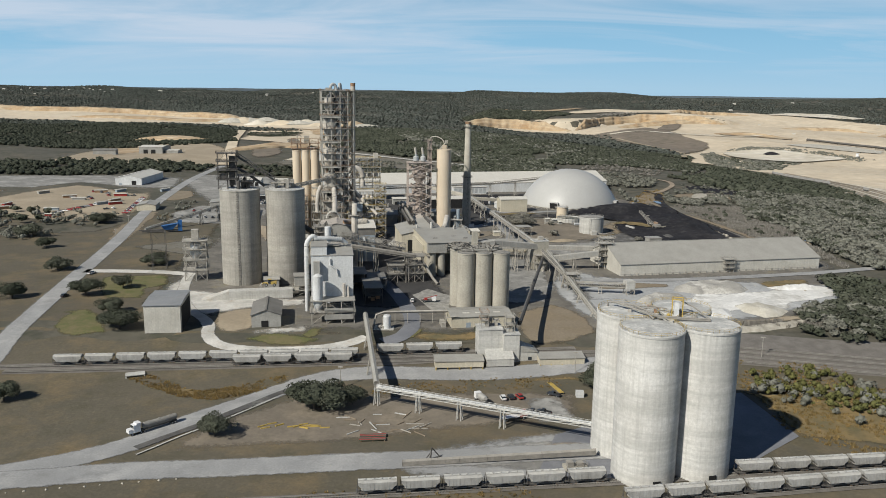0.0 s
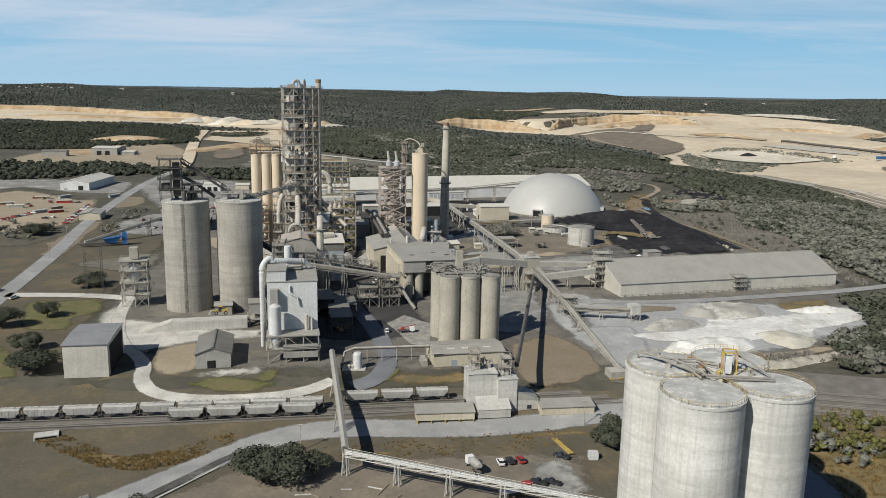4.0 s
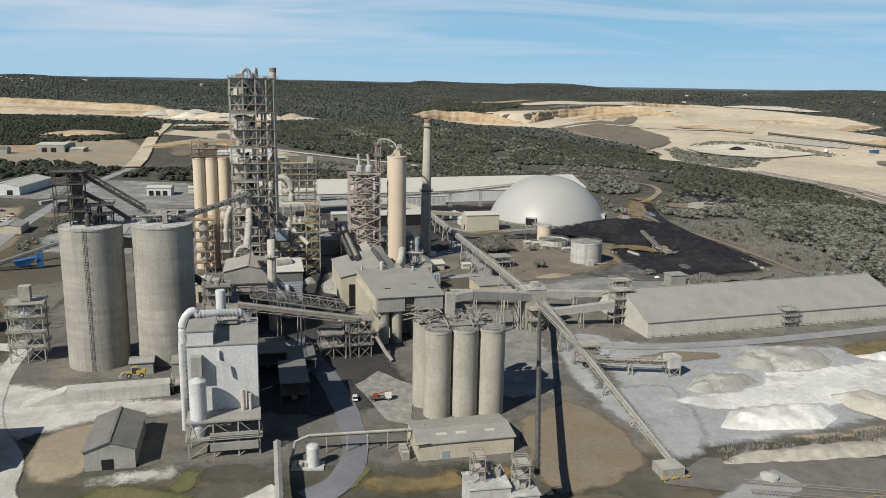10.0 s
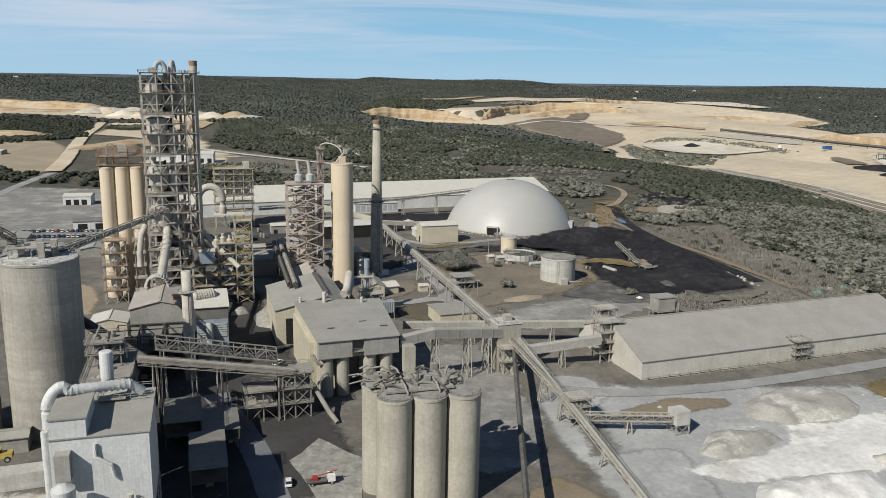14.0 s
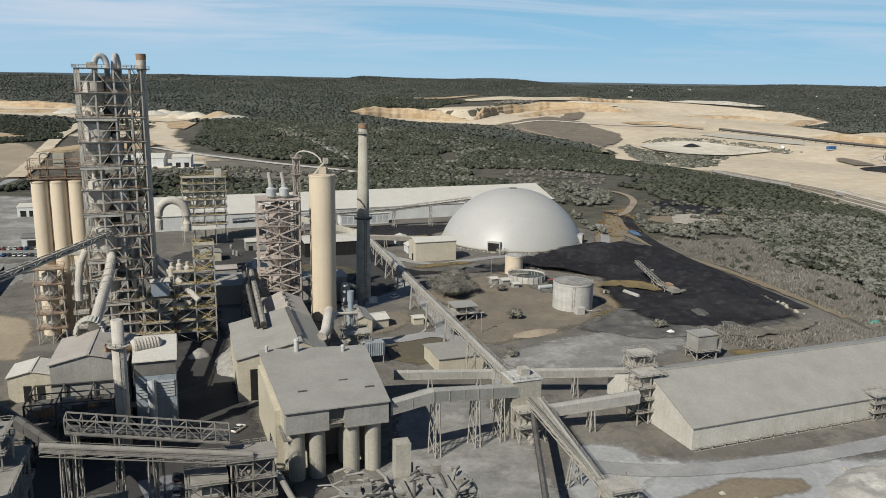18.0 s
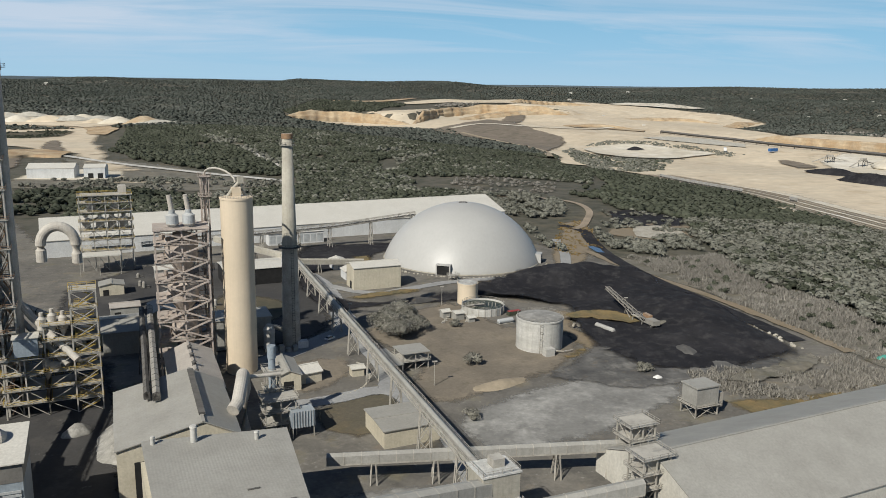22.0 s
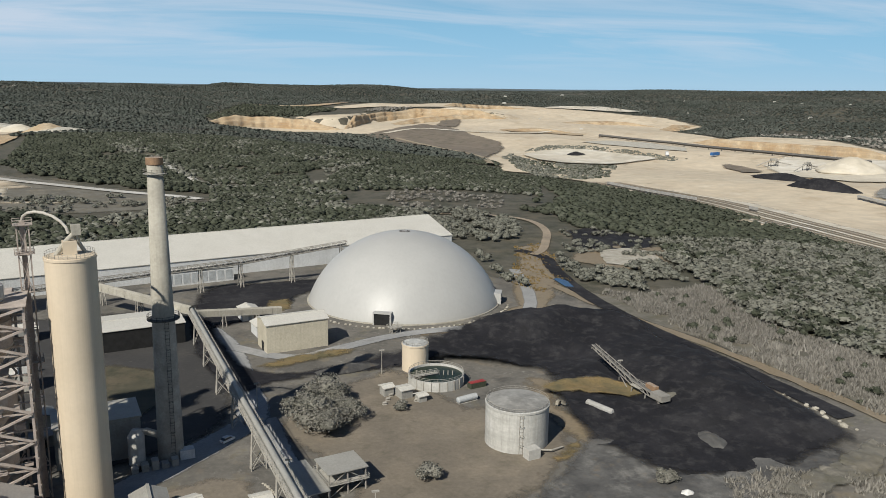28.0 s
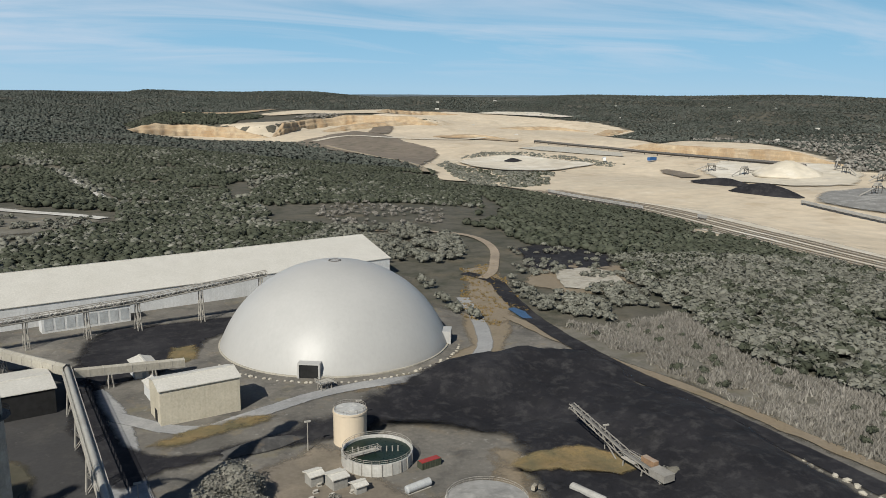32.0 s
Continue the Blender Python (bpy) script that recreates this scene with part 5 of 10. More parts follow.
pile(790, 1955, 22, 16, 7, "coal", "aggregate_mound", "dark aggregate heap on the stone stage", rz=10, seed=25, ground_z=height(790, 1955) + 4.5)
pile(1130, 1560, 62, 62, 26, "quarryp", "stone_mound", "white stone heap at the crusher", rz=0, seed=23, ground_z=height(1130, 1560) + 1.5)
for i, (x, y, h) in enumerate(((-590, 2250, 22), (-545, 2270, 18), (-500, 2280, 16), (-440, 2200, 15), (-390, 2170, 17), (-340, 2190, 12), (-215, 2060, 12))):
    pile(x, y, 40 if i != 6 else 60, 30, h * 0.6, "stone", "stone_mound", "pale stone heap in the far quarry", rz=0, seed=30 + i, ground_z=height(x, y) + 3)


# ---- silos ----
def silo(name, x, y, z, r, h, mat, label, group, rz=12, slab="topdust", rail_mat="yellow", bands=0):
    t = thing(name, x, y, z, rz, label, "silo", group)
    part("shell", lathe(0, 0, [(r, -0.5), (r, h * 0.5), (r, h - 0.6), (r + 0.18, h - 0.55), (r + 0.18, h)], 72), mat, t, smooth_shade=False)
    part("roof_slab", lathe(0, 0, [(r - 0.1, h), (r - 0.12, h + 0.15), (r * 0.5, h + 0.4), (0.2, h + 0.5)], 48), slab, t)
    ring = [(p[0], p[1], h + 0.1) for p in circle(0, 0, 0, r - 0.2, 36)]
    part("guard_rail", rail(ring + ring[:1], gap=2.0, w=0.06), rail_mat, t)
    for i in range(bands):
        zz = h * (i + 1) / (bands + 1)
        part("hoop", lathe(0, 0, [(r + 0.01, zz), (r + 0.05, zz + 0.05), (r + 0.05, zz + 0.35), (r + 0.01, zz + 0.4)], 60), mat, t)
    return t


FS = []
for x, y, lab in ((60.5, 252.6, "pale weathered concrete silo with a pipe riser"), (81.9, 238.4, "pale weathered concrete silo"), (63.6, 234.0, "pale weathered concrete silo with stained joints"), (78.8, 257.0, "pale weathered concrete silo")):
    s = silo("storage_silo", x, y, -7, 9.8, 48, "silow", lab, "front silos")
    part("doorway", box(-1.2, -10.0, 0.2, 1.2, -9.4, 2.6), "dark", s)
    FS.append(s)
SA = silo("clinker_silo", -114.8, 449.5, 0, 11.0, 53.5, "conc", "tall grey concrete silo with a caged ladder", "west silos", rail_mat="steel")
SB = silo("clinker_silo", -90.2, 454.0, 0, 11.0, 53.5, "conc", "tall grey concrete silo with stained brackets", "west silos", rail_mat="steel")
part("ladder", ladder((-1.0, -11.2), 0, 54), "steeld", SA)
BL = []
for i, (u, v) in enumerate(((0, 0), (9.1, 0), (18.2, 0), (-1.5, 9.3), (7.6, 9.3), (16.7, 9.3))):
    c, sn = math.cos(radians(12)), math.sin(radians(12))
    BL.append(silo("blend_silo", 11.7 + u * c - v * sn, 397.5 + u * sn * 0.5 + v * c, 0, 4.5, 29.6, "concy", "dusty concrete blending silo in a tight cluster", "blending silos", rail_mat="steelm", slab="greydust"))
TS = silo("tall_silo", -0.2, 617.2, 0, 5.6, 64.0, "tan", "tall tan-painted cylindrical silo", "", rail_mat="steel", slab="tan")
PS = [silo("feed_silo", -110.6 + 6.7 * i, 604.5 + 0.9 * i, 0, 3.25, 63.2, "tan", "slender tan-painted silo beside the tower", "tan silos", rail_mat="rust", slab="tan") for i in range(3)]

# ---- chimney ----
CH = thing("chimney", 18.3, 640.4, 0, 0, "tall tapered chimney, pale above, silo shadow painted below", "chimney")
part("shaft", lathe(0, 0, [(3.5, -0.5), (2.9, 41), (1.95, 83)], 28), "concy", CH, smooth_shade=True)
part("crown", lathe(0, 0, [(1.95, 82.4), (2.2, 82.6), (2.2, 84.4), (1.7, 84.4)], 28), "rust", CH)
# added grey sleeve: the tall silo's shadow on the lower shaft, as colour
part("shadow_casing", lathe(0, 0, [(3.56, 0), (2.98, 40.5), (2.9, 41.2)], 28), "steel", CH, "grey casing painted as the tall silo's shadow")
part("platform", lathe(0, 0, [(2.9, 40.6), (4.3, 40.7), (4.3, 40.9), (2.9, 41)], 24), "steeld", CH)
part("guard_rail", rail([(p[0], p[1], 40.9) for p in circle(0, 0, 0, 4.2, 16)] + [(4.2, 0, 40.9)], gap=1.6), "steeld", CH)
part("platform", lathe(0, 0, [(2.0, 80), (3.0, 80.1), (3.0, 80.25), (2.0, 80.3)], 24), "steel", CH)
part("guard_rail", rail([(p[0], p[1], 80.2) for p in circle(0, 0, 0, 2.95, 14)] + [(2.95, 0, 80.2)], gap=1.6), "steel", CH)
part("ladder", ladder((0.9, -3.4), 0, 41), "steeld", CH)

# ---- dome ----
DM = thing("storage_dome", 124, 791, 0, 12, "large pale membrane storage dome with two doorways", "dome")
R = (47**2 + 33.5**2) / (2 * 33.5)
a1 = math.asin(min(1, 47 / R))
prof = [(R * math.sin(a1 * (1 - i / 26)), R * math.cos(a1 * (1 - i / 26)) - (R - 33.5)) for i in range(26)] + [(0.3, 33.5)]
part("membrane", lathe(0, 0, [(47.0, -0.5)] + prof, 128), "dome", DM, smooth_shade=True)
part("base_ring", lathe(0, 0, [(47.4, -0.4), (47.4, 0.5), (47.0, 0.6)], 96), "concy", DM)
part("crown_ring", lathe(0, 0, [(2.6, 33.3), (2.6, 33.65), (2.2, 33.7), (2.1, 33.4)], 32), "steeld", DM)


def dome_door(ang, w, h):
    a = radians(ang)
    # black block painted as the shade within the doorway
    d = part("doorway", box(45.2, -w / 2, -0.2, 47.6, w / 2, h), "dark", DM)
    d.matrix_basis = pose(0, 0, 0, 0, 0, ang)
    f = bmesh.new()
    for y0, y1, z0, z1 in ((-w / 2 - 0.6, -w / 2, 0, h + 0.5), (w / 2, w / 2 + 0.6, 0, h + 0.5), (-w / 2, w / 2, h, h + 0.5)):
        add_box(f, 44.6, y0, z0, 48.1, y1, z1)
    part("door_frame", f, "dome", d)


dome_door(-128, 7, 5.2)
dome_door(-37, 6.5, 5.0)

# ---- big halls ----
HALL = pitched("storage_hall", -118, 820, 0, 13.9, 308, 62, 10, 18.5, "very long cream sheet-metal storage hall", "cladw", "roofw", "x")
SHED = pitched("clinker_shed", 107.8, 475.8, -0.5, 13, 138, 46, 7.5, 16.5, "long dusty sheet-metal clinker shed", "cladl", "roofg", "x")
MILL = thing("mill_building", -9, 467.5, 0, 12, "dusty clad mill building raised on round bins", "building")
BARN = pitched("open_barn", -135, 350.5, 0, 8, 16, 27, 12.5, 13.2, "tall pale sheet barn with open side", "cladl", "roofb", "x", doors=(("r", 3, 22, 11),))
BARN2 = pitched("gable_shed", -88.8, 360.5, -0.3, 10, 13.5, 24, 6.0, 8.6, "grey gable shed with dark roof", "clad", "roofd", "y", doors=(("f", 4.5, 3.2, 3.4),))
WB = pitched("metal_building", 51.6, 722, 0, 11, 25, 13, 11.5, 13.2, "cream sheet-metal building beside the dome", "cladc", "roofw", "x", doors=(("l", 4, 3, 4),))

# ---- bases of the main works buildings ----
PT = thing("preheater_tower", -88, 583, 0, 12, "tall steel-framed preheater tower with cyclones and ducts", "tower")
LT = thing("cooling_tower_frame", -26.8, 608, 0, 8, "steel-framed cyclone tower of dusty pink steel", "tower")
FB = thing("filter_building", -62.3, 371, 0, 9, "white clad bag filter building", "building")
LO = thing("loadout_building", 15.8, 324.2, -6.0, 7, "white concrete rail loadout building", "building")

TK = silo("water_tank", 116.4, 625, 0, 9.4, 12.6, "concl", "pale round water tank", "", rail_mat="steel")
ST = silo("process_tank", 103.1, 692, 0, 4.9, 10.2, "tan", "cream round process tank", "", rail_mat="steel")
TH = thing("thickener", 106.8, 677, 0, 12, "round thickener basin with dark green water", "basin")
part("basin_wall", lathe(0, 0, [(10.0, -0.4), (10.0, 3.6), (9.5, 3.6), (9.5, 0.4)], 64), "concl", TH)
part("water", lathe(0, 0, [(9.45, 2.6), (9.45, 2.8)], 48), "greenwater", TH)


# ---- steel frames ----
def frame_tower(t, us, vs, zs, mat, floor_mat="steel", w=0.55, faces="fr", floors=None, rail_mat="yellow", brace="x", rng=1, rails=True, ext=0.8):
    """A braced steel frame: columns at every us, vs crossing, beams at every level, braces on the named faces, grated floors with rails."""
    rnd = random.Random(rng)
    for u in us:
        for v in vs:
            bar("column", (u, v, zs[0]), (u, v, zs[-1]), w, mat, t)
    for z in zs[1:]:
        for v in vs:
            for a, b in zip(us, us[1:]):
                bar("beam", (a, v, z), (b, v, z), w * 0.7, mat, t)
        for u in us:
            for a, b in zip(vs, vs[1:]):
                bar("beam", (u, a, z), (u, b, z), w * 0.7, mat, t)
    for z0, z1 in zip(zs, zs[1:]):
        lines = []
        if "f" in faces:
            lines += [((a, vs[0]), (b, vs[0])) for a, b in zip(us, us[1:])]
        if "r" in faces:
            lines += [((us[-1], a), (us[-1], b)) for a, b in zip(vs, vs[1:])]
        if "l" in faces:
            lines += [((us[0], a), (us[0], b)) for a, b in zip(vs, vs[1:])]
        if "b" in faces:
            lines += [((a, vs[-1]), (b, vs[-1])) for a, b in zip(us, us[1:])]
        for (ax, ay), (bx, by) in lines:
            if brace == "x":
                pick = (0, 1)
            elif brace == "v":
                pick = (2, 3)
            else:
                pick = (rnd.choice((0, 1)),)
            mx, my = (ax + bx) / 2, (ay + by) / 2
            for k in pick:
                p, q = (((ax, ay, z0), (bx, by, z1)), ((bx, by, z0), (ax, ay, z1)), ((ax, ay, z0), (mx, my, z1)), ((bx, by, z0), (mx, my, z1)))[k]
                bar("brace", p, q, w * 0.45, mat, t)
    for z in floors if floors is not None else zs[1:]:
        u0, u1, v0, v1 = us[0] - ext, us[-1] + ext, vs[0] - ext, vs[-1] + ext
        bm = bmesh.new()
        add_box(bm, u0, v0, z + 0.25, u1, v1, z + 0.37)
        part("platform", bm, floor_mat, t)
        if rails:
            part("guard_rail", rail([(u0, v0, z + 0.35), (u1, v0, z + 0.35), (u1, v1, z + 0.35), (u0, v1, z + 0.35), (u0, v0, z + 0.35)], gap=2.4, w=0.11), rail_mat, t)


def stair_tower(t, u, v, w, d, zs, mat, rail_mat="rust"):
    """Zigzag flights inside a slim frame."""
    for i, (z0, z1) in enumerate(zip(zs, zs[1:])):
        bm = bmesh.new()
        zm = (z0 + z1) / 2
        for (a, b, s0, s1, y) in ((u + 0.6, u + w - 0.6, z0, zm, v + d * 0.25), (u + w - 0.6, u + 0.6, zm, z1, v + d * 0.7)):
            for k in (-0.45, 0.45):
                add_beam(bm, (a, y + k, s0 + 0.3), (b, y + k, s1 + 0.3), 0.14, 0.3)
                add_beam(bm, (a, y + k, s0 + 1.4), (b, y + k, s1 + 1.4), 0.09)
            n = 7
            for j in range(n):
                f = (j + 0.5) / n
                x, z = a + (b - a) * f, s0 + (s1 - s0) * f + 0.3
                add_box(bm, x - 0.18, y - 0.45, z, x + 0.18, y + 0.45, z + 0.06)
        part("stair_flight", bm, rail_mat, t)
        part("landing", box(u, v, z1 + 0.2, u + w, v + d, z1 + 0.3), mat, t)


def vessel(t, u, v, z, r, h, cone, mat="duct", name="cyclone", hat=True):
    """A cyclone: drum, cone below, flat roof and a short outlet."""
    prof = [(r * 0.22, z - cone), (r, z), (r, z + h)]
    if hat:
        prof += [(r * 0.94, z + h + 0.05), (r * 0.5, z + h + 0.7), (r * 0.5, z + h + 2)]
    ob = part(name, lathe(u, v, prof, 22), mat, t)
    part("flange", lathe(u, v, [(r + 0.02, z - 0.12), (r + 0.16, z - 0.1), (r + 0.16, z + 0.15), (r + 0.02, z + 0.18)], 22), "steel", ob)
    return ob


# ---- preheater tower ----
PZ = [0, 9, 18, 27, 35, 44, 53, 62, 71, 80, 89, 98, 107]
frame_tower(PT, [0, 6.5, 13, 18.5], [0, 10, 20], PZ, "steell", "steel", 0.62, "frl", floors=PZ[1:], rail_mat="rust", brace="one", rng=4)
frame_tower(PT, [18.5, 22.5], [0.5, 6], PZ, "steell", "steell", 0.45, "fr", floors=PZ[1:], rail_mat="rust", brace="one", rng=5)
for z in (4.5, 13.5, 22.5, 31, 39.5, 48.5, 57.5, 66.5, 75.5, 84.5, 93.5, 102.5):
    part("half_deck", box(9, -0.7, z, 18.9, 7, z + 0.15), "steel", PT)
    part("guard_rail", rail([(9, -0.7, z + 0.15), (18.9, -0.7, z + 0.15), (18.9, 7, z + 0.15)], gap=2.2, w=0.11), "rust", PT)
    part("tie_beam", box(-0.2, -0.2, z - 0.3, 9, 0.1, z + 0.1), "steell", PT)
stair_tower(PT, 18.6, 0.6, 3.8, 5.2, PZ, "steel", "rust")
for z in (18, 35, 53, 71, 89):
    part("main_girder", box(-0.6, -0.6, z - 0.9, 13.4, -0.35, z + 0.9), "steell", PT, "broad pale plate girder")
    part("main_girder", box(18.8, 0, z - 0.7, 19.1, 20, z + 0.7), "steelb", PT)
for u, v, z, r, h, c in ((6.0, 6, 77, 4.6, 10, 5), (13.2, 13, 92, 3.4, 8, 4), (5.6, 6, 95, 3.6, 7, 4), (12.4, 6, 74, 2.6, 7, 4), (5.6, 6, 57, 4.4, 8, 5), (12.4, 5.5, 56, 2.7, 8, 5), (6.0, 6, 38, 4.6, 9, 5), (12.6, 6, 38, 2.8, 8, 4), (6.5, 7, 20, 4.0, 7, 4)):
    vessel(PT, u, v, z, r, h, c, "steelb" if (u > 9) else "duct")
for pts, r in (([(8, 4, 12), (8, 4, 34), (7, 5, 52)], 1.3), ([(12, 5, 30), (13.5, 3, 44), (12, 6, 60), (12, 8, 78)], 1.1), ([(2.5, 12, 20), (3, 12, 60), (6, 10, 96)], 1.2), ([(15.5, 3, 5), (15.5, 3, 50)], 0.8), ([(16.5, 8, 4), (16.5, 8, 104)], 0.6)):
    part("duct", tube(pts, r, 14), "duct", PT)
part("top_duct", tube([(6.5, 6, 101)] + arc((6.5, 6, 108), (10.8, 7, 108), 3.8) + [(10.8, 7, 100)], 1.1, 16), "steelb", PT, "grey gooseneck duct")
part("top_duct", tube([(13.2, 9, 101)] + arc((13.2, 9, 108), (14.6, 14, 107), 4.4) + [(14.6, 14, 98)], 1.1, 16), "steelb", PT, "grey gooseneck duct")
stk = part("exhaust_flue", lathe(22.9, 7.4, [(1.5, 0), (1.5, 106), (1.75, 106.2), (1.75, 112.2), (1.4, 112.7)], 20), "duct", PT, "pale slim exhaust flue")
part("stack_cap", lathe(22.9, 7.4, [(1.8, 110.5), (1.85, 112.75), (1.3, 112.8)], 20), "rust", stk)
part("stack_platform", lathe(22.9, 7.4, [(1.6, 106.8), (2.9, 106.9), (2.9, 107.05), (1.6, 107.1)], 20), "steeld", stk)
part("guard_rail", rail([(22.9 + p[0], 7.4 + p[1], 107) for p in circle(0, 0, 0, 2.85, 12)] + [(25.75, 7.4, 107)], gap=1.5), "steel", PT)
part("down_duct", tube([(-1.5, 6, 38), (-3.5, 3, 34), (-4.5, 1, 26), (-4.5, 0, 20)], 1.4, 14), "duct", PT)
part("gas_duct", tube([(7.9, 1, 37), (7.9, -2, 35), (7.0, -18, 32), (5.6, -38, 29.4), (4.0, -57, 26)], 1.75, 18), "duct", PT, "pale dusty gas duct running down to the kiln house")
for i in range(9):
    f = i / 8
    part("duct_band", tube([(7.6 - 3.4 * f, -6 - 48 * f, 34.4 - 8.0 * f), (7.57 - 3.4 * f, -6.5 - 48 * f, 34.3 - 8.0 * f)], 1.95, 18), "duct", PT)
for z in PZ[2:]:
    bm = bmesh.new()
    rnd = random.Random(z)
    for _ in range(5):
        a, b, h = rnd.uniform(0.5, 16), rnd.uniform(1, 17), rnd.uniform(0.9, 2.4)
        add_box(bm, a, b, z + 0.37, a + rnd.uniform(0.8, 2.2), b + rnd.uniform(0.8, 2), z + h)
    tagged(part("machinery", bm, "steel", PT), kind="stuff")

# dark pipes and boxes added at random to pass for shade between floors
rnd = random.Random(71)
for i in range(18):
    u, v, z0 = rnd.uniform(2, 17.5), rnd.uniform(5, 18), rnd.uniform(5, 90)
    part("riser_pipe", tube([(u, v, z0), (u + rnd.uniform(-1, 1), v, z0 + rnd.uniform(8, 14))], rnd.uniform(0.4, 0.9), 10), rnd.choice(("steeld", "steeld", "rust")), PT)
# these dark boxes are likewise added, as shade inside the tower
for i in range(12):
    z0 = 9 + 8.9 * (i % 11)
    u, v = rnd.uniform(3, 9), rnd.uniform(10.5, 13)
    part("feed_hopper", box(u, v, z0 + 0.5, u + rnd.uniform(4, 7), v + 3, z0 + rnd.uniform(4, 6.5)), "steeld", PT)

# headworks over the tan silos
PH = thing("silo_headhouse", -113.5, 601.5, 63.7, 12, "rusty steel headworks on the tan silos", "platform")
frame_tower(PH, [0, 6.5, 13, 19.5], [0, 6.5], [0, 4.2, 8], "rust", "rust", 0.3, "fr", floors=[0.1, 4.2], rail_mat="rust", brace="one")
part("filter_box", box(9, 1, 4.6, 13, 5, 10), "concy", PH)
part("vent_pipe", tube([(4, 3, 1), (4, 3, 8)] + arc((4, 3, 9), (7, 3, 9), 1.5, 8), 0.35, 8), "steel", PH)
PX = thing("feed_tower", -111, 590, 0, 12, "pale rust-stained steel frame round a feed vessel", "tower")
frame_tower(PX, [0, 5, 10], [0, 7], [0, 6, 12, 18, 24, 30], "steell", "rust", 0.35, "fr", rail_mat="rust", brace="x")
vessel(PX, 5, 3.4, 20, 2.6, 8, 5, "duct", "feed_vessel")
vessel(PX, 5, 3.4, 8, 2.4, 4, 4, "duct", "feed_vessel", hat=False)
PX2 = thing("feed_tower", -96.5, 590, 0, 12, "grey steel frame with stairs beside the tower", "tower")
frame_tower(PX2, [0, 4], [0, 6], [0, 6, 12, 18, 24, 30, 36], "steel", "steel", 0.3, "fr", rail_mat="steel", brace="x")

# ---- yellow-railed tower and stair tower beside the preheater ----
YT = thing("dosing_tower", -88, 783, 0, 12, "steel-framed dosing tower with yellow handrails", "tower")
frame_tower(YT, [0, 6.5, 13, 19.5, 26], [0, 10], [0, 11, 17, 22, 27, 32, 37, 41], "steell", "steel", 0.45, "fr", rail_mat="yellow", brace="one", rng=9)
for u, z in ((3, 24), (10, 24), (16, 24), (22, 24), (6, 34), (18, 34)):
    vessel(YT, u, 4, z, 2.2, 4.5, 3, "duct", "bin")
part("head_filter", box(20, 2, 41, 24, 7, 46), "duct", YT)
part("canopy", box(-2, -12, 10.4, 19, -1, 11.0), "roofw", YT, "flat pale canopy roof")
for u in (-1.5, 8, 18.4):
    bar("canopy_post", (u, -11.6, 0), (u, -11.6, 10.4), 0.3, "steel", YT)

SS = thing("cyclone_tower", -61, 586, 0, 12, "steel stair and cyclone tower with yellow handrails", "tower")
frame_tower(SS, [-9, -3, 3], [0, 9], [0, 4.5, 9, 14, 19], "steell", "steel", 0.42, "fr", rail_mat="yellow", brace="one", rng=12)
frame_tower(SS, [3, 11], [0, 9], [0, 4.5, 9, 14, 19, 24, 29], "steell", "steel", 0.42, "fr", rail_mat="yellow", brace="one", rng=13)
frame_tower(SS, [11, 18.5], [-1, 5.5], [0, 4.5, 9, 14, 19, 24, 29, 34, 39.5], "steell", "steel", 0.42, "frl", rail_mat="yellow", brace="x", ext=0.3)
stair_tower(SS, 11.4, -0.6, 6.8, 5.6, [0, 4.5, 9, 14, 19, 24, 29, 34, 39.5], "steel", "yellow")
for u, z in ((2.5, 24), (5.5, 25), (8.5, 24), (3, 10), (8, 15)):
    vessel(SS, u, 4, z + 3, 1.3, 3.5, 2.5, "duct", "small_cyclone")
part("control_cabin", box(-5.5, -1.5, 20.5, 1.2, 4, 26.2), "cladb", SS, "blue-grey clad cabin")
part("cabin_roof", box(-5.9, -1.9, 26.2, 1.6, 4.4, 26.5), "roofw", SS)
part("tank", tube([(2, 3, 15.4), (7, 3, 15.4)], 1.1, 14), "duct", SS)
part("loop_duct", tube([(-0.8, 106, 27), (-0.8, 106, 32)] + arc((-0.8, 106, 34), (12.9, 104, 34), 8, 14) + [(12.9, 104, 30), (12.9, 104, 26)], 2.1, 16), "duct", SS, "large pale ribbed loop duct")
part("slant_duct", tube([(-8, 14, 40), (0, 8, 30), (12, -2, 18)], 1.2, 12), "duct", SS)
part("slant_duct", tube([(-10, 18, 36), (-2, 10, 27), (9, 0, 16)], 0.9, 12), "steel", SS)

# ---- pink cyclone tower ----
LZ = [0, 8, 15, 22, 29, 36, 43, 49, 54]
frame_tower(LT, [0, 8.6, 17.2], [0, 7, 14], LZ, "steelp", "steelp", 0.55, "r", floors=[], brace="one", rng=3)
for z in LZ[1:]:
    part("platform", box(-0.6, 4.2 if z < 54 else -0.6, z + 0.25, 12.5 if z < 54 else 17.8, 14.5, z + 0.4), "steelp", LT)
    part("front_walkway", box(-0.6, -1.3, z + 0.25, 11, 0.2, z + 0.38), "steelp", LT)
    part("guard_rail", rail([(-0.6, -1.3, z + 0.38), (11, -1.3, z + 0.38)], gap=2.0, w=0.11), "steelp", LT)
for z0, z1 in zip(LZ, LZ[1:]):
    for a, b in (((0, -0.5, z0), (17.2, -0.5, z1)), ((17.2, -0.5, z0), (0, -0.5, z1))):
        bar("brace", a, b, 0.5, "steelp", LT)
frame_tower(LT, [11, 14.4], [14.6, 19.6], LZ, "steelp", "steelp", 0.3, "fr", floors=[], brace="x")
stair_tower(LT, 11.1, 14.6, 3.2, 5, LZ, "steelp", "steelp")
vessel(LT, 8.6, 7, 44, 5.6, 6, 7, "steelp", "cyclone")
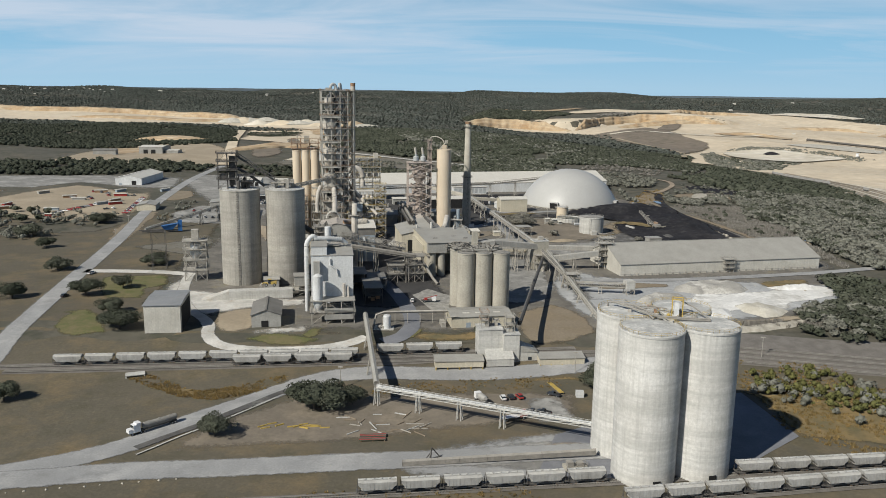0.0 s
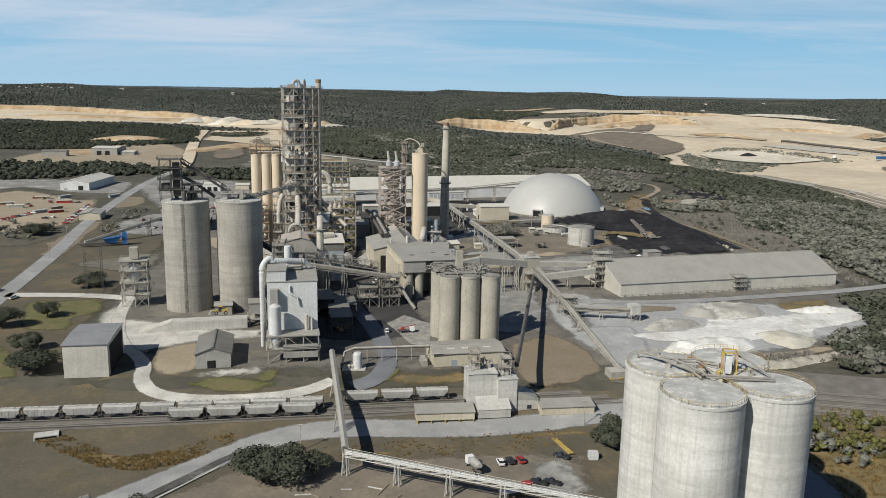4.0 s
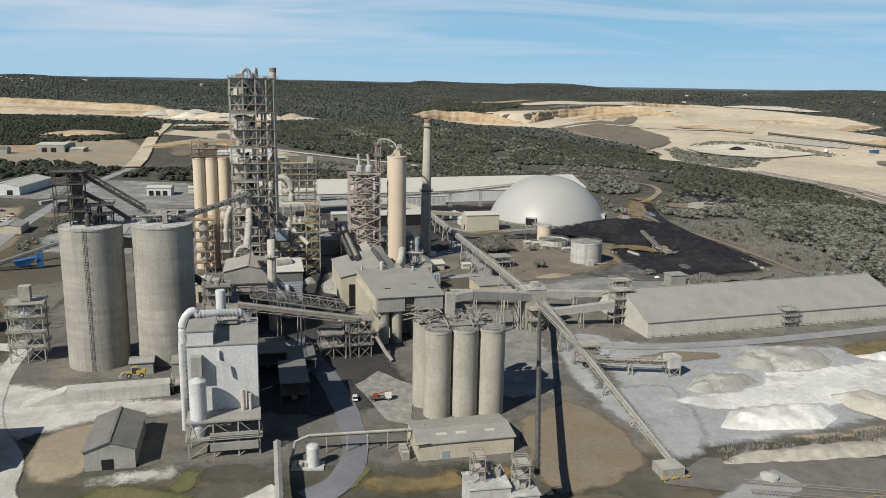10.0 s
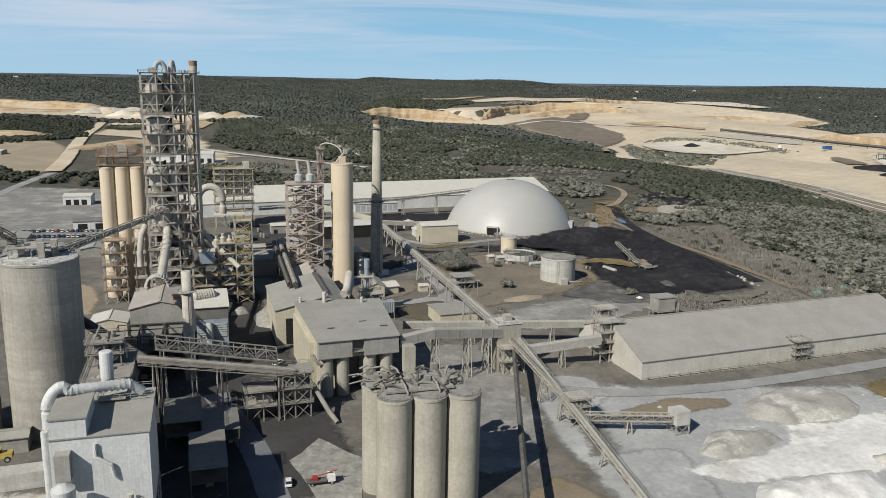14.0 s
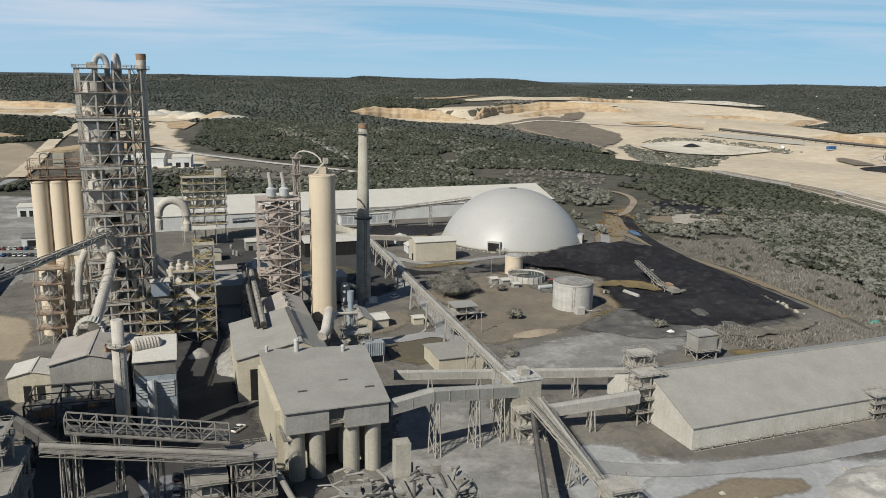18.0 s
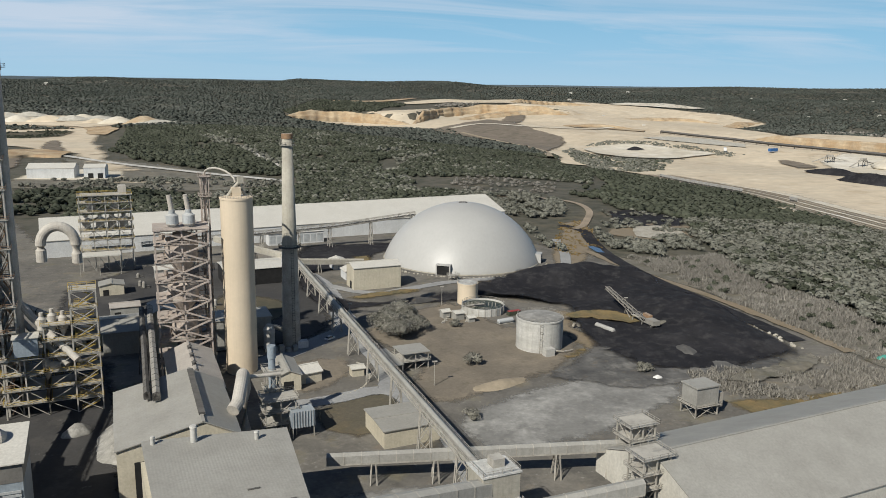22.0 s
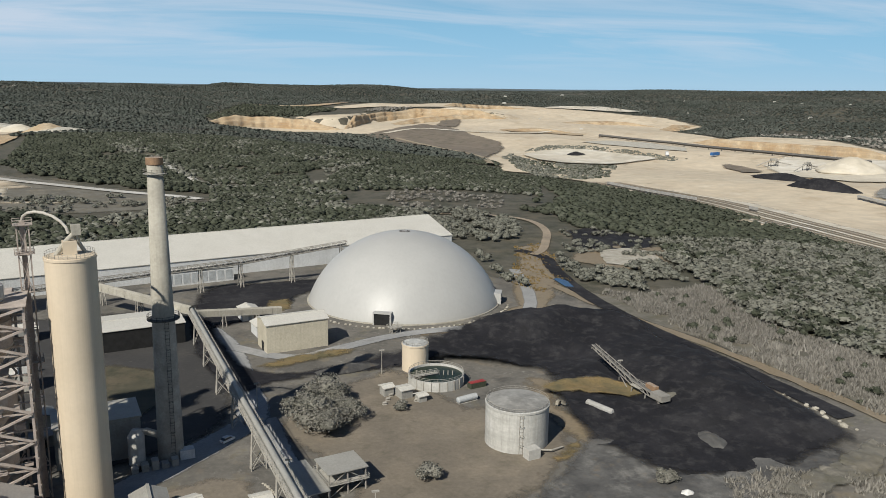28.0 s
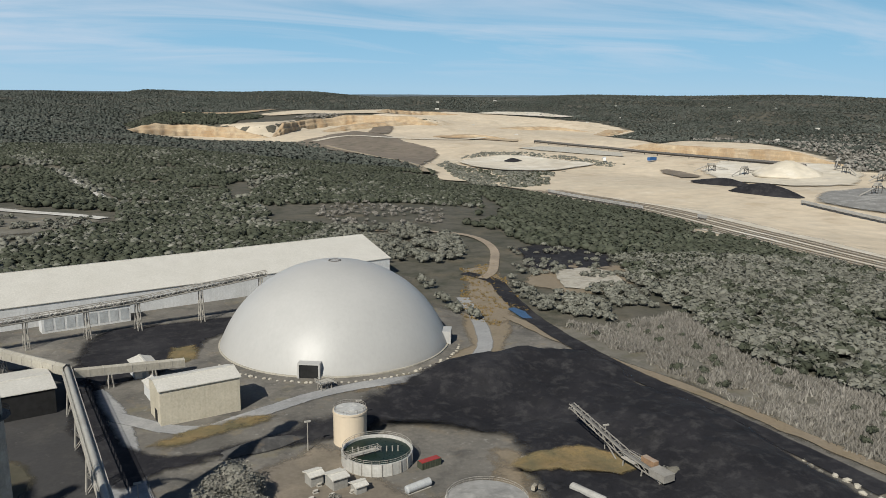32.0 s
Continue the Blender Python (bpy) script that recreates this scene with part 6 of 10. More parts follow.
vessel(LT, 8.6, 7, 29, 5.4, 5, 6, "steelp", "cyclone")
vessel(LT, 8.6, 7, 15, 4.6, 6, 6, "steelp", "cyclone")
for u in (6, 11.4):
    d = vessel(LT, u, 5, 55.5, 2.1, 3.0, 2, "steelb", "top_cyclone")
    part("outlet", tube([(u, 5, 59), (u - 0.3, 5, 62), (u - 0.8, 5, 65.5)], 0.85, 12), "duct", d)
for z in LZ[1:-1]:
    bm = bmesh.new()
    rnd = random.Random(z * 3)
    for _ in range(6):
        a, b, h = rnd.uniform(0.5, 15), rnd.uniform(0.5, 12), rnd.uniform(0.8, 2.2)
        add_box(bm, a, b, z + 0.37, a + rnd.uniform(0.8, 2.2), b + rnd.uniform(0.8, 2), z + h)
    tagged(part("machinery", bm, "steelp", LT), kind="stuff")

# tan silo top works and riser
part("top_filter", box(-1.5, -1.5, 64.4, 1.5, 1.5, 67.5), "tan", TS)
part("top_chute", tube([(-3, 0, 64.3), (-1, 0, 67), (1.5, 0, 69.5)], 0.6, 10), "concy", TS)
part("top_chute", tube([(3.4, 1, 64.3), (2, 0.5, 67), (1.6, 0, 70.2)], 0.45, 10), "concy", TS)
part("head_box", box(0.6, -0.9, 68.8, 2.6, 0.9, 71.2), "concy", TS)
ELV = thing("bucket_elevator", -12.4, 624.5, 0, 12, "slim bucket elevator frame beside the tall silo", "elevator")
frame_tower(ELV, [0, 2.6], [0, 2.6], [0, 9, 18, 27, 36, 45, 54, 63, 70], "steelp", "steelp", 0.28, "frl", floors=[36, 63, 70], rail_mat="steelp", brace="x")
part("casing", box(0.7, 0.7, 0, 1.9, 1.9, 71), "steelp", ELV)
part("feed_pipe", tube([(1.3, 1.3, 71)] + arc((1.3, 1.3, 71), (10.5, -8.5, 69), 3.4, 8), 0.35, 8), "duct", ELV)

# ---- buildings below the towers ----
KB = pitched("kiln_house", -78, 503, 13, 8, 21, 24, 9.6, 12.2, "dusty clad kiln house on a steel stand", "clad", "roofp", "y")
for u in (1, 7, 14, 21):
    for v in (0.6, 11, 21):
        bar("leg", (u, v, -13), (u, v, 0), 0.6, "steeld", KB)
bm = bmesh.new()
for i in range(14):
    a = math.pi * i / 13
    add_beam(bm, (8.0 + 4.2 * math.cos(a), 21.5, 12 + 4.2 * math.sin(a)), (8.0 + 4.2 * math.cos(a), 27, 12 + 4.2 * math.sin(a)), 0.9, 0.3)
tagged(part("arched_hood", bm, "roofw", KB), kind="stuff")
part("lower_wall", box(2, 6, -13.2, 20, 21.5, -0.4), "clad", KB)
part("mezzanine", box(-2, -3, -4.5, 23, 1, -4.1), "steeld", KB)
part("mezzanine", box(-2, -3, -9, 23, 1, -8.6), "steeld", KB)
WX = thing("cooler_house", -55, 505.5, 0, 10, "dark blue-grey clad cooler house with pale roof", "building")
part("body", box(0, 0, 0, 11.5, 16, 17.5), "cladb", WX)
part("upper_wall", box(-0.1, -0.1, 17.5, 11.6, 16, 22), "roofd", WX)
bm = bmesh.new()
add_rings(bm, [[(-0.6, -0.8, 22), (12.1, -0.8, 22), (12.1, 16.6, 24.4), (-0.6, 16.6, 24.4)], [(-0.6, -0.8, 22.3), (12.1, -0.8, 22.3), (12.1, 16.6, 24.7), (-0.6, 16.6, 24.7)]])
part("roof", bm, "roofw", WX)
part("side_duct", tube([(4.5, -0.8, 16), (4.6, -2.2, 13), (4.6, -2.4, 1)], 1.3, 12), "steelb", WX)
for i in range(6):
    part("louvre", box(0.6, -0.3, 10.5 + i * 0.9, 11, -0.12, 11.1 + i * 0.9), "steelb", WX)
WS = thing("exhaust_stack", -54.8, 489.5, 0, 0, "pale dusty exhaust stack with a collar platform", "stack")
part("shaft", lathe(0, 0, [(1.9, -0.3), (1.9, 33), (1.65, 33.2), (1.65, 40.2), (1.3, 40.2)], 24), "duct", WS, smooth_shade=True)
part("collar", lathe(0, 0, [(1.9, 32.6), (3.1, 32.8), (3.1, 33), (1.9, 33.1)], 20), "steel", WS)
part("guard_rail", rail([(p[0], p[1], 33) for p in circle(0, 0, 0, 3.0, 12)] + [(3.0, 0, 33)], gap=1.5), "steel", WS)
part("ladder", ladder((1.0, -1.9), 0, 33), "steel", WS)
CY = thing("ribbed_cooler", -61.5, 511, 0, 28, "ribbed pale cooler hood and pipe", "cooler")
part("hood", tube([(4.5, 0, 24.2), (5.2, 0, 24.2), (12.5, 0, 24.0), (13.2, 0, 23.6)], [1.6, 2.3, 2.3, 1.6], 16), "duct", CY)
part("pipe", tube([(-3, 0, 25), (0.5, 0, 24.6), (4.6, 0, 24.2)], 1.4, 14), "rust", CY, "rust-stained pale pipe")
for i in range(8):
    part("rib", tube([(5.6 + 0.95 * i, 0, 24.15), (5.8 + 0.95 * i, 0, 24.15)], 2.5, 16), "duct", CY)
for u in (1, 5, 10):
    bar("leg", (u + 2.5, 0, 0), (u + 2.5, 0, 22.2), 0.5, "steel", CY)

# raw mill house (two gables in line) behind the mill building
RM = pitched("raw_mill_house", -27.5, 525, 0, 10, 30, 40, 14.5, 19.4, "cream-grey clad raw mill house with a lopsided pitched roof", "cladc", "roofg", "y", doors=(("f", 4, 9, 11), ("f", 18, 5, 6)), at=0.7)
part("roof_vent", box(20.3, 4, 19.3, 21.9, 38, 20.3), "steeld", RM, "dark ridge ventilator")
RN = pitched("raw_mill_annex", -18.5, 565, 0, 10, 15, 37, 13, 16.5, "pinkish dusty annex roof with small vents", "cladc", "roofp", "y")
for i in range(4):
    part("vent", lathe(7.5, 5 + 8 * i, [(0.6, 16.3), (0.6, 17.6), (0.9, 17.7), (0.1, 18.3)], 10), "steeld", RN)
part("side_duct", tube([(35.2, 27, 2), (35.2, 27, 16), (35.0, 26, 20.5), (34.4, 23.5, 22), (33.2, 19, 20.6), (31.4, 13, 18), (29.6, 10.5, 16.8)], 1.8, 18), "duct", RM, "fat curved pale duct")
part("drop_duct", tube([(36.5, 26, 20), (41, 27, 19.5), (46, 28, 19)], 0.6, 12), "duct", RM)

# mill building: trapezoid in plan, two front bays over round bins, a lower side wall
M_ = MILL
bm = bmesh.new()
add_prism(bm, [(0.3, 3.6), (27.6, 3.6), (31.8, 43), (-0.3, 48)], 13.0, 20.3)
part("upper_body", bm, "cladc", M_)
bm = bmesh.new()
add_rings(bm, [[(-0.4, -0.6, 20.3), (28.3, -0.6, 20.3), (32.6, 43.6, 21.2), (-0.8, 48.6, 21.2)], [(-0.4, -0.6, 20.6), (28.3, -0.6, 20.6), (32.6, 43.6, 21.5), (-0.8, 48.6, 21.5)]])
part("roof", bm, "roofg", M_)
for a, b in ((0.2, 11.6), (15.8, 28.0)):
    part("front_bay", box(a, 0, 14.4, b, 3.7, 20.2), "clad", M_)
    part("bay_sill", box(a - 0.1, -0.12, 14.2, b + 0.1, 3.7, 14.5), "steelm", M_)
part("recess_wall", box(11.6, 2.4, 14.4, 15.8, 3.5, 20.2), "roofd", M_)
part("recess_platform", box(11.6, 0.2, 15.6, 15.8, 2.4, 15.8), "steelm", M_)
part("recess_rail", rail([(11.6, 0.3, 15.8), (15.8, 0.3, 15.8)], gap=1.0), "steelm", M_)
part("side_wall", box(-1.2, 10, -0.3, 2, 47, 17), "cladc", M_)
part("side_door", box(-1.35, 16, 0, -1.15, 21, 6), "dark", M_)
for u in (3.3, 8.8, 18.2, 24.2):
    part("bin", lathe(u, 3.0, [(2.25, -0.3), (2.25, 14.4)], 24), "concy", M_, "dusty round concrete bin")
    part("bin", lathe(u, 9.3, [(2.25, -0.3), (2.25, 13.2)], 24), "concy", M_)
part("basement", box(2, 14, -0.3, 29, 42, 13.1), "clad", M_)
for u, v, r, h in ((24.5, 40, 0.55, 1.6), (10.6, 44, 0.8, 3.6), (1.6, 46, 0.5, 1.6)):
    part("roof_vent", lathe(u, v, [(r, 20.8), (r, 21.4 + h), (r * 1.15, 21.5 + h), (r * 0.9, 21.9 + h)], 16), "concl", M_)
for u, v in ((5.5, 12), (18, 17), (24, 10)):
    part("roof_hatch", box(u, v, 20.5, u + 2.6, v + 0.4, 21.2), "steeld", M_)
part("wall_ledge", box(-0.2, 1.2, 11.8, 2.2, 9.8, 12.2), "steelm", M_)
part("corner_stair", rail([(-0.6, 0.4, 12.2), (-0.6, 9.6, 12.2)]), "steelm", M_)

# cyclone group and blue bag filter by the tall silo
BF = thing("bag_filter", 8.4, 556.8, 0, 12, "small steel frame with blue bag filter and white fan stack", "filter")
frame_tower(BF, [0, 4.5, 9], [0, 6], [0, 4, 8, 11.5], "steel", "steel", 0.3, "fr", rail_mat="steel", brace="one", rng=7)
part("filter_casing", box(7, -3, 3.5, 14, 2, 8.5), "cladb", BF, "blue ribbed filter casing")
for i in range(8):
    part("casing_rib", box(7.3 + i * 0.85, -3.25, 3.4, 7.5 + i * 0.85, -2.95, 8.6), "steelb", BF)
for u in (7.3, 13.7):
    bar("leg", (u, -2.8, 0), (u, -2.8, 3.5), 0.25, "steel", BF)
    bar("leg", (u, 1.8, 0), (u, 1.8, 3.5), 0.25, "steel", BF)
part("fan_chimney", lathe(4, 9, [(1.1, 0), (1.1, 22), (1.3, 22.1), (1.3, 26)], 18), "cladb", BF, "pale blue-white fan stack")
frame_tower(BF, [2, 6], [7, 11], [0, 6, 12, 18], "steel", "steel", 0.28, "fr", rail_mat="steel", brace="x")
pitched("fan_house", 12.2, 593, 0, 8, 8, 17, 5.5, 7.4, "small pale gabled fan house", "cladc", "roofg", "y", doors=(("f", 2, 3.4, 3.6),))
pitched("pump_hut", 20, 598.5, 0, 20, 8, 9, 3.8, 5.4, "small pale ribbed hut", "cladc", "roofw", "x", doors=(("f", 2, 1.5, 2.2),))
pitched("gate_hut", 38.5, 603, 0, 10, 4.5, 4, 3, 3.6, "small tan-walled hut beside the lane", "cladc", "roofw", "x")

# annexes round the chimney and tall silo
AX = thing("fan_annex", 3, 640, 0, 10, "low dusty annex with ducts beside the chimney", "building")
part("body", box(-14, 2, 0, 8, 16, 12), "clad", AX)
part("roof", box(-14.4, 1.6, 12, 8.4, 16.4, 12.4), "roofg", AX)
part("drum", lathe(6, -4, [(2.2, 1), (2.2, 9), (1.0, 11)], 18), "concl", AX)
part("duct", tube([(6, -4, 10), (9, -2, 9), (14, -1, 6)], 1.0, 12), "steel", AX)
part("white_box", box(17, -6, 0, 21, -3, 3), "cladw", AX)
for i in range(5):
    part("equipment", box(4 + 2.6 * i, -9, 0, 5.8 + 2.6 * i, -6.4, 1.6 + 0.7 * (i % 3)), "steel", AX)
# walls are closed black sheets, painted as the shade under the canopy
pitched("canopy_shed", -12, 738, 0, 12, 34, 22, 8.5, 9.6, "open canopy shed with pale roof, black sheets as inner shade", "dark", "roofw", "x")
pitched("west_annex", -52, 640, 0, 12, 16, 24, 9, 11, "dusty lean building between the towers", "clad", "roofg", "x")
pitched("burner_house", -34, 640, 0, 12, 9, 16, 16, 18, "pinkish dusty tall house", "cladc", "roofg", "y")

mound("dust_mound", [(-41, 566), (-38, 550), (-30, 546), (-27, 556), (-29, 584), (-35, 588)], 5.0, "greydust", "pale dust heap banked against the mill wall", 21, 0.0)
pile(-47, 571, 5.2, 3.6, 3.2, "greydust", "rubble_mound", "pale rubble and scrap heap beside the tower", rz=30, seed=51, ground_z=0.2)
rnd = random.Random(515)
for k, (cx, cy, cw, cd, ch, cm, cr) in enumerate(((-62, 652, 9, 7, 4.5, "cladc", "roofp"), (-40, 662, 7, 6, 5.5, "clad", "roofw"), (-24, 668, 8, 7, 4.2, "cladc", "roofg"), (-58, 690, 12, 8, 5, "clad", "roofp"), (-36, 700, 9, 9, 6.5, "cladl", "roofw"), (-20, 655, 6, 5, 3.6, "clad", "roofp"), (-70, 730, 11, 9, 5, "cladc", "roofg"), (-48, 758, 13, 9, 5.5, "clad", "roofw"))):
    pitched("yard_shed", cx, cy, 0, 12, cw, cd, ch, ch + 1.1, "low dusty sheet-metal shed among the works", cm, cr, "x" if k % 2 else "y", doors=(("f", 1.5, 2.6, 3),), group="yard sheds")
for k in range(14):
    cx, cy = rnd.uniform(-66, -14), rnd.uniform(640, 770)
    sk = thing("equipment_skid", cx, cy, 0.15, 12 + 90 * (k % 2), "dusty pump skid with a small tank", "machinery", "equipment skids")
    part("base_frame", box(-1.6, -1.0, 0, 2.8, 1.0, 0.3), "steeld", sk)
    part("tank", lathe(0, 0, [(0.9, 0.3), (0.9, 2.2 + 0.2 * (k % 4)), (0.4, 2.8 + 0.2 * (k % 4)), (0.05, 2.9 + 0.2 * (k % 4))], 14), ("steelm", "steell", "concy")[k % 3], sk)
    part("motor", tube([(1.2, 0, 0.8), (2.5, 0, 0.8)], 0.42, 10), "steeld", sk)

# ---- filter building ----
part("body", box(0, 4, 11.5, 20, 27, 31.5), "cladw", FB)
bm = bmesh.new()
add_rings(bm, [[(-0.3, 3.7, 31.5), (20.3, 3.7, 31.5), (20.3, 27.3, 31.5), (-0.3, 27.3, 31.5)], [(-0.3, 3.7, 31.8), (20.3, 3.7, 31.8), (20.3, 27.3, 32.6), (-0.3, 27.3, 32.6)]])
part("roof", bm, "roofg", FB)
part("penthouse", box(0.2, 3.9, 31.8, 7.5, 18, 36.0), "cladw", FB)
part("penthouse_roof", box(0, 3.6, 36.0, 7.8, 18.3, 36.3), "roofg", FB)
part("apron_roof", box(-0.5, -4.5, 11.0, 20.5, 4.2, 11.5), "roofg", FB)
frame_tower(FB, [0, 7, 14, 20], [-4, 4], [0, 5.5, 11], "steel", "steel", 0.4, "fr", floors=[5.5], rail_mat="steel", brace="one", rng=2)
frame_tower(FB, [0, 10, 20], [12, 26], [0, 5.5, 11], "steel", "steel", 0.4, "fr", floors=[], brace="one", rng=6)
part("conveyor_casing", box(6, -4.6, 2.2, 19.6, -3.6, 4.6), "clad", FB)
part("conveyor_casing", box(6, -4.6, 6.0, 19.6, -3.8, 7.6), "clad", FB)
part("front_hopper", lathe(3, -1.5, [(1.0, 5), (2.2, 9), (2.4, 12), (2.4, 23), (0.6, 24)], 22), "cladw", FB, "white upright dust hopper")
part("front_elevator", box(1.2, 1.2, 23, 4.2, 3.9, 29), "clad", FB)
part("front_stack", lathe(15.5, 2.4, [(0.7, 11.5), (0.7, 18)], 14), "duct", FB)
part("front_stack", lathe(17.6, 2.6, [(0.5, 11.5), (0.5, 16.5)], 14), "duct", FB)
part("side_riser", tube([(-2.2, 16, 3), (-2.2, 16, 33)] + arc((-2.2, 16, 34), (2, 17, 37.5), 2.4, 8) + [(8, 19, 37), (15, 22, 36), (17.5, 23, 33.5)], 1.15, 18), "cladw", FB, "fat white riser duct bending over the roof")
part("side_riser", tube([(-2.4, 12.5, 2), (-2.4, 12.5, 30)], 0.8, 14), "cladw", FB)
for i in range(9):
    part("duct_band", lathe(-2.2, 16, [(1.17, 5 + 3 * i), (1.3, 5.1 + 3 * i), (1.3, 5.4 + 3 * i), (1.17, 5.5 + 3 * i)], 18), "steel", FB)
for k in range(11):
    f = k / 10
    c = Vector((2.6, 17.2, 37.4)).lerp(Vector((14.6, 21.8, 36.0)), f)
    part("duct_band", tube([c, c + Vector((0.28, 0.11, -0.03))], 1.32, 18), "cladw", FB)
part("fan_silencer", lathe(8.5, 34.9, [(1.5, 0), (1.5, 33), (1.6, 33.3), (1.6, 40), (1.3, 40.2)], 20), "cladw", FB, "white upright silencer")
part("roof_frame", box(8.0, 20, 33, 14, 27, 33.4), "steel", FB)
part("guard_rail", rail([(8, 20, 33.2), (19.8, 20, 33.2), (19.8, 27, 33.2), (8, 27, 33.2), (8, 20, 33.2)]), "steel", FB)
part("wall_pipe", tube([(9, 3.6, 30), (9, 3.4, 27), (12, 3.3, 25), (12.6, 3.4, 22)], 0.45, 8), "cladw", FB)

# ---- west silos: heads and foot buildings ----
HW = thing("silo_headframe", -118, 449, 53.9, 12, "dark sooty steel headframe on the silo", "frame")
frame_tower(HW, [-8, -3, 2], [-4, 2], [0, 5, 10, 15, 19.5], "steeld", "steeld", 0.3, "fr", rail_mat="steeld", brace="one", rng=8)
frame_tower(HW, [3, 7, 11], [-3, 3], [0, 3.5, 7], "steeld", "steeld", 0.3, "fr", rail_mat="steeld", brace="one", rng=18)
part("elevator_head", box(-2, -2, 2, 1.2, 1.5, 18), "steeld", HW)
part("drive_house", box(-7.4, -3, 5, -3.6, 1.6, 8.2), "steeld", HW)
for i, (u, v) in enumerate(((-1, 4), (3, -5), (6, 4), (8, 0), (5, -2))):
    part("filter_stub", lathe(u, v, [(0.9, 0), (0.9, 3 + i % 3), (0.3, 4 + i % 3)], 12), "steeld", HW)
part("drop_chute", tube([(1, 0, 12), (8, 0, 8), (17, 1, 1)], 0.8, 10), "steeld", HW)
HX = thing("silo_headframe", -92, 455, 53.9, 12, "low steel platform with filters on the silo", "frame")
frame_tower(HX, [-6, 0, 6], [-3, 3], [0, 2.6], "steel", "steel", 0.25, "fr", floors=[2.6], rail_mat="steel", brace="one")
for u, v in ((-4, 0), (1, 1), (5, -1), (2, -5)):
    part("filter_box", box(u, v, 0.2, u + 1.8, v + 1.6, 4.6), "steel", HX)
for i in range(5):
    part("wall_bracket", box(1.2, -12.2, -6 - 10 * i, 2.2, -10.9, -4 - 10 * i), "rust", HX)
part("riser_pipe", tube([(1.7, -11.4, -52), (1.7, -11.4, 0)], 0.35, 8), "steeld", HX)
pitched("foot_hut", -99, 434.5, 0, 12, 8, 7, 4.6, 5.6, "small grey clad hut at the silo foot", "clad", "roofg", "x")
LD = thing("truck_hopper", -79, 417, 0, 12, "grey feed hopper house on steel legs", "hopper")
part("cabin", box(0, 0, 6, 7.5, 8, 11), "clad", LD)
part("roof", box(-0.4, -0.4, 11, 7.9, 8.4, 11.3), "roofg", LD)
frame_tower(LD, [0, 7.5], [0, 8], [0, 3, 6], "steel", "steel", 0.35, "fr", floors=[3], rail_mat="steel", brace="one")
part("ramp_wall", box(-34, -2, 0, -1, 4, 4.6), "concl", LD, "pale concrete ramp retaining wall")
bm = bmesh.new()
add_rings(bm, [[(-48, -2, 0.2), (-34, -2, 4.7), (-34, 4, 4.7), (-48, 4, 0.2)], [(-48, -2, -0.4), (-34, -2, -0.4), (-34, 4, -0.4), (-48, 4, -0.4)]])
part("ramp", bm, "track", LD)
# additive tower left of the silos
AT = thing("additive_tower", -147, 447, 0, 12, "open steel tower round a white additive silo", "tower")
frame_tower(AT, [0, 6, 12], [0, 9], [0, 6, 12, 18, 23], "steel", "steel", 0.4, "frl", rail_mat="steel", brace="x")
vessel(AT, 6, 4, 15, 3.0, 6.5, 4, "cladw", "additive_silo")
part("filter_house", box(4, 2, 24, 8, 6, 29.5), "steel", AT)
frame_tower(AT, [-22, -14], [30, 36], [0, 8, 16, 24], "steeld", "steeld", 0.2, "frl", floors=[], brace="x")

# low dark sheds and pipework in the lane beside the filter building
for i, (x, y, w, d, h) in enumerate(((-40, 404, 9, 22, 8.5), (-41, 430, 10, 16, 7), (-66, 405, 6, 14, 6.5), (-52, 432, 10, 18, 9), (-70, 428, 12, 14, 12))):
    t = thing("lane_shed", x, y, 0, 10, "low dark-roofed open shed crowded with pipework", "shed", "lane sheds")
    part("roof", box(-0.4, -0.4, h, w + 0.4, d + 0.4, h + 0.3), "roofd", t)
    part("back_wall", box(0.2, d - 0.4, 0, w - 0.2, d - 0.1, h), "steeld", t)
    part("mezzanine", box(0, 0, h * 0.5, w, d, h * 0.5 + 0.2), "steeld", t)
    for u in (0, w):
        for v in (0, d / 2, d):
            bar("post", (u, v, 0), (u, v, h), 0.35, "steeld", t)
    rr = random.Random(i)
    for k in range(6):
        u, v = rr.uniform(0.5, w - 2.5), rr.uniform(0.5, d - 3)
        part("machine", box(u, v, 0, u + rr.uniform(1, 2.4), v + rr.uniform(1, 2.6), rr.uniform(1.2, h * 0.45)), rr.choice(("steel", "steeld", "rust")), t)

# dusty separator tower behind the filter building, its steel darkened for the silos' shadow
SP = thing("separator_tower", -66, 409, 0, 9, "dense dusty steel tower crowded with bins and pipes", "tower")
frame_tower(SP, [0, 5, 10.5], [0, 7, 14, 22], [0, 8, 16, 24, 30.5], "steelm", "steelm", 0.42, "frl", floors=[16, 24, 30.5], rail_mat="steelm", brace="one", rng=41)
frame_tower(SP, [0, 4, 8], [12, 20], [30.5, 34, 37], "steelm", "steelm", 0.3, "fr", rail_mat="steelm", brace="one", rng=42)
part("core_wall", box(1, 2, 0, 10, 21, 23.6), "roofd", SP)
for i, (u, v, z, h) in enumerate(((2, 16, 31, 7), (3.8, 16, 31, 6.4), (5.6, 17, 31, 7.4), (2, 4, 24.5, 6), (3.6, 4, 24.5, 6.4), (5.2, 4.4, 24.5, 5.6))):
    part("bin", lathe(u, v, [(0.25, z - 2), (0.95, z), (0.95, z + h), (0.4, z + h + 0.6)], 14), "steelm", SP)
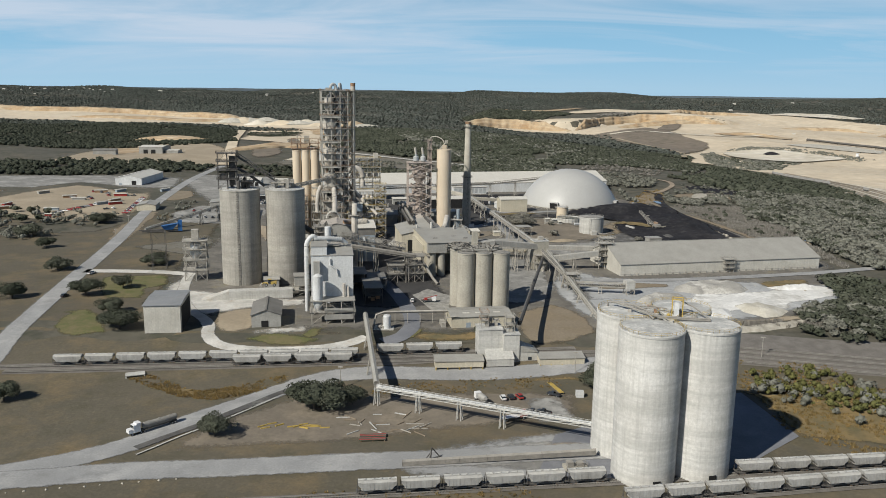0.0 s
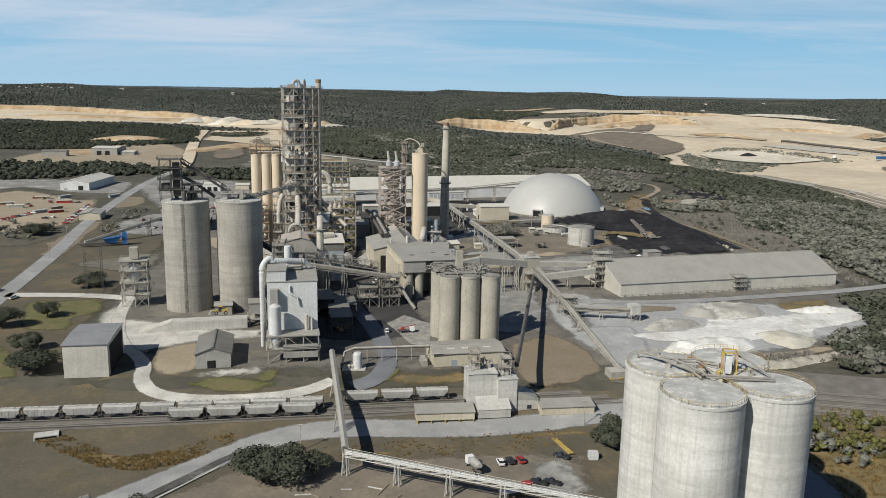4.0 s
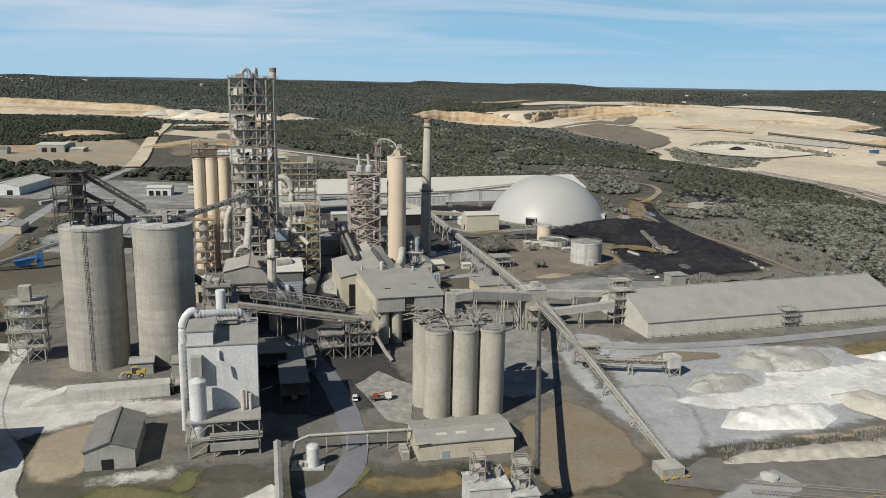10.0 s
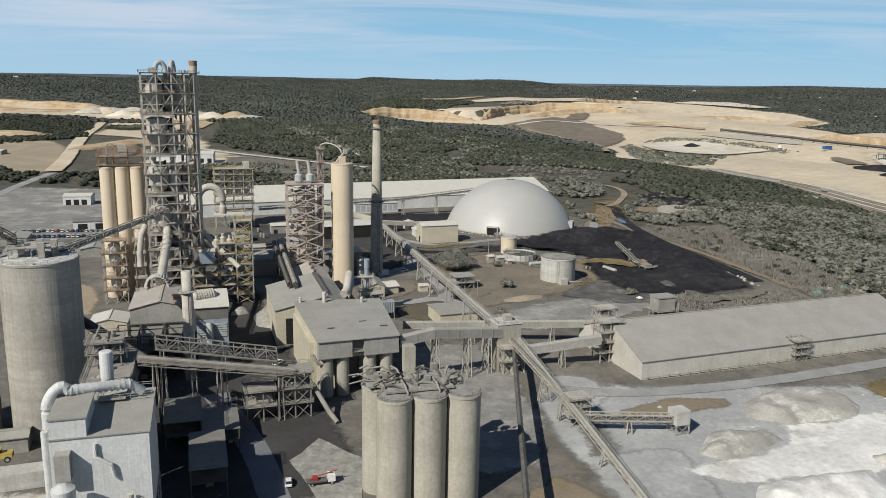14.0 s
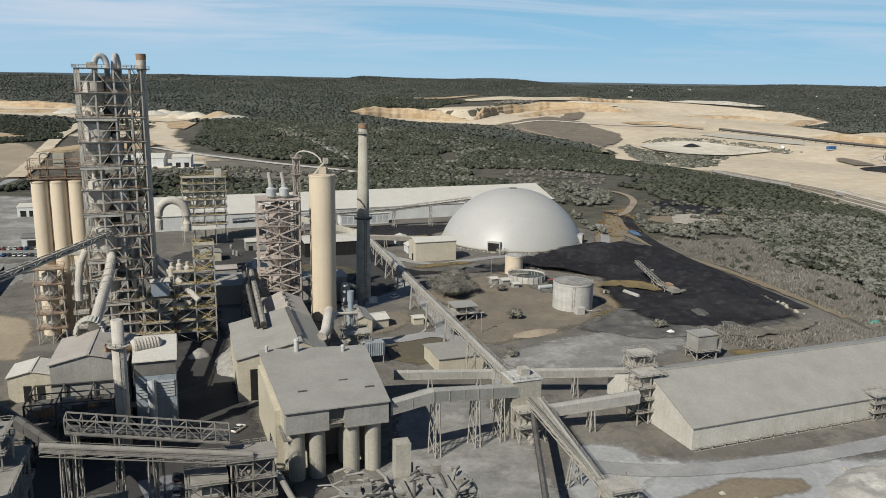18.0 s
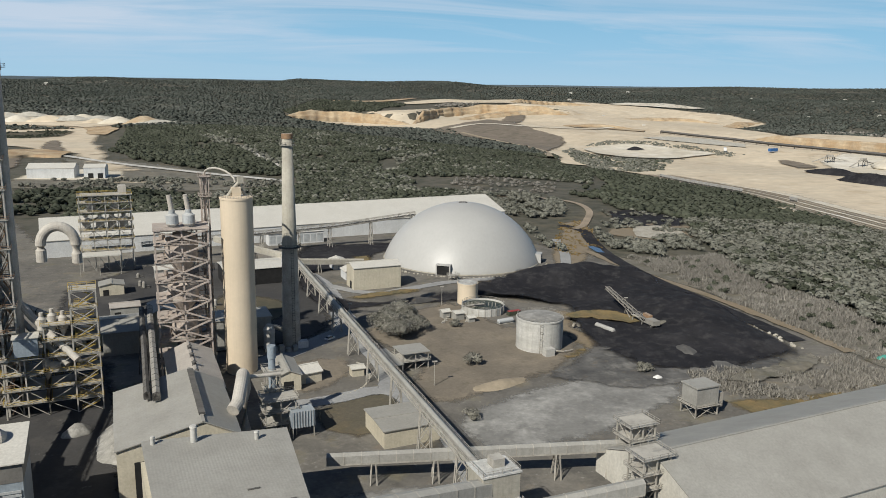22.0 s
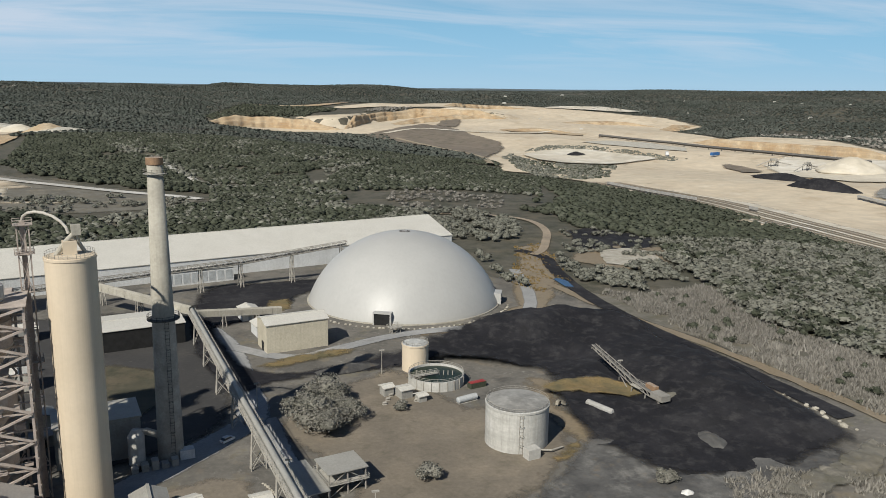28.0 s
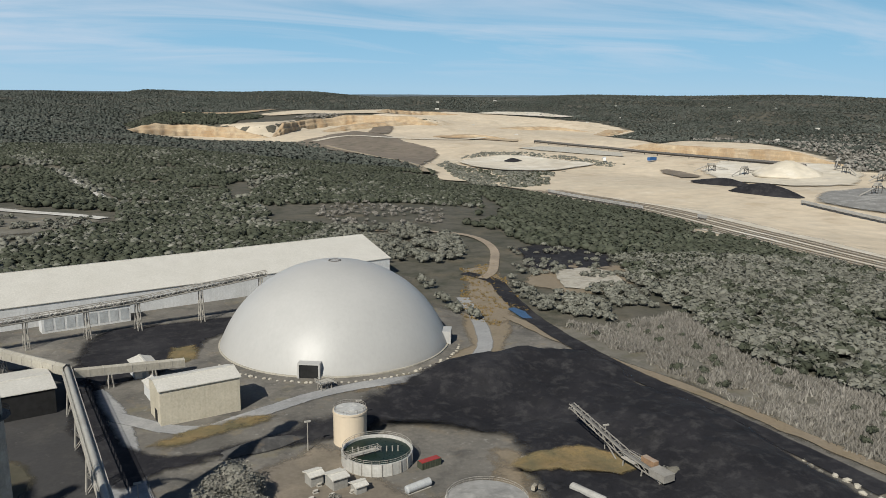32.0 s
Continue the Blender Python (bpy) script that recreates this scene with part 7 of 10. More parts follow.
for i in range(10):
    rr = random.Random(60 + i)
    u, v = rr.uniform(0.5, 10), rr.uniform(0.5, 20)
    z0 = rr.choice((8.5, 16.5, 24.5, 31))
    part("riser_pipe", tube([(u, v, z0), (u, v, z0 + rr.uniform(4, 9)), (u + rr.uniform(-2, 2), v + rr.uniform(-2, 2), z0 + rr.uniform(9, 11))], rr.uniform(0.15, 0.32), 8), rr.choice(("steelm", "steelm", "steeld")), SP)
for i in range(8):
    rr = random.Random(80 + i)
    u, v, z0 = rr.uniform(0.5, 7.5), rr.uniform(0.5, 18), rr.choice((16.4, 24.4, 24.4, 30.9))
    part("machine", box(u, v, z0, u + rr.uniform(1.2, 2.6), v + rr.uniform(1.2, 3), z0 + rr.uniform(1, 2.6)), rr.choice(("steelm", "steelm", "steeld")), SP)
bm = bmesh.new()
for a, b in (((9, 17, 31), (9, 17, 35)), ((9, 17, 35), (6.5, 17, 37.4)), ((6.5, 17, 37.4), (4, 17, 35)), ((9, 17, 35), (9, 21, 33))):
    add_beam(bm, a, b, 0.35)
part("hoist_frame", bm, "steell", SP, "pale gantry frame")
part("return_duct", tube([(9.5, 3, 30.5), (10.5, 3, 26), (11.2, 4, 12), (11.2, 4, 1)], 0.7, 12), "steelm", SP)
pitched("store_house", -101, 531, 0, 8, 14, 13, 8.6, 10.4, "pale dusty gabled store house", "cladc", "roofw", "y", doors=(("f", 4.5, 2.4, 5.5), ("f", 8.5, 2.4, 5.5)))
pitched("store_hut", -113, 520, 0, 8, 9, 8, 5, 6.2, "small pale dusty hut", "cladw", "roofw", "x", doors=(("f", 3, 1.6, 2.2),))
SF = thing("kiln_steelwork", -80, 487, 0, 8, "dark cluttered steelwork under the kiln house", "frame")
frame_tower(SF, [0, 8, 16, 23], [0, 8, 15], [0, 6, 12, 17], "steeld", "steeld", 0.45, "frl", floors=[6, 12], rail_mat="steeld", brace="one", rng=51)
for i in range(12):
    rr = random.Random(90 + i)
    u, v, z0 = rr.uniform(0, 20), rr.uniform(0, 12), rr.choice((0, 6.3, 12.3))
    part("machine", box(u, v, z0, u + rr.uniform(1.5, 4), v + rr.uniform(1.5, 3), z0 + rr.uniform(1.4, 3.6)), rr.choice(("steel", "steeld", "steeld", "rust")), SF)

# sheds and yards west of the kiln
# black walls stand for the shade inside this open shed
LS = pitched("lot_shed", -186, 655, 0, 10, 28, 48, 5.5, 7.5, "broad dusty-roofed open shed, black sheets as inner shade", "dark", "roofg", "y")
pitched("lot_store", -152, 690, 0, 10, 14, 16, 5, 6.5, "dusty grey pitched-roof store building", "clad", "roofg", "y")
pitched("workshop", -182, 775, 0, 10, 26, 14, 6, 7.2, "grey workshop with two roller doors", "cladw", "roofd", "x", doors=(("f", 3, 6, 4.5), ("f", 14, 6, 4.5)))
for i in range(6):
    t = thing("pipe_bundle", -128 + 2.6 * (i % 3), 570 + 6 * (i // 3), 0.2, 20, "bundle of grey pipes on bearers", "pipes", "pipe bundles")
    for j in range(3):
        part("pipe", tube([(0, 0.5 * j, 0.6), (0.4, 0.5 * j + 5, 0.6)], 0.22, 8), "steel", t)
    part("bearer", box(-0.3, -0.2, 0, 0.9, 0.1, 0.4), "wood", t)


# ---- conveyors ----
def conveyor(name, p, q, w, label, style="hood", legs=(), mat="steel", leg_w=3.0, panel=4.5, hood="clad", foot=None):
    """A belt gallery from p to q. hood: rounded cover with walkways; truss: open lattice sides; box: closed gallery. legs: places along it, 0 to 1."""
    p, q = Vector(p), Vector(q)
    L, dz = math.hypot(q.x - p.x, q.y - p.y), q.z - p.z
    t = thing(name, p.x, p.y, p.z, math.degrees(math.atan2(q.y - p.y, q.x - p.x)), label, "conveyor")

    def at(s, v, h):
        return Vector((s, v, dz * s / L + h))

    def extrude(section, name_, m_, par=t, s0=0.0, s1=L):
        bm = bmesh.new()
        add_rings(bm, [[at(s0, v, h) for v, h in section], [at(s1, v, h) for v, h in section]])
        return part(name_, bm, m_, par)

    extrude([(-w / 2, -0.45), (w / 2, -0.45), (w / 2, 0), (-w / 2, 0)], "deck", mat)
    k = max(2, int(L / panel))
    if style == "hood":
        r = w * 0.27
        extrude([(r, 0.0)] + [(r * math.cos(a), 0.55 + r * math.sin(a)) for a in [math.pi * i / 8 for i in range(9)]] + [(-r, 0.0)], "belt_cover", hood)
        for v in (-w / 2 + 0.06, w / 2 - 0.06):
            part("guard_rail", rail([at(0, v, 0), at(L, v, 0)], gap=2.6, w=0.1), mat, t)
        for i in range(k + 1):
            s = L * i / k
            bar("cross_beam", at(s, -w / 2, -0.6), at(s, w / 2, -0.6), 0.25, mat, t)
        for v in (-w / 2, w / 2):
            bar("chord", at(0, v, -1.3), at(L, v, -1.3), 0.22, mat, t)
            for i in range(k):
                a, b = L * i / k, L * (i + 1) / k
                bar("brace", at(a, v, -1.3), at(b, v, -0.4), 0.14, mat, t)
    elif style == "truss":
        h = w * 0.8
        for v in (-w / 2, w / 2):
            for z in (0, h):
                bar("chord", at(0, v, z), at(L, v, z), 0.32, mat, t)
            for i in range(k + 1):
                s = L * i / k
                bar("post", at(s, v, 0), at(s, v, h), 0.2, mat, t)
                if i < k:
                    e = L * (i + 1) / k
                    bar("brace", at(s, v, 0 if i % 2 else h), at(e, v, h if i % 2 else 0), 0.2, mat, t)
        for i in range(k + 1):
            bar("cross_beam", at(L * i / k, -w / 2, h), at(L * i / k, w / 2, h), 0.2, mat, t)
        extrude([(-w * 0.3, 0.3), (w * 0.3, 0.3), (w * 0.3, 0.7), (-w * 0.3, 0.7)], "belt", "belt")
    else:
        h = w * 0.85
        extrude([(-w / 2, 0.0), (w / 2, 0.0), (w / 2, h), (0, h + 0.5), (-w / 2, h)], "gallery_shell", hood)
        for i in range(k + 1):
            s = L * i / k
            extrude([(-w / 2 - 0.1, -0.1), (w / 2 + 0.1, -0.1), (w / 2 + 0.1, h), (0, h + 0.6), (-w / 2 - 0.1, h)], "rib", mat, t, max(0, s - 0.12), min(L, s + 0.12))
    for f in legs:
        s = L * f
        g = (foot if foot is not None else height(p.x + (q.x - p.x) * f, p.y + (q.y - p.y) * f)) - p.z
        top = dz * f - 0.5
        if top - g < 1.5:
            continue
        for v in (-1, 1):
            for e in (-1, 1):
                bar("leg", (s + e * 0.9, v * leg_w / 2 * 1.4, g), (s + e * 0.5, v * w / 2 * 0.9, top), 0.3, mat, t)
        n = max(1, int((top - g) / 4.5))
        for i in range(n):
            z0, z1 = g + (top - g) * i / n, g + (top - g) * (i + 1) / n
            a0 = leg_w / 2 * 1.4 + (w / 2 * 0.9 - leg_w / 2 * 1.4) * i / n
            a1 = leg_w / 2 * 1.4 + (w / 2 * 0.9 - leg_w / 2 * 1.4) * (i + 1) / n
            for e in (-0.8, 0.8):
                bar("leg_brace", (s + e, -a0, z0), (s + e, a1, z1), 0.16, mat, t)
                bar("leg_brace", (s + e, a0, z0), (s + e, -a1, z1), 0.16, mat, t)
    return t


conveyor("long_conveyor", (58.6, 494, 15.6), (24, 760, 9), 3.0, "long hooded belt conveyor on steel trestles", "hood", (0.06, 0.17, 0.28, 0.39, 0.5, 0.61, 0.72, 0.83, 0.93))
conveyor("twin_conveyor", (64.5, 488, 12.5), (79.0, 362, 0.2), 2.0, "inclined hooded stone conveyor", "hood", (0.35, 0.6, 0.8), foot=0)
conveyor("twin_conveyor", (61.3, 488, 12.5), (72.5, 430, 6.5), 1.8, "inclined open belt conveyor", "hood", (0.5,), foot=0, hood="belt")
conveyor("stacker_conveyor", (73, 435.5, 4.2), (102, 431.5, 4.4), 2.4, "short lattice conveyor to the stone hopper", "truss", (0.5,), panel=2.4)
conveyor("loadout_pipe", (62, 486, 9), (33.5, 334, 11.5), 1.4, "slim dark enclosed conveyor down to the loadout", "box", (), mat="steeld", hood="steeld")
conveyor("mill_gallery", (18.5, 476, 16), (31, 480, 17.5), 3.4, "pale covered gallery from the mill", "box", (), hood="clad")
conveyor("mill_gallery", (31, 480, 17.5), (58, 491, 13.5), 3.4, "pale covered gallery to the transfer tower", "box", (0.04, 0.5, 0.8), hood="clad")
conveyor("yard_gallery", (24, 527, 6), (106, 517, 8.0), 2.5, "long low covered gallery to the shed", "box", (0.15, 0.35, 0.55, 0.75, 0.92), hood="clad")
conveyor("shed_gallery", (68, 493, 5.5), (97, 492, 9.5), 3.2, "short covered gallery to the shed", "box", (0.5,), hood="clad")
conveyor("truss_gallery", (-57.8, 452, 25.5), (-22, 458, 18.4), 4.2, "open lattice belt gallery", "truss", (0.05, 0.3, 0.55), panel=3.2, mat="steelm")
conveyor("truss_gallery", (-62, 447, 23.4), (-16, 454, 15.4), 3.0, "hooded belt gallery beside the lattice one", "hood", (0.1, 0.5, 0.9), mat="steelm", hood="steelm")
conveyor("silo_bridge", (-86, 456, 54), (-80, 585, 45), 1.8, "slim lattice bridge from the silo to the tower", "truss", (), mat="steell", panel=8)
conveyor("silo_link", (-116, 449, 72), (-96, 454, 58), 2.6, "short dark link conveyor between the silos", "truss", (), mat="steeld", panel=3)
conveyor("silo_feed", (-84, 466, 30), (-60, 452, 20), 2.2, "steep dark chute conveyor", "box", (), mat="steeld", hood="steeld")
conveyor("blue_feed_conveyor", (-226, 600, 2), (-174, 662.4, 16), 1.8, "pale conveyor rising from the blue hopper", "hood", (0.35, 0.6, 0.8), hood="concl")
conveyor("hall_conveyor", (-60, 800, 10), (50, 832, 12.5), 2.6, "lattice conveyor along the hall", "truss", (0.2, 0.4, 0.6, 0.8, 0.98), panel=4)
conveyor("hall_conveyor", (50, 832, 12.5), (104, 840, 18), 2.6, "lattice conveyor to the dome", "truss", (0.45, 0.95), panel=3.5)
conveyor("roof_conveyor", (24, 760, 8), (-20, 800, 12), 3.0, "pale covered conveyor to the hall", "box", (0.5,), hood="concy")
conveyor("ground_conveyor", (26, 762, 6), (62, 770, 3), 2.6, "low pale covered conveyor", "box", (0.3, 0.7), hood="concy")
conveyor("loadout_gallery", (-36, 364, 5.2), (-24.2, 287, 0.5), 2.0, "covered belt gallery down to the rail yard", "box", (0.33, 0.62), hood="clad")
conveyor("loadout_gallery", (-24.2, 287, 0.5), (51.5, 255, 0.5), 1.15, "lattice belt gallery to the front silos", "hood", (0.0, 0.21, 0.41, 0.61), mat="concl", leg_w=1.2, hood="cladw", foot=-7)
conveyor("burner_conveyor", (-20.6, 548, 18.4), (-33.4, 632, 20), 2.0, "dark inclined coal conveyor", "box", (0.45, 0.75), mat="steeld", hood="steelm")
conveyor("burner_conveyor", (-23.4, 550, 18.2), (-36.2, 632, 19.8), 1.6, "dark inclined coal conveyor", "box", (0.85,), mat="steeld", hood="steeld")
conveyor("cooler_conveyor", (-76, 606, 33), (-46, 596, 22), 2.4, "dark covered inclined gallery", "box", (0.6,), mat="steeld", hood="duct")

conveyor("yard_pipe_gallery", (-12, 237, -6.2), (51, 245.5, -5.4), 1.3, "long low covered belt gallery on the gravel", "box", (0.1, 0.4, 0.7), mat="steelm", hood="steelm", foot=-7)
SKD = thing("belt_drive", 40, 234.5, -6.9, 12, "low concrete drive pit with machinery beside the silo", "machine")
part("plinth", box(0, 0, 0, 7, 4, 1.2), "concy", SKD)
part("drive_box", box(0.6, 0.8, 1.2, 2.6, 2.8, 2.8), "steelm", SKD)
part("drive_box", box(4, 1, 1.2, 6.2, 3, 2.2), "steelm", SKD)
part("guard_rail", rail([(0, 0, 1.2), (7, 0, 1.2), (7, 4, 1.2)], gap=1.6), "steelm", SKD)
DRK = thing("jib_stand", -3, 241.5, -6.9, 30, "small steel jib stand on the gravel", "machine")
for a, b in (((0, 0, 0), (0.3, 0, 4.4)), ((0.3, 0, 4.4), (3.4, 0.4, 0.6)), ((-1.4, -1, 0), (0.3, 0, 3.2)), ((-1.4, 1, 0), (0.3, 0, 3.2)), ((-1.6, 0, 0.4), (4.2, 0.4, 0.4))):
    bar("member", a, b, 0.28, "steeld", DRK)

# ---- transfer towers ----
TT = thing("transfer_tower", 56.4, 489, 0, 12, "square dusty concrete transfer tower", "tower")
part("body", box(0, 0, 0, 9.5, 8, 18), "concy", TT)
part("roof_slab", box(-0.3, -0.3, 18, 9.8, 8.3, 18.4), "topdust", TT)
part("guard_rail", rail([(0, 0, 18.4), (9.5, 0, 18.4), (9.5, 8, 18.4), (0, 8, 18.4), (0, 0, 18.4)]), "steel", TT)
part("roof_box", box(4, 3, 18.4, 7, 6, 20.5), "steel", TT)
part("side_chute", tube([(5, -0.6, 9), (5, -3, 5), (5, -4, 0)], 1.2, 10), "steel", TT)
frame_tower(TT, [0.5, 9], [-5, -0.4], [0, 5, 10], "steel", "steel", 0.35, "frl", rail_mat="steel", brace="x")
for x, y, lab in ((98, 494, "steel transfer frame at the shed end"), (103, 512, "dusty steel transfer frame at the shed end")):
    XT = thing("junction_tower", x, y, 0, 12, lab, "tower")
    frame_tower(XT, [0, 4, 8], [0, 6], [0, 4, 8, 12, 16], "steel", "steel", 0.35, "frl", rail_mat="steel", brace="one", rng=int(x))
    part("chute_box", box(2, 1, 9, 6, 5, 15), "steel", XT)
    part("chute", tube([(4, 3, 9), (5, 3, 5), (6, 3, 1)], 0.9, 10), "steeld", XT)
JT = thing("screen_house", 143, 548, 0, 12, "dusty grey screen house on a stand", "building")
part("body", box(0, 0, 4, 9, 7, 10), "clad", JT)
part("roof", box(-0.4, -0.4, 10, 9.4, 7.4, 10.4), "roofg", JT)
frame_tower(JT, [0, 9], [0, 7], [0, 4], "steel", "steel", 0.35, "frl", rail_mat="steel", floors=[3.4], brace="x")
part("side_hopper", box(9.4, 1, 2, 12, 5, 7), "steel", JT)
HU = thing("stone_hopper", 101.2, 429, 0, 12, "pale concrete drive house on a stand", "hopper")
part("house", box(0, 0, 3.5, 5, 5, 8), "concl", HU)
frame_tower(HU, [0.2, 4.8], [0.2, 4.8], [0, 3.4], "steel", "steel", 0.35, "frl", rail_mat="steel", floors=[], brace="x")
DJ = thing("drive_junction", 70, 438, 0, 12, "dusty steel conveyor junction", "tower")
frame_tower(DJ, [0, 3.5, 7], [0, 6], [0, 3.2, 6.4, 9], "steel", "steel", 0.3, "frl", rail_mat="steel", brace="one", rng=3)
part("drive_box", box(1.5, 1, 6.6, 5.5, 4.5, 9.4), "steel", DJ)
TE = thing("tail_hopper", 73, 352, -1.5, 12, "low steel tail hopper with yellow guards", "hopper")
part("hopper", box(0, 0, 1.0, 7, 6, 4), "steel", TE)
for u in (0, 3.5, 7):
    part("guard_post", box(u - 0.2, -1.2, 0, u + 0.2, -0.8, 2.2), "yellow", TE)
    part("guard_bar", box(u - 1, -1.25, 1.6, u + 1, -0.75, 2.0), "yellow", TE)
MS = thing("mill_stand", -21, 452, 0, 11, "dusty steel stand with chutes in front of the mill", "tower")
frame_tower(MS, [0, 5, 10], [0, 8], [0, 5, 10, 15], "steelm", "steelm", 0.42, "frl", rail_mat="steelm", brace="x")
frame_tower(MS, [-10, -5, 0], [0, 8], [0, 5, 10], "steelm", "steelm", 0.38, "fr", rail_mat="steelm", brace="one", rng=21)
part("hopper", lathe(5, 4, [(0.8, 5.5), (3.0, 9), (3.0, 12)], 18), "steelm", MS)
part("chute", tube([(11, 3, 10), (15, -4, 3), (17, -8, 0.6)], 0.8, 10), "steelm", MS)
part("drum", tube([(-7, 3, 6.6), (-2, 3, 6.6)], 1.6, 14), "duct", MS)

# pipe bridge by the small tank
PB = thing("pipe_bridge", -29.4, 369.2, 0, 5, "pipe bridge on round posts", "pipe bridge")
part("pipe", tube([(-3, -2, 0.5), (-2, -1, 4.8), (2, 0, 6), (35, 1, 6), (36.5, 4, 6)], 0.45, 10), "steel", PB)
part("pipe", tube([(0, 0.8, 5.2), (35, 1.8, 5.2)], 0.3, 8), "steel", PB)
for u in (1, 7, 13, 19, 25, 31):
    bar("post", (u, 0.4, 0), (u, 0.4, 6), 0.3, "steel", PB)
    bar("cross_arm", (u, -0.6, 4.9), (u, 1.6, 4.9), 0.25, "steel", PB)
SK = thing("small_tank", -25.7, 362, 0, 0, "small white upright tank with pump skids", "tank")
part("shell", lathe(0, 0, [(1.8, 0), (1.8, 6.0), (1.5, 6.6), (0.2, 6.9)], 24), "cladw", SK, smooth_shade=False)
part("plinth", box(-6, -2.6, -0.3, 3.2, 2.6, 0.4), "concl", SK)
for i in range(3):
    part("pump", box(-5.4 + 1.5 * i, -1.4, 0.4, -4.4 + 1.5 * i, 0.6, 1.6), "steel", SK)


# ---- railway ----
def car_mesh_parts(t):
    L, W = 11.4, 1.55
    body = bmesh.new()
    sec = lambda x, top, bot, w: [(x, -w, top), (x, -w * 1.02, (top + bot) / 2 + 0.6), (x, -w, bot), (x, w, bot), (x, w * 1.02, (top + bot) / 2 + 0.6), (x, w, top), (x, w * 0.55, top + 0.42), (x, -w * 0.55, top + 0.42)]
    add_rings(body, [sec(-L / 2, 4.0, 3.3, W), sec(-L / 2 + 1.6, 4.0, 1.7, W), sec(L / 2 - 1.6, 4.0, 1.7, W), sec(L / 2, 4.0, 3.3, W)])
    part("body", body, "hopper", t)
    rib = bmesh.new()
    for i in range(9):
        x = -4.4 + 1.1 * i
        for s in (-1, 1):
            add_box(rib, x - 0.06, s * 1.6 - 0.05, 1.75, x + 0.06, s * 1.6 + 0.05, 4.0)
    part("rib_panel", rib, "hopper", t)
    part("running_board", box(-L / 2, -0.4, 4.5, L / 2, 0.4, 4.58), "topdust", t)
    for x in (-3.6, -1.2, 1.2, 3.6):
        part("hatch", lathe(x, 0, [(0.42, 4.42), (0.42, 4.72), (0.1, 4.8)], 12), "hopper", t)
    for x in (-2.6, 2.6):
        h = bmesh.new()
        add_rings(h, [[(x - 0.5, -0.4, 0.45), (x + 0.5, -0.4, 0.45), (x + 0.5, 0.4, 0.45), (x - 0.5, 0.4, 0.45)], [(x - 2.2, -1.4, 1.75), (x + 2.2, -1.4, 1.75), (x + 2.2, 1.4, 1.75), (x - 2.2, 1.4, 1.75)]])
        part("hopper_outlet", h, "hopper", t)
    part("sill", box(-L / 2 - 0.5, -0.25, 0.9, L / 2 + 0.5, 0.25, 1.3), "steeld", t)
    for s in (-1, 1):
        e = bmesh.new()
        x = s * (L / 2)
        add_box(e, min(x, x + s * 0.6), -1.5, 1.0, max(x, x + s * 0.6), 1.5, 1.15)
        for y in (-1.4, -0.9, 0.9, 1.4):
            add_beam(e, (x + s * 0.3, y, 1.1), (x + s * 0.05, y, 3.9), 0.09)
        part("end_platform", e, "steeld", t)
        b = part("bogie", box(s * 4.2 - 1.3, -1.0, 0.35, s * 4.2 + 1.3, 1.0, 0.85), "steeld", t)
        for wx in (-0.85, 0.85):
            for y in (-0.78, 0.78):
                w = bmesh.new()
                add_tube(w, [(s * 4.2 + wx, y - 0.07, 0.44), (s * 4.2 + wx, y + 0.07, 0.44)], 0.44, 12)
                part("wheel", w, "rust", b)
    c = bmesh.new()
    add_beam(c, (-L / 2 - 0.75, 0, 0.95), (L / 2 + 0.75, 0, 0.95), 0.25)
    part("coupler", c, "steeld", t)


HC = thing("hopper_wagon", -155, 318.6, 0, 4.5, "dusty grey covered hopper wagon coupled in a train", "rail wagon", "hopper wagons")
car_mesh_parts(HC)
PITCH = 12.75


def track(name, x, y, ang, length, lift=0.0):
    """Two rails on sleepers over a ballast strip."""
    c, s = math.cos(radians(ang)), math.sin(radians(ang))
    line = [(x + c * length * i / 12, y + s * length * i / 12) for i in range(13)]
    strip(name, line, 4.2, "ballast", 0.26, "brown ballasted railway track", "railway")
    zs = [height(px, py) for px, py in line]
    t = thing("rail_pair", x, y, 0, ang, "pair of worn steel rails on sleepers", "rails", "", "structure")
    for v in (-0.75, 0.75):
        bm = bmesh.new()
        add_rings(bm, [[(length * i / 12, v - 0.07, z + 0.45), (length * i / 12, v + 0.07, z + 0.45), (length * i / 12, v + 0.07, z + 0.68), (length * i / 12, v - 0.07, z + 0.68)] for i, z in enumerate(zs)])
        part("rail", bm, "steelm", t)
    bm = bmesh.new()
    n = int(length / 0.9)
    for i in range(n):
        u = i * 0.9
        z = height(x + c * u, y + s * u)
        add_box(bm, u, -1.3, z + 0.28, u + 0.25, 1.3, z + 0.46)
    tagged(part("sleepers", bm, "ballast", t), kind="stuff")


def train(x, y, ang, n, first=False, rail_top=0.68):
    c, s = math.cos(radians(ang)), math.sin(radians(ang))
    for i in range(n):
        px, py = x + c * PITCH * (i + 0.5), y + s * PITCH * (i + 0.5)
        m = pose(px, py, height(px, py) + rail_top, 0, 0, ang)
        if first and i == 0:
            HC.matrix_basis = m
        else:
            copy_thing(HC, m)


track("track_works", -260, 311.5, 4.6, 330)
track("track_works_front", -180, 313.4, 4.9, 260)
track("track_works_back", -90, 326.5, 5.6, 150)
track("track_front", -150, 200.5, 7.9, 340)
track("track_front_south", -20, 202.5, 9.9, 260)
for i, off in enumerate((0, 5, 10, 15)):
    track("track_east", 96, 350 - off * 0.9, -9, 210)
train(-162.2, 319.4, 4.6, 10, True)
train(-88.0, 321.3, 4.9, 4)
train(-28.6, 332.6, 5.6, 3)
train(-24.6, 217.9, 7.9, 6)
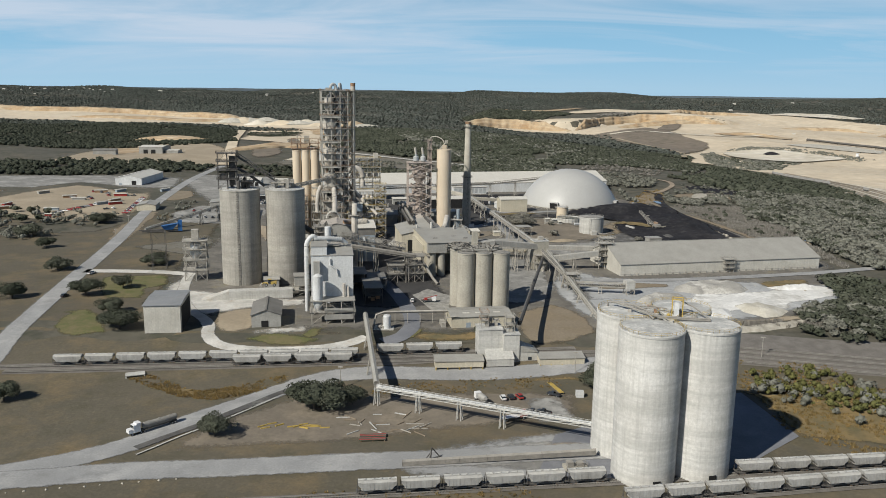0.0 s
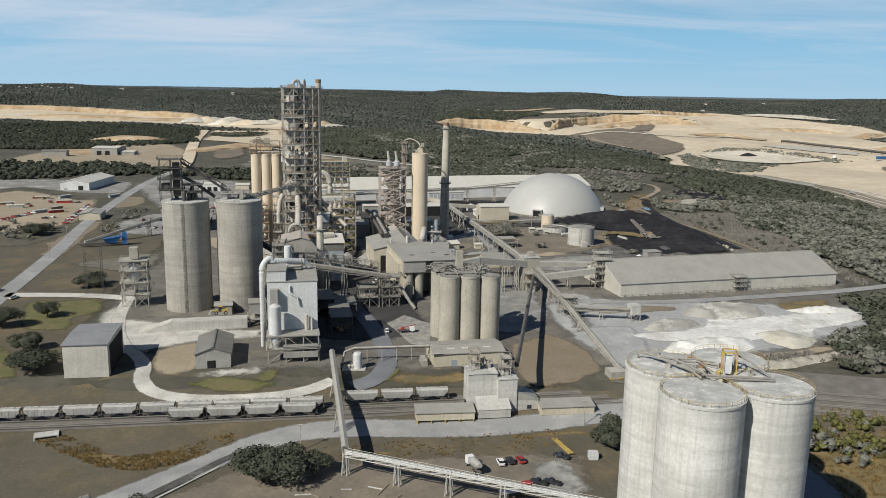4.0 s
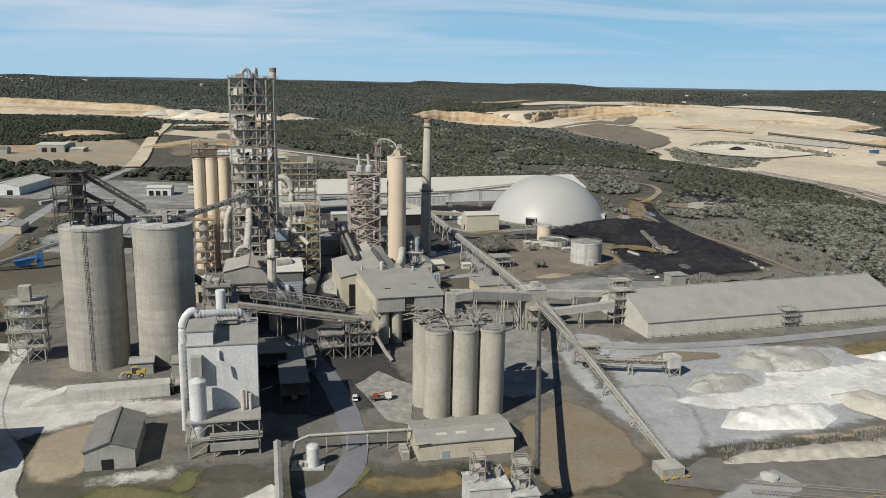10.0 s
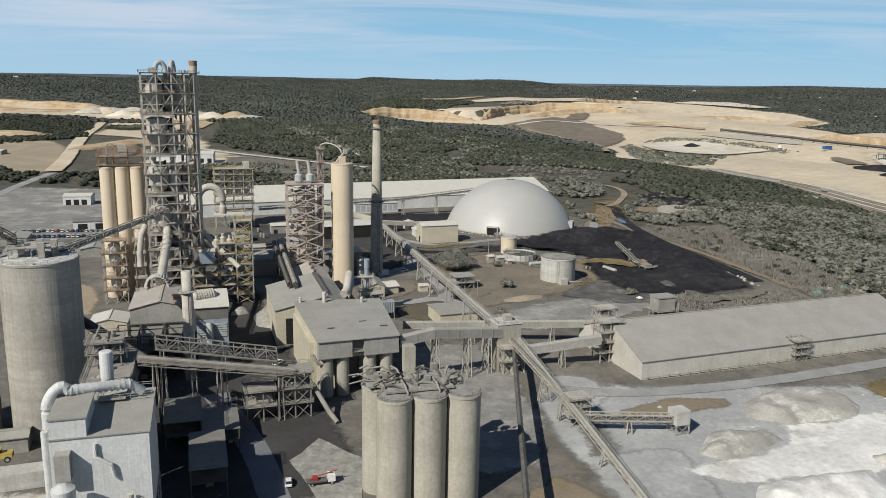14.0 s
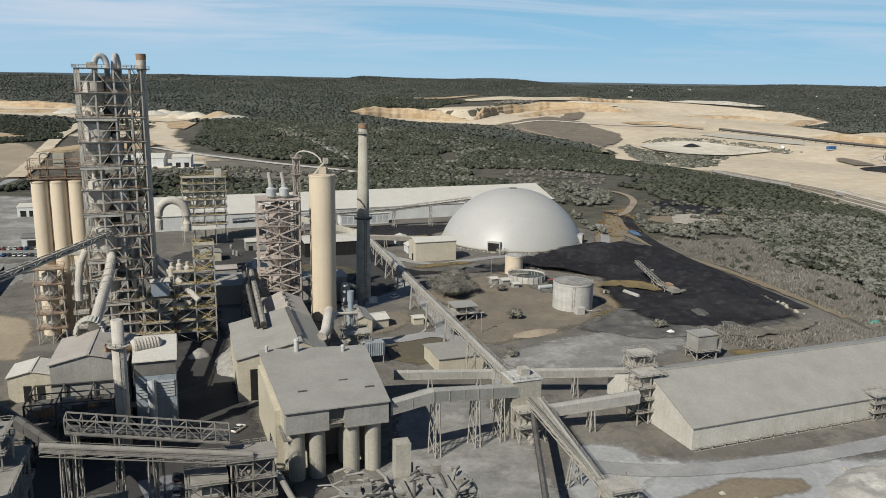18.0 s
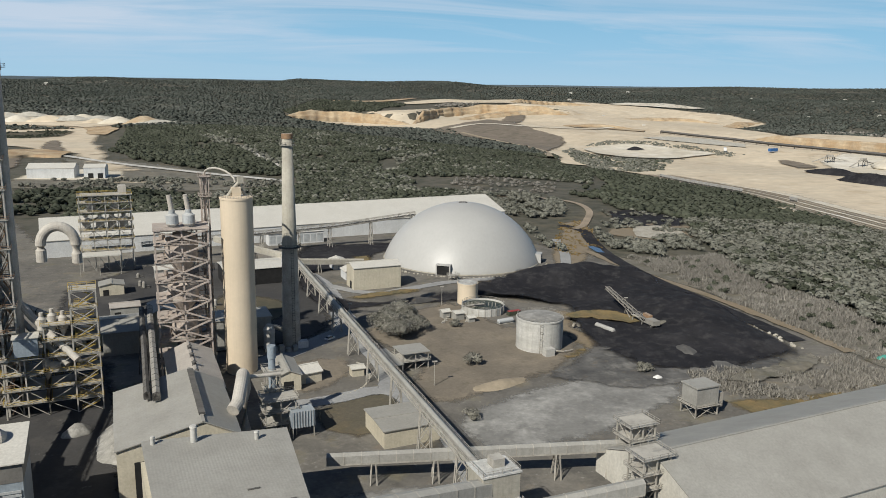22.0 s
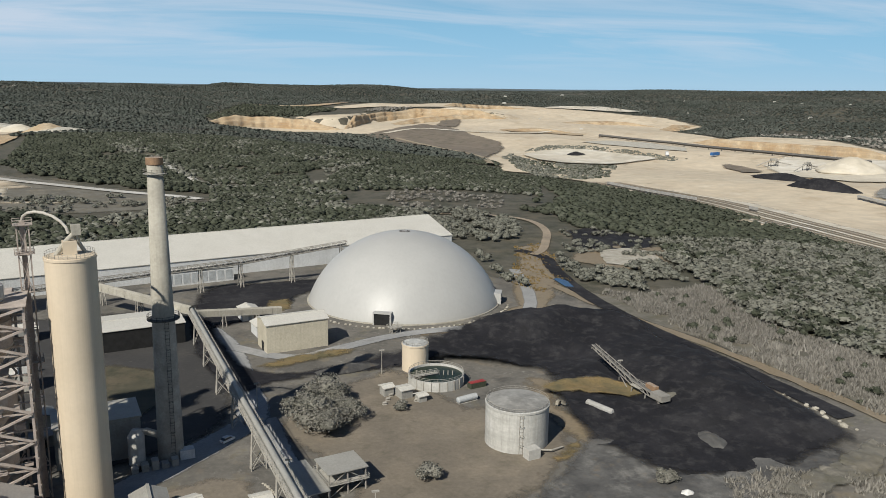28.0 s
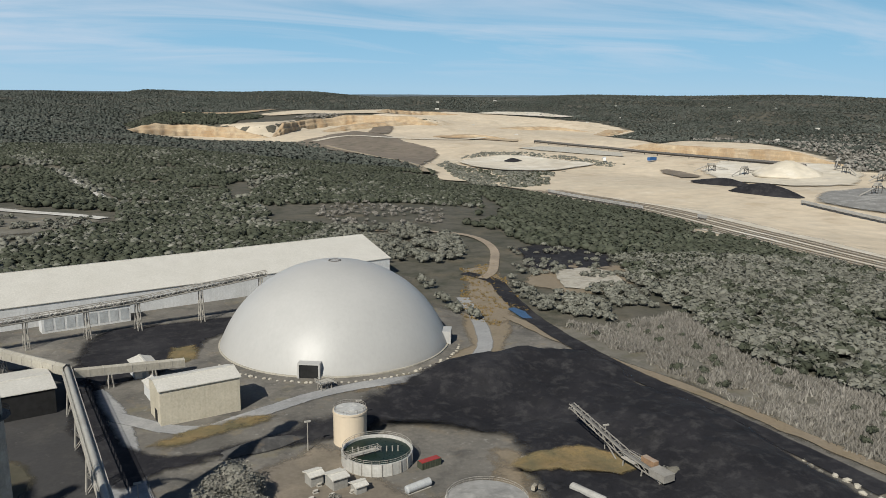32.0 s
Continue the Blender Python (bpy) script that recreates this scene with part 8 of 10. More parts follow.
train(92.5, 234.1, 7.9, 5)
train(53.5, 215.3, 9.9, 8)
HQ = thing("quarry_wagon", 590, 1440, height(590, 1440) + 3.4, 90, "dark hopper wagon in the distant quarry train", "rail wagon", "quarry train")
part("body", box(-5.7, -1.55, 1.4, 5.7, 1.55, 4.3), "hopper", HQ)
part("underframe", box(-5.4, -1.1, 0, 5.4, 1.1, 1.3), "steeld", HQ)
for i in range(1, 29):
    px, py = (590, 1440 - 12.75 * i) if i < 17 else (600, 1140) if i == 17 else (834 - 2.2 * (i - 18), 1232 - 13 * (i - 18))
    copy_thing(HQ, pose(px, py, height(px, py) + 3.4, 0, 0, 90))

# ---- rail loadout ----
part("tower", box(0.5, 4, -0.5, 11.0, 13, 16.2), "concl", LO)
part("tower_east", box(11.0, 2.5, -0.5, 18.0, 11, 14.4), "concl", LO)
part("low_wing", box(18.0, 3, -0.5, 26, 11.5, 6.2), "concl", LO)
bm = bmesh.new()
add_rings(bm, [[(18, 3, 6.2), (26.3, 2.7, 6.2), (26.3, 11.8, 6.2), (18, 11.8, 6.2)], [(18, 3, 9.5), (26.3, 2.7, 6.4), (26.3, 11.8, 6.4), (18, 11.8, 9.5)]])
part("wing_roof", bm, "roofg", LO)
part("window", box(22, 2.9, 2.8, 23.6, 3.05, 4.2), "glass", LO)
part("door_bay", box(0.2, 3.9, 0, 0.9, 9.5, 5), "dark", LO)
bm = bmesh.new()
add_rings(bm, [[(3, -2, 5.0), (15, -2, 5.0), (15, 4, 7.8), (3, 4, 7.8)], [(3, -2, 5.2), (15, -2, 5.2), (15, 4, 8.0), (3, 4, 8.0)]])
part("canopy", bm, "concl", LO)
part("canopy_wall", box(3.1, -1.8, 2.0, 14.9, 3.9, 5.0), "concl", LO)
part("roof_slab", box(0.2, 3.7, 16.2, 11.2, 13.3, 16.5), "topdust", LO)
part("roof_slab", box(11.2, 2.2, 14.4, 18.3, 11.3, 14.7), "topdust", LO)
frame_tower(LO, [2, 5], [7, 11], [16.5, 19.2, 22.5], "steel", "steel", 0.22, "fr", rail_mat="rust", brace="one", rng=31, ext=0.3)
frame_tower(LO, [12.5, 16], [5, 9], [14.7, 17.6, 21], "steel", "steel", 0.22, "fr", rail_mat="steel", brace="one", rng=32, ext=0.3)
for u, v, z in ((4, 8, 16.5), (8, 9, 16.5), (14, 6, 14.7), (16, 8, 14.7), (6, 11, 16.5)):
    part("filter_unit", box(u, v, z, u + 1.5, v + 1.4, z + 2.8), "steel", LO)
    part("filter_pipe", tube([(u + 0.7, v, z + 2.5), (u + 1.2, v - 0.6, z + 4), (u + 2.2, v - 0.8, z + 2)], 0.25, 8), "steel", LO)


def rail_shed(x, y, rz, w, label):
    t = thing("rail_shed", x, y, -6.2, rz, label, "shed", "loadout sheds")
    bm = bmesh.new()
    add_box(bm, 0, 0, 2.3, w, 6, 5.0)
    part("wall", bm, "cladc", t)
    bm = bmesh.new()
    add_rings(bm, [[(-0.3, -0.4, 5.0), (w + 0.3, -0.4, 5.0), (w + 0.3, 6.4, 5.8), (-0.3, 6.4, 5.8)], [(-0.3, -0.4, 5.25), (w + 0.3, -0.4, 5.25), (w + 0.3, 6.4, 6.05), (-0.3, 6.4, 6.05)]])
    part("roof", bm, "roofg", t)
    k = 5
    for i in range(k):
        u = 0.4 + (w - 0.8) * i / (k - 1)
        part("post", box(u - 0.2, -0.25, 0, u + 0.2, 0.2, 2.4), "yellow", t, "yellow-painted steel post")
        part("post", box(u - 0.2, 5.8, 0, u + 0.2, 6.2, 2.4), "yellow", t)
    return t


rail_shed(-2.6, 320.2, 5, 20.5, "low cream shed on yellow posts over the track")
rail_shed(41.8, 325.6, 6, 19.5, "low cream shed on yellow posts beside the loadout")
LW = pitched("pump_building", 4.6, 364, 0, 10, 29, 16, 5.2, 6.4, "low cream building in front of the blending silos", "cladc", "roofg", "x", doors=(("f", 7, 2.2, 2.5),))
for u in (6, 12, 21):
    part("roof_light", box(u, 3.5, 5.9, u + 3.2, 5.0, 6.2), "roofw", LW)
for i in range(3):
    part("condenser", box(-4.5, 1.5 + 2.4 * i, 0, -2.4, 3.2 + 2.4 * i, 2.4), "steel", LW)
part("pipe", tube([(-3, -0.8, 2.4), (-3, -0.8, 5.6), (3, -0.8, 5.9)], 0.22, 8), "steel", LW)

# blending silo tops
BT = thing("silo_top_works", 8, 400, 30.1, 9, "dusty pipes, slides and filters on the silo tops", "machinery")
rnd = random.Random(77)
for i in range(26):
    u, v = rnd.uniform(-2, 22), rnd.uniform(-1, 13)
    a = rnd.uniform(0, 6.28)
    l = rnd.uniform(3, 8)
    h = rnd.uniform(0.6, 2.2)
    part("air_slide", tube([(u, v, h), (u + l * 0.5 * math.cos(a), v + l * 0.5 * math.sin(a), h + 0.5), (u + l * math.cos(a), v + l * math.sin(a), 0.4)], rnd.uniform(0.16, 0.34), 8), rnd.choice(("steelm", "steelm", "steeld")), BT)
for i in range(18):
    u, v = rnd.uniform(-2, 21), rnd.uniform(-1, 13)
    w, h = rnd.uniform(0.6, 1.8), rnd.uniform(0.8, 2.6)
    part("filter_box", box(u, v, 0, u + w, v + w, h), "steelm", BT)
part("head_tower", box(9, 10, 0, 12, 13, 7.5), "concy", BT)
part("roof_deck", box(-2.5, 1.5, 0.3, 22.5, 9.5, 0.75), "greydust", BT, "dusty deck joining the silo tops")
part("roof_deck", box(1, -3.2, 0.3, 19, 1.5, 0.7), "greydust", BT)
for k in range(5):
    part("slide_casing", box(0.5 + 4.3 * k, -1 + (k % 2) * 3, 0.6, 1.3 + 4.3 * k, 8, 1.4), "steelm", BT)
for u in (6.3, 14.6):
    part("down_pipe", tube([(u, 3, 1.5), (u, -1.5, 1.6), (u + 0.2, -4.2, 0.4), (u + 0.2, -4.4, -29)], 0.28, 8), "steelm", BT)
    for i in range(7):
        part("pipe_clamp", box(u - 0.3, -4.8, -27 + 4 * i, u + 0.7, -3.9, -26.6 + 4 * i), "steeld", BT)

# front silo tops and pipe riser
FT = thing("silo_top_works", 60, 246, 41.2, -15, "pipe runs and a yellow hoist frame on the front silos", "machinery")
for pts, r in (([(-8, 10, -47), (-8, 10, 1.2), (-6, 9, 2.0), (0, 4, 1.6), (5, 0, 1.2), (7, -3, 0.5)], 0.32), ([(-7, 9.5, 1.6), (1, 4.4, 2.4), (8, -2, 1.4)], 0.28), ([(7, -2, 1.2), (16, -1, 1.0), (24, 0.5, 0.9)], 0.34), ([(8, -2.8, 0.9), (17, -1.6, 0.8), (24, -0.4, 0.7)], 0.22), ([(24, 0.5, 0.9), (19, 6, 3.0), (15, 9, 4.0)], 0.22), ([(0, 10, 0.5), (6, 9, 1.4), (11, 8, 1.2)], 0.2), ([(2, 8, 0.4), (7, 6, 1.8), (10, 3, 0.5)], 0.18)):
    part("pipe", tube(pts, r, 10), "steelm", FT)
for i in range(12):
    part("pipe_clamp", box(-8.5, 9.6, -45 + 4 * i, -7.4, 10.5, -44.6 + 4 * i), "steeld", FT)
part("hoist_box", box(13, 4, 0, 14.6, 6, 4.6), "cladw", FT)
for u, v in ((12.4, 3.4), (15.6, 3.4), (12.4, 6.6), (15.6, 6.6)):
    bar("hoist_post", (u, v, 0), (u, v, 5.6), 0.3, "yellow", FT)
for a, b in (((12.4, 3.4, 5.6), (15.6, 3.4, 5.6)), ((12.4, 6.6, 5.6), (15.6, 6.6, 5.6)), ((15.6, 3.4, 5.6), (15.6, 6.6, 5.6)), ((12.4, 3.4, 5.6), (12.4, 6.6, 5.6))):
    bar("hoist_beam", a, b, 0.3, "yellow", FT)
part("fan", lathe(11.4, 2.2, [(0.6, 0), (0.6, 1.0), (0.2, 1.3)], 12), "yellow", FT)
rnd = random.Random(5)
for i in range(16):
    u, v = rnd.uniform(-2, 24), rnd.uniform(-6, 14)
    part("valve_box", box(u, v, 0, u + rnd.uniform(0.4, 1.2), v + rnd.uniform(0.4, 1.0), rnd.uniform(0.3, 1.3)), rnd.choice(("steel", "steeld", "rust")), FT)
for u in (-4, 1, 5):
    frame_tower(FT, [u, u + 1], [9.5 - u * 0.95, 10.5 - u * 0.95], [0, 1.6], "steel", "steel", 0.15, "f", floors=[], brace="one")


# ---- vehicles ----
def add_wheels(t, places, r, w):
    for x, y in places:
        wl_ = part("wheel", tube([(x, y - w / 2, r), (x, y + w / 2, r)], r, 14), "tyre", t)
        part("rim", tube([(x, y - w / 2 - 0.02, r), (x, y + w / 2 + 0.02, r)], r * 0.55, 10), "cars", wl_)


def build_car(x, y, rz, mat, label, pickup=False, far=False):
    t = thing("pickup_truck" if pickup else "car", x, y, height(x, y) + 0.3, rz, label, "vehicle", "parked vehicles")
    L = 5.6 if pickup else 4.7
    b = bmesh.new()
    sec = lambda u, z0, z1, w: [(u, -w, z0), (u, w, z0), (u, w * 1.02, (z0 + z1) / 2), (u, w * 0.94, z1), (u, -w * 0.94, z1), (u, -w * 1.02, (z0 + z1) / 2)]
    add_rings(b, [sec(-L / 2, 0.45, 0.85, 0.82), sec(-L / 2 + 0.25, 0.32, 0.98, 0.92), sec(-0.4, 0.3, 1.02, 0.95), sec(L / 2 - 0.5, 0.32, 0.95, 0.92), sec(L / 2, 0.45, 0.75, 0.78)])
    part("body", b, mat, t)
    c0, c1, r0, r1 = (-0.5, 1.3, -0.25, 0.75) if pickup else (-1.9, 1.3, -1.4, 0.5)
    g_ = bmesh.new()
    add_rings(g_, [[(c0, -0.86, 1.0), (c1, -0.86, 1.0), (c1, 0.86, 1.0), (c0, 0.86, 1.0)], [(r0, -0.7, 1.58), (r1, -0.7, 1.58), (r1, 0.7, 1.58), (r0, 0.7, 1.58)]])
    part("window_band", g_, "glass", t)
    part("roof", box(r0 - 0.05, -0.73, 1.57, r1 + 0.05, 0.73, 1.66), mat, t)
    if pickup:
        part("load_bed", box(-2.6, -0.78, 1.0, -0.7, 0.78, 1.06), "tyre", t)
    if far:
        for u in (-L * 0.3, L * 0.3):
            part("axle", tube([(u, -0.92, 0.34), (u, 0.92, 0.34)], 0.34, 10), "tyre", t)
        return t
    add_wheels(t, [(-L * 0.3, -0.8), (-L * 0.3, 0.8), (L * 0.3, -0.8), (L * 0.3, 0.8)], 0.34, 0.24)
    for y in (-0.6, 0.6):
        part("headlight", box(L / 2 - 0.06, y - 0.18, 0.6, L / 2 + 0.01, y + 0.18, 0.76), "concl", t)
        part("tail_light", box(-L / 2 - 0.01, y - 0.16, 0.62, -L / 2 + 0.05, y + 0.16, 0.8), "red", t)
    return t


CARS = {}


def put_car(x, y, rz, mat, pickup=False, far=False):
    key = (mat, pickup, far)
    names = {"carw": "white", "card": "black", "cars": "silver", "red": "red", "blue": "blue"}
    if key not in CARS:
        CARS[key] = build_car(x, y, rz, mat, f"{names[mat]} {'pickup truck' if pickup else 'car'} parked on dusty ground", pickup, far)
    else:
        copy_thing(CARS[key], pose(x, y, height(x, y) + 0.3, 0, 0, rz))


for x, y, rz, m_, p_ in ((24.1, 294, 100, "carw", False), (27.2, 295, 105, "card", False), (30.6, 295.5, 110, "red", False), (44.3, 298.5, 150, "card", True), (34.3, 281, 150, "card", True), (38.4, 281, 150, "card", True),
                         (-15.8, 409.8, 95, "carw", False), (-36.9, 466, 100, "cars", False), (-38.5, 474, 100, "card", False), (-36, 449, 95, "cars", True), (-37, 456, 95, "card", True), (-36, 440, 95, "cars", False), (-37.2, 432, 95, "card", False),
                         (33.8, 646.3, 40, "carw", False), (54.3, 589.4, 110, "card", False), (-25.2, 502.7, 60, "carw", True), (-207, 462, 75, "carw", True), (-199, 410, 75, "card", False)):
    put_car(x, y, rz, m_, p_)
rnd = random.Random(11)
COLOURS = ("carw", "card", "cars", "red", "cars", "carw")
for i in range(15):
    put_car(-274 - 18.5 * i / 14, 684 + 91 * i / 14 + rnd.uniform(-0.5, 0.5), 4 + rnd.uniform(-5, 5), rnd.choice(COLOURS), rnd.random() < 0.5, True)
for i in range(11):
    put_car(-332 + 14 * i / 10, 680 + 56 * i / 10 + rnd.uniform(-0.5, 0.5), -10 + rnd.uniform(-5, 5), rnd.choice(COLOURS), rnd.random() < 0.5, True)
for i in range(34):
    put_car(-212 + (i % 17) * 3.1, 752 + (i // 17) * 18 + rnd.uniform(-0.4, 0.4), 92 + rnd.uniform(-3, 3), rnd.choice(("carw", "card", "cars", "red", "blue", "carw")), rnd.random() < 0.4, True)
for cx, cy in ((-352, 768), (-345, 776), (-360, 772), (-338, 770), (-318, 748), (-322, 742), (-313, 752), (-300, 708), (-296, 712), (-357, 820), (-349, 815), (-340, 806), (-316, 796), (-309, 790), (-326, 800), (-333, 792)):
    put_car(cx + rnd.uniform(-2, 2), cy + rnd.uniform(-3, 3), rnd.uniform(0, 180), rnd.choice(("carw", "cars", "red", "card")), rnd.random() < 0.6, True)

# bulk tanker on the front road
TR = thing("tanker_truck", -100, 262.5, -6.7, 46 + 180, "white tractor unit with a grey bulk trailer on the road", "truck")
part("cab", box(5.2, -1.25, 1.0, 7.6, 1.25, 3.6), "carw", TR)
part("bonnet", box(7.6, -1.1, 1.0, 9.3, 1.1, 2.3), "carw", TR)
part("windscreen", box(7.5, -1.1, 2.4, 7.68, 1.1, 3.4), "glass", TR)
part("fairing", box(4.9, -1.2, 3.6, 6.6, 1.2, 4.1), "carw", TR)
part("chassis", box(-8.5, -0.5, 0.75, 9.2, 0.5, 1.05), "steeld", TR)
bm = tube([(-8.7, 0, 2.35), (-8.3, 0, 2.3), (-3.0, 0, 2.1), (-1.4, 0, 2.1), (3.6, 0, 2.3), (4.1, 0, 2.35)], [0.6, 1.02, 1.12, 1.12, 1.02, 0.6], 16)
for x in (-6.2, -2.2, 1.8):
    part("tank_cone", lathe(x, 0, [(0.2, 0.75), (0.95, 1.5), (0.95, 1.7)], 14), "tankgrey", TR)
    part("tank_hatch", lathe(x, 0, [(0.35, 3.1), (0.35, 3.4), (0.1, 3.45)], 12), "tankgrey", TR)
part("trailer_tank", bm, "tankgrey", TR)
add_wheels(TR, [(8.2, -1.0), (8.2, 1.0), (5.0, -1.0), (5.0, 1.0), (3.8, -1.0), (3.8, 1.0), (-6.4, -1.0), (-6.4, 1.0), (-7.6, -1.0), (-7.6, 1.0)], 0.5, 0.35)
# mixer truck and red flatbed in the yard
MX = thing("mixer_truck", 15.5, 289.7, -6.7, 110, "grey concrete mixer truck parked on earth", "truck")
part("cab", box(2.6, -1.2, 0.9, 4.6, 1.2, 3.2), "carw", MX)
part("drum", tube([(-4.2, 0, 3.4), (-2.5, 0, 2.8), (0.5, 0, 2.5), (2.3, 0, 2.3)], [0.7, 1.35, 1.35, 0.8], 16), "hopper", MX)
part("chassis", box(-4.2, -0.6, 0.75, 4.6, 0.6, 1.1), "steeld", MX)
add_wheels(MX, [(3.6, -1.0), (3.6, 1.0), (-1.4, -1.0), (-1.4, 1.0), (-2.8, -1.0), (-2.8, 1.0)], 0.5, 0.35)
RF = thing("flatbed_truck", 26.3, 274.7, -6.7, 20, "red cab truck with a flat bed under the gallery", "truck")
part("cab", box(2.6, -1.2, 0.9, 5.2, 1.2, 3.0), "red", RF)
part("bed", box(-4.8, -1.2, 1.1, 2.4, 1.2, 1.4), "carw", RF)
add_wheels(RF, [(3.8, -1.0), (3.8, 1.0), (-2.8, -1.0), (-2.8, 1.0)], 0.5, 0.35)
RC = thing("crane_truck", -7.2, 409.3, 0.2, 10, "red boom truck beside the silos", "truck")
part("cab", box(1.8, -1.2, 0.9, 3.8, 1.2, 2.8), "carw", RC)
part("bed", box(-3.8, -1.2, 1.0, 1.6, 1.2, 1.4), "steeld", RC)
part("turret", box(-2.2, -0.7, 1.4, -0.8, 0.7, 2.4), "red", RC)
part("boom", tube([(-3, 0, 1.6), (0, 0, 2.6), (4.5, 0, 3.6)], 0.16, 8), "red", RC)
add_wheels(RC, [(2.8, -1.0), (2.8, 1.0), (-2.4, -1.0), (-2.4, 1.0)], 0.5, 0.35)
WLD = thing("wheel_loader", -93, 421.5, 4.6, 190, "yellow wheel loader on the ramp", "loader")
part("rear_body", box(-3.4, -1.2, 1.1, -0.4, 1.2, 2.6), "yellow", WLD)
part("cab", box(-0.6, -0.9, 1.4, 1.0, 0.9, 3.6), "glass", WLD)
part("cab_roof", box(-0.8, -1.0, 3.6, 1.2, 1.0, 3.8), "yellow", WLD)
part("front_frame", box(1.0, -0.8, 0.9, 2.8, 0.8, 1.8), "yellow", WLD)
part("lift_arm", tube([(1.6, 0, 1.8), (3.4, 0, 1.9), (4.4, 0, 0.9)], 0.3, 8), "yellow", WLD)
bm = bmesh.new()
add_rings(bm, [[(4.2, -1.5, 0.2), (5.6, -1.5, 0.2), (5.4, -1.5, 0.5), (4.6, -1.5, 1.6), (4.1, -1.5, 1.5)], [(4.2, 1.5, 0.2), (5.6, 1.5, 0.2), (5.4, 1.5, 0.5), (4.6, 1.5, 1.6), (4.1, 1.5, 1.5)]])
part("bucket", bm, "steel", WLD)
add_wheels(WLD, [(-2.2, -1.2), (-2.2, 1.2), (2.0, -1.2), (2.0, 1.2)], 0.85, 0.6)

# ---- coal yard and tank yard ----
ST["label"] = "cream round process tank beside the thickener"
part("stair", ladder((-4.2, -8.5), 0, 12.6, (-0.45, -0.9)), "steel", TK)
part("roof_cap", lathe(0, 0, [(9.2, 12.6), (9.2, 12.8), (4, 13.4), (0.2, 13.7)], 48), "greyyard", TK)
part("side_hut", box(-4.4, -13, 0, -0.4, -10, 3.2), "concl", TK)
part("side_pipe", tube([(1, -10, 1.2), (4, -12, 1.2), (9, -11, 0.8)], 0.25, 8), "steel", TK)
part("walkway", box(-10.5, -0.9, 3.6, 0.5, 0.9, 3.75), "steel", TH)
part("guard_rail", rail([(-10.5, -0.9, 3.7), (0.5, -0.9, 3.7), (0.5, 0.9, 3.7), (-10.5, 0.9, 3.7)], gap=1.6), "steel", TH)
part("rim_rail", rail([(p[0], p[1], 3.6) for p in circle(0, 0, 0, 9.8, 28)] + [(9.8, 0, 3.6)], gap=2.2), "steel", TH)
for i in range(8):
    a = radians(200 + 16 * i)
    part("wall_pipe", tube([(10.1 * math.cos(a), 10.1 * math.sin(a), 3.7), (10.2 * math.cos(a), 10.2 * math.sin(a), 0)], 0.13, 6), "steel", TH)
for i in range(9):
    part("rake_post", lathe(-6 + 1.4 * i, 3.4 - 0.75 * i, [(0.16, 2.6), (0.16, 4.2), (0.28, 4.3)], 8), "steel", TH)
for x, y, w, d, h, lab in ((91, 664, 4.2, 4.5, 3.2, "pale pump hut beside the thickener"), (86, 668, 3.6, 3.6, 3.0, "pale pump hut beside the thickener"), (96, 660, 3, 3, 2.2, "small tan valve hut")):
    pitched("pump_hut", x, y, 0, 15, w, d, h, h + 0.6, lab, "clad", "roofw", "x", group="pump huts")
for i in range(7):
    px, py = 84 + 1.8 * i, 661 + (i % 3) * 3.2
    t = thing("pump_skid", px, py, 0, 12, "dusty steel pump skid", "pump", "pump skids")
    part("frame", box(0, 0, 0, 1.4, 1.1, 0.3), "steel", t)
    part("motor", tube([(0.1, 0.5, 0.8), (1.3, 0.5, 0.8)], 0.36, 10), "steel", t)
GC = thing("skip_container", 116.5, 667, 0, 14, "green ribbed skip container with a red load", "container")
part("shell", box(0, 0, 0, 6.5, 2.4, 2.0), "leaf_dark", GC)
part("load", box(0.2, 0.2, 1.9, 6.3, 2.2, 2.15), "red", GC)
for i in range(8):
    part("rib", box(0.2 + 0.85 * i, -0.12, 0, 0.34 + 0.85 * i, 0.02, 2.0), "leaf_dark", GC)
GT = thing("storage_tank", 108, 656, 0, 18, "grey horizontal tank on a skid", "tank")
part("shell", tube([(0, 0, 1.3), (0.3, 0, 1.3), (7.7, 0, 1.3), (8, 0, 1.3)], [0.5, 1.1, 1.1, 0.5], 16), "steelb", GT)
part("skid", box(0.3, -1.0, 0, 7.7, 1.0, 0.25), "steel", GT)
CRN = thing("reclaim_conveyor", 171, 633, 1.4, 99, "rusty mobile reclaim conveyor with raised lattice boom", "machine")
for v in (-1.1, 1.1):
    for p, q in (((0, v, 1.6), (15, v, 3.0)), ((0, v, 3.0), (15, v, 4.4)), ((15, v, 3.0), (38, v * 0.8, 9.0)), ((15, v, 4.6), (38, v * 0.8, 10.0))):
        bar("chord", p, q, 0.26, "steelm", CRN)
    for k in range(11):
        a, b = 15 + 23 * k / 11, 15 + 23 * (k + 1) / 11
        za, zb = 3.0 + 6 * k / 11, 4.6 + 5.4 * (k + 1) / 11
        bar("brace", (a, v, za if k % 2 else za + 1.5), (b, v, zb if k % 2 else zb - 1.5), 0.18, "steelm", CRN)
    for k in range(6):
        bar("deck_brace", (2.5 * k, v, 1.6 + 0.23 * k), (2.5 * (k + 1), v, 3.2 + 0.23 * k), 0.18, "steelm", CRN)
part("belt", tube([(0, 0, 2.8), (15, 0, 4.0), (38, 0, 9.6)], 0.45, 6), "belt", CRN)
part("feed_hopper", box(-1.5, -1.9, 2.4, 4.0, 1.9, 4.4), "steelm", CRN)
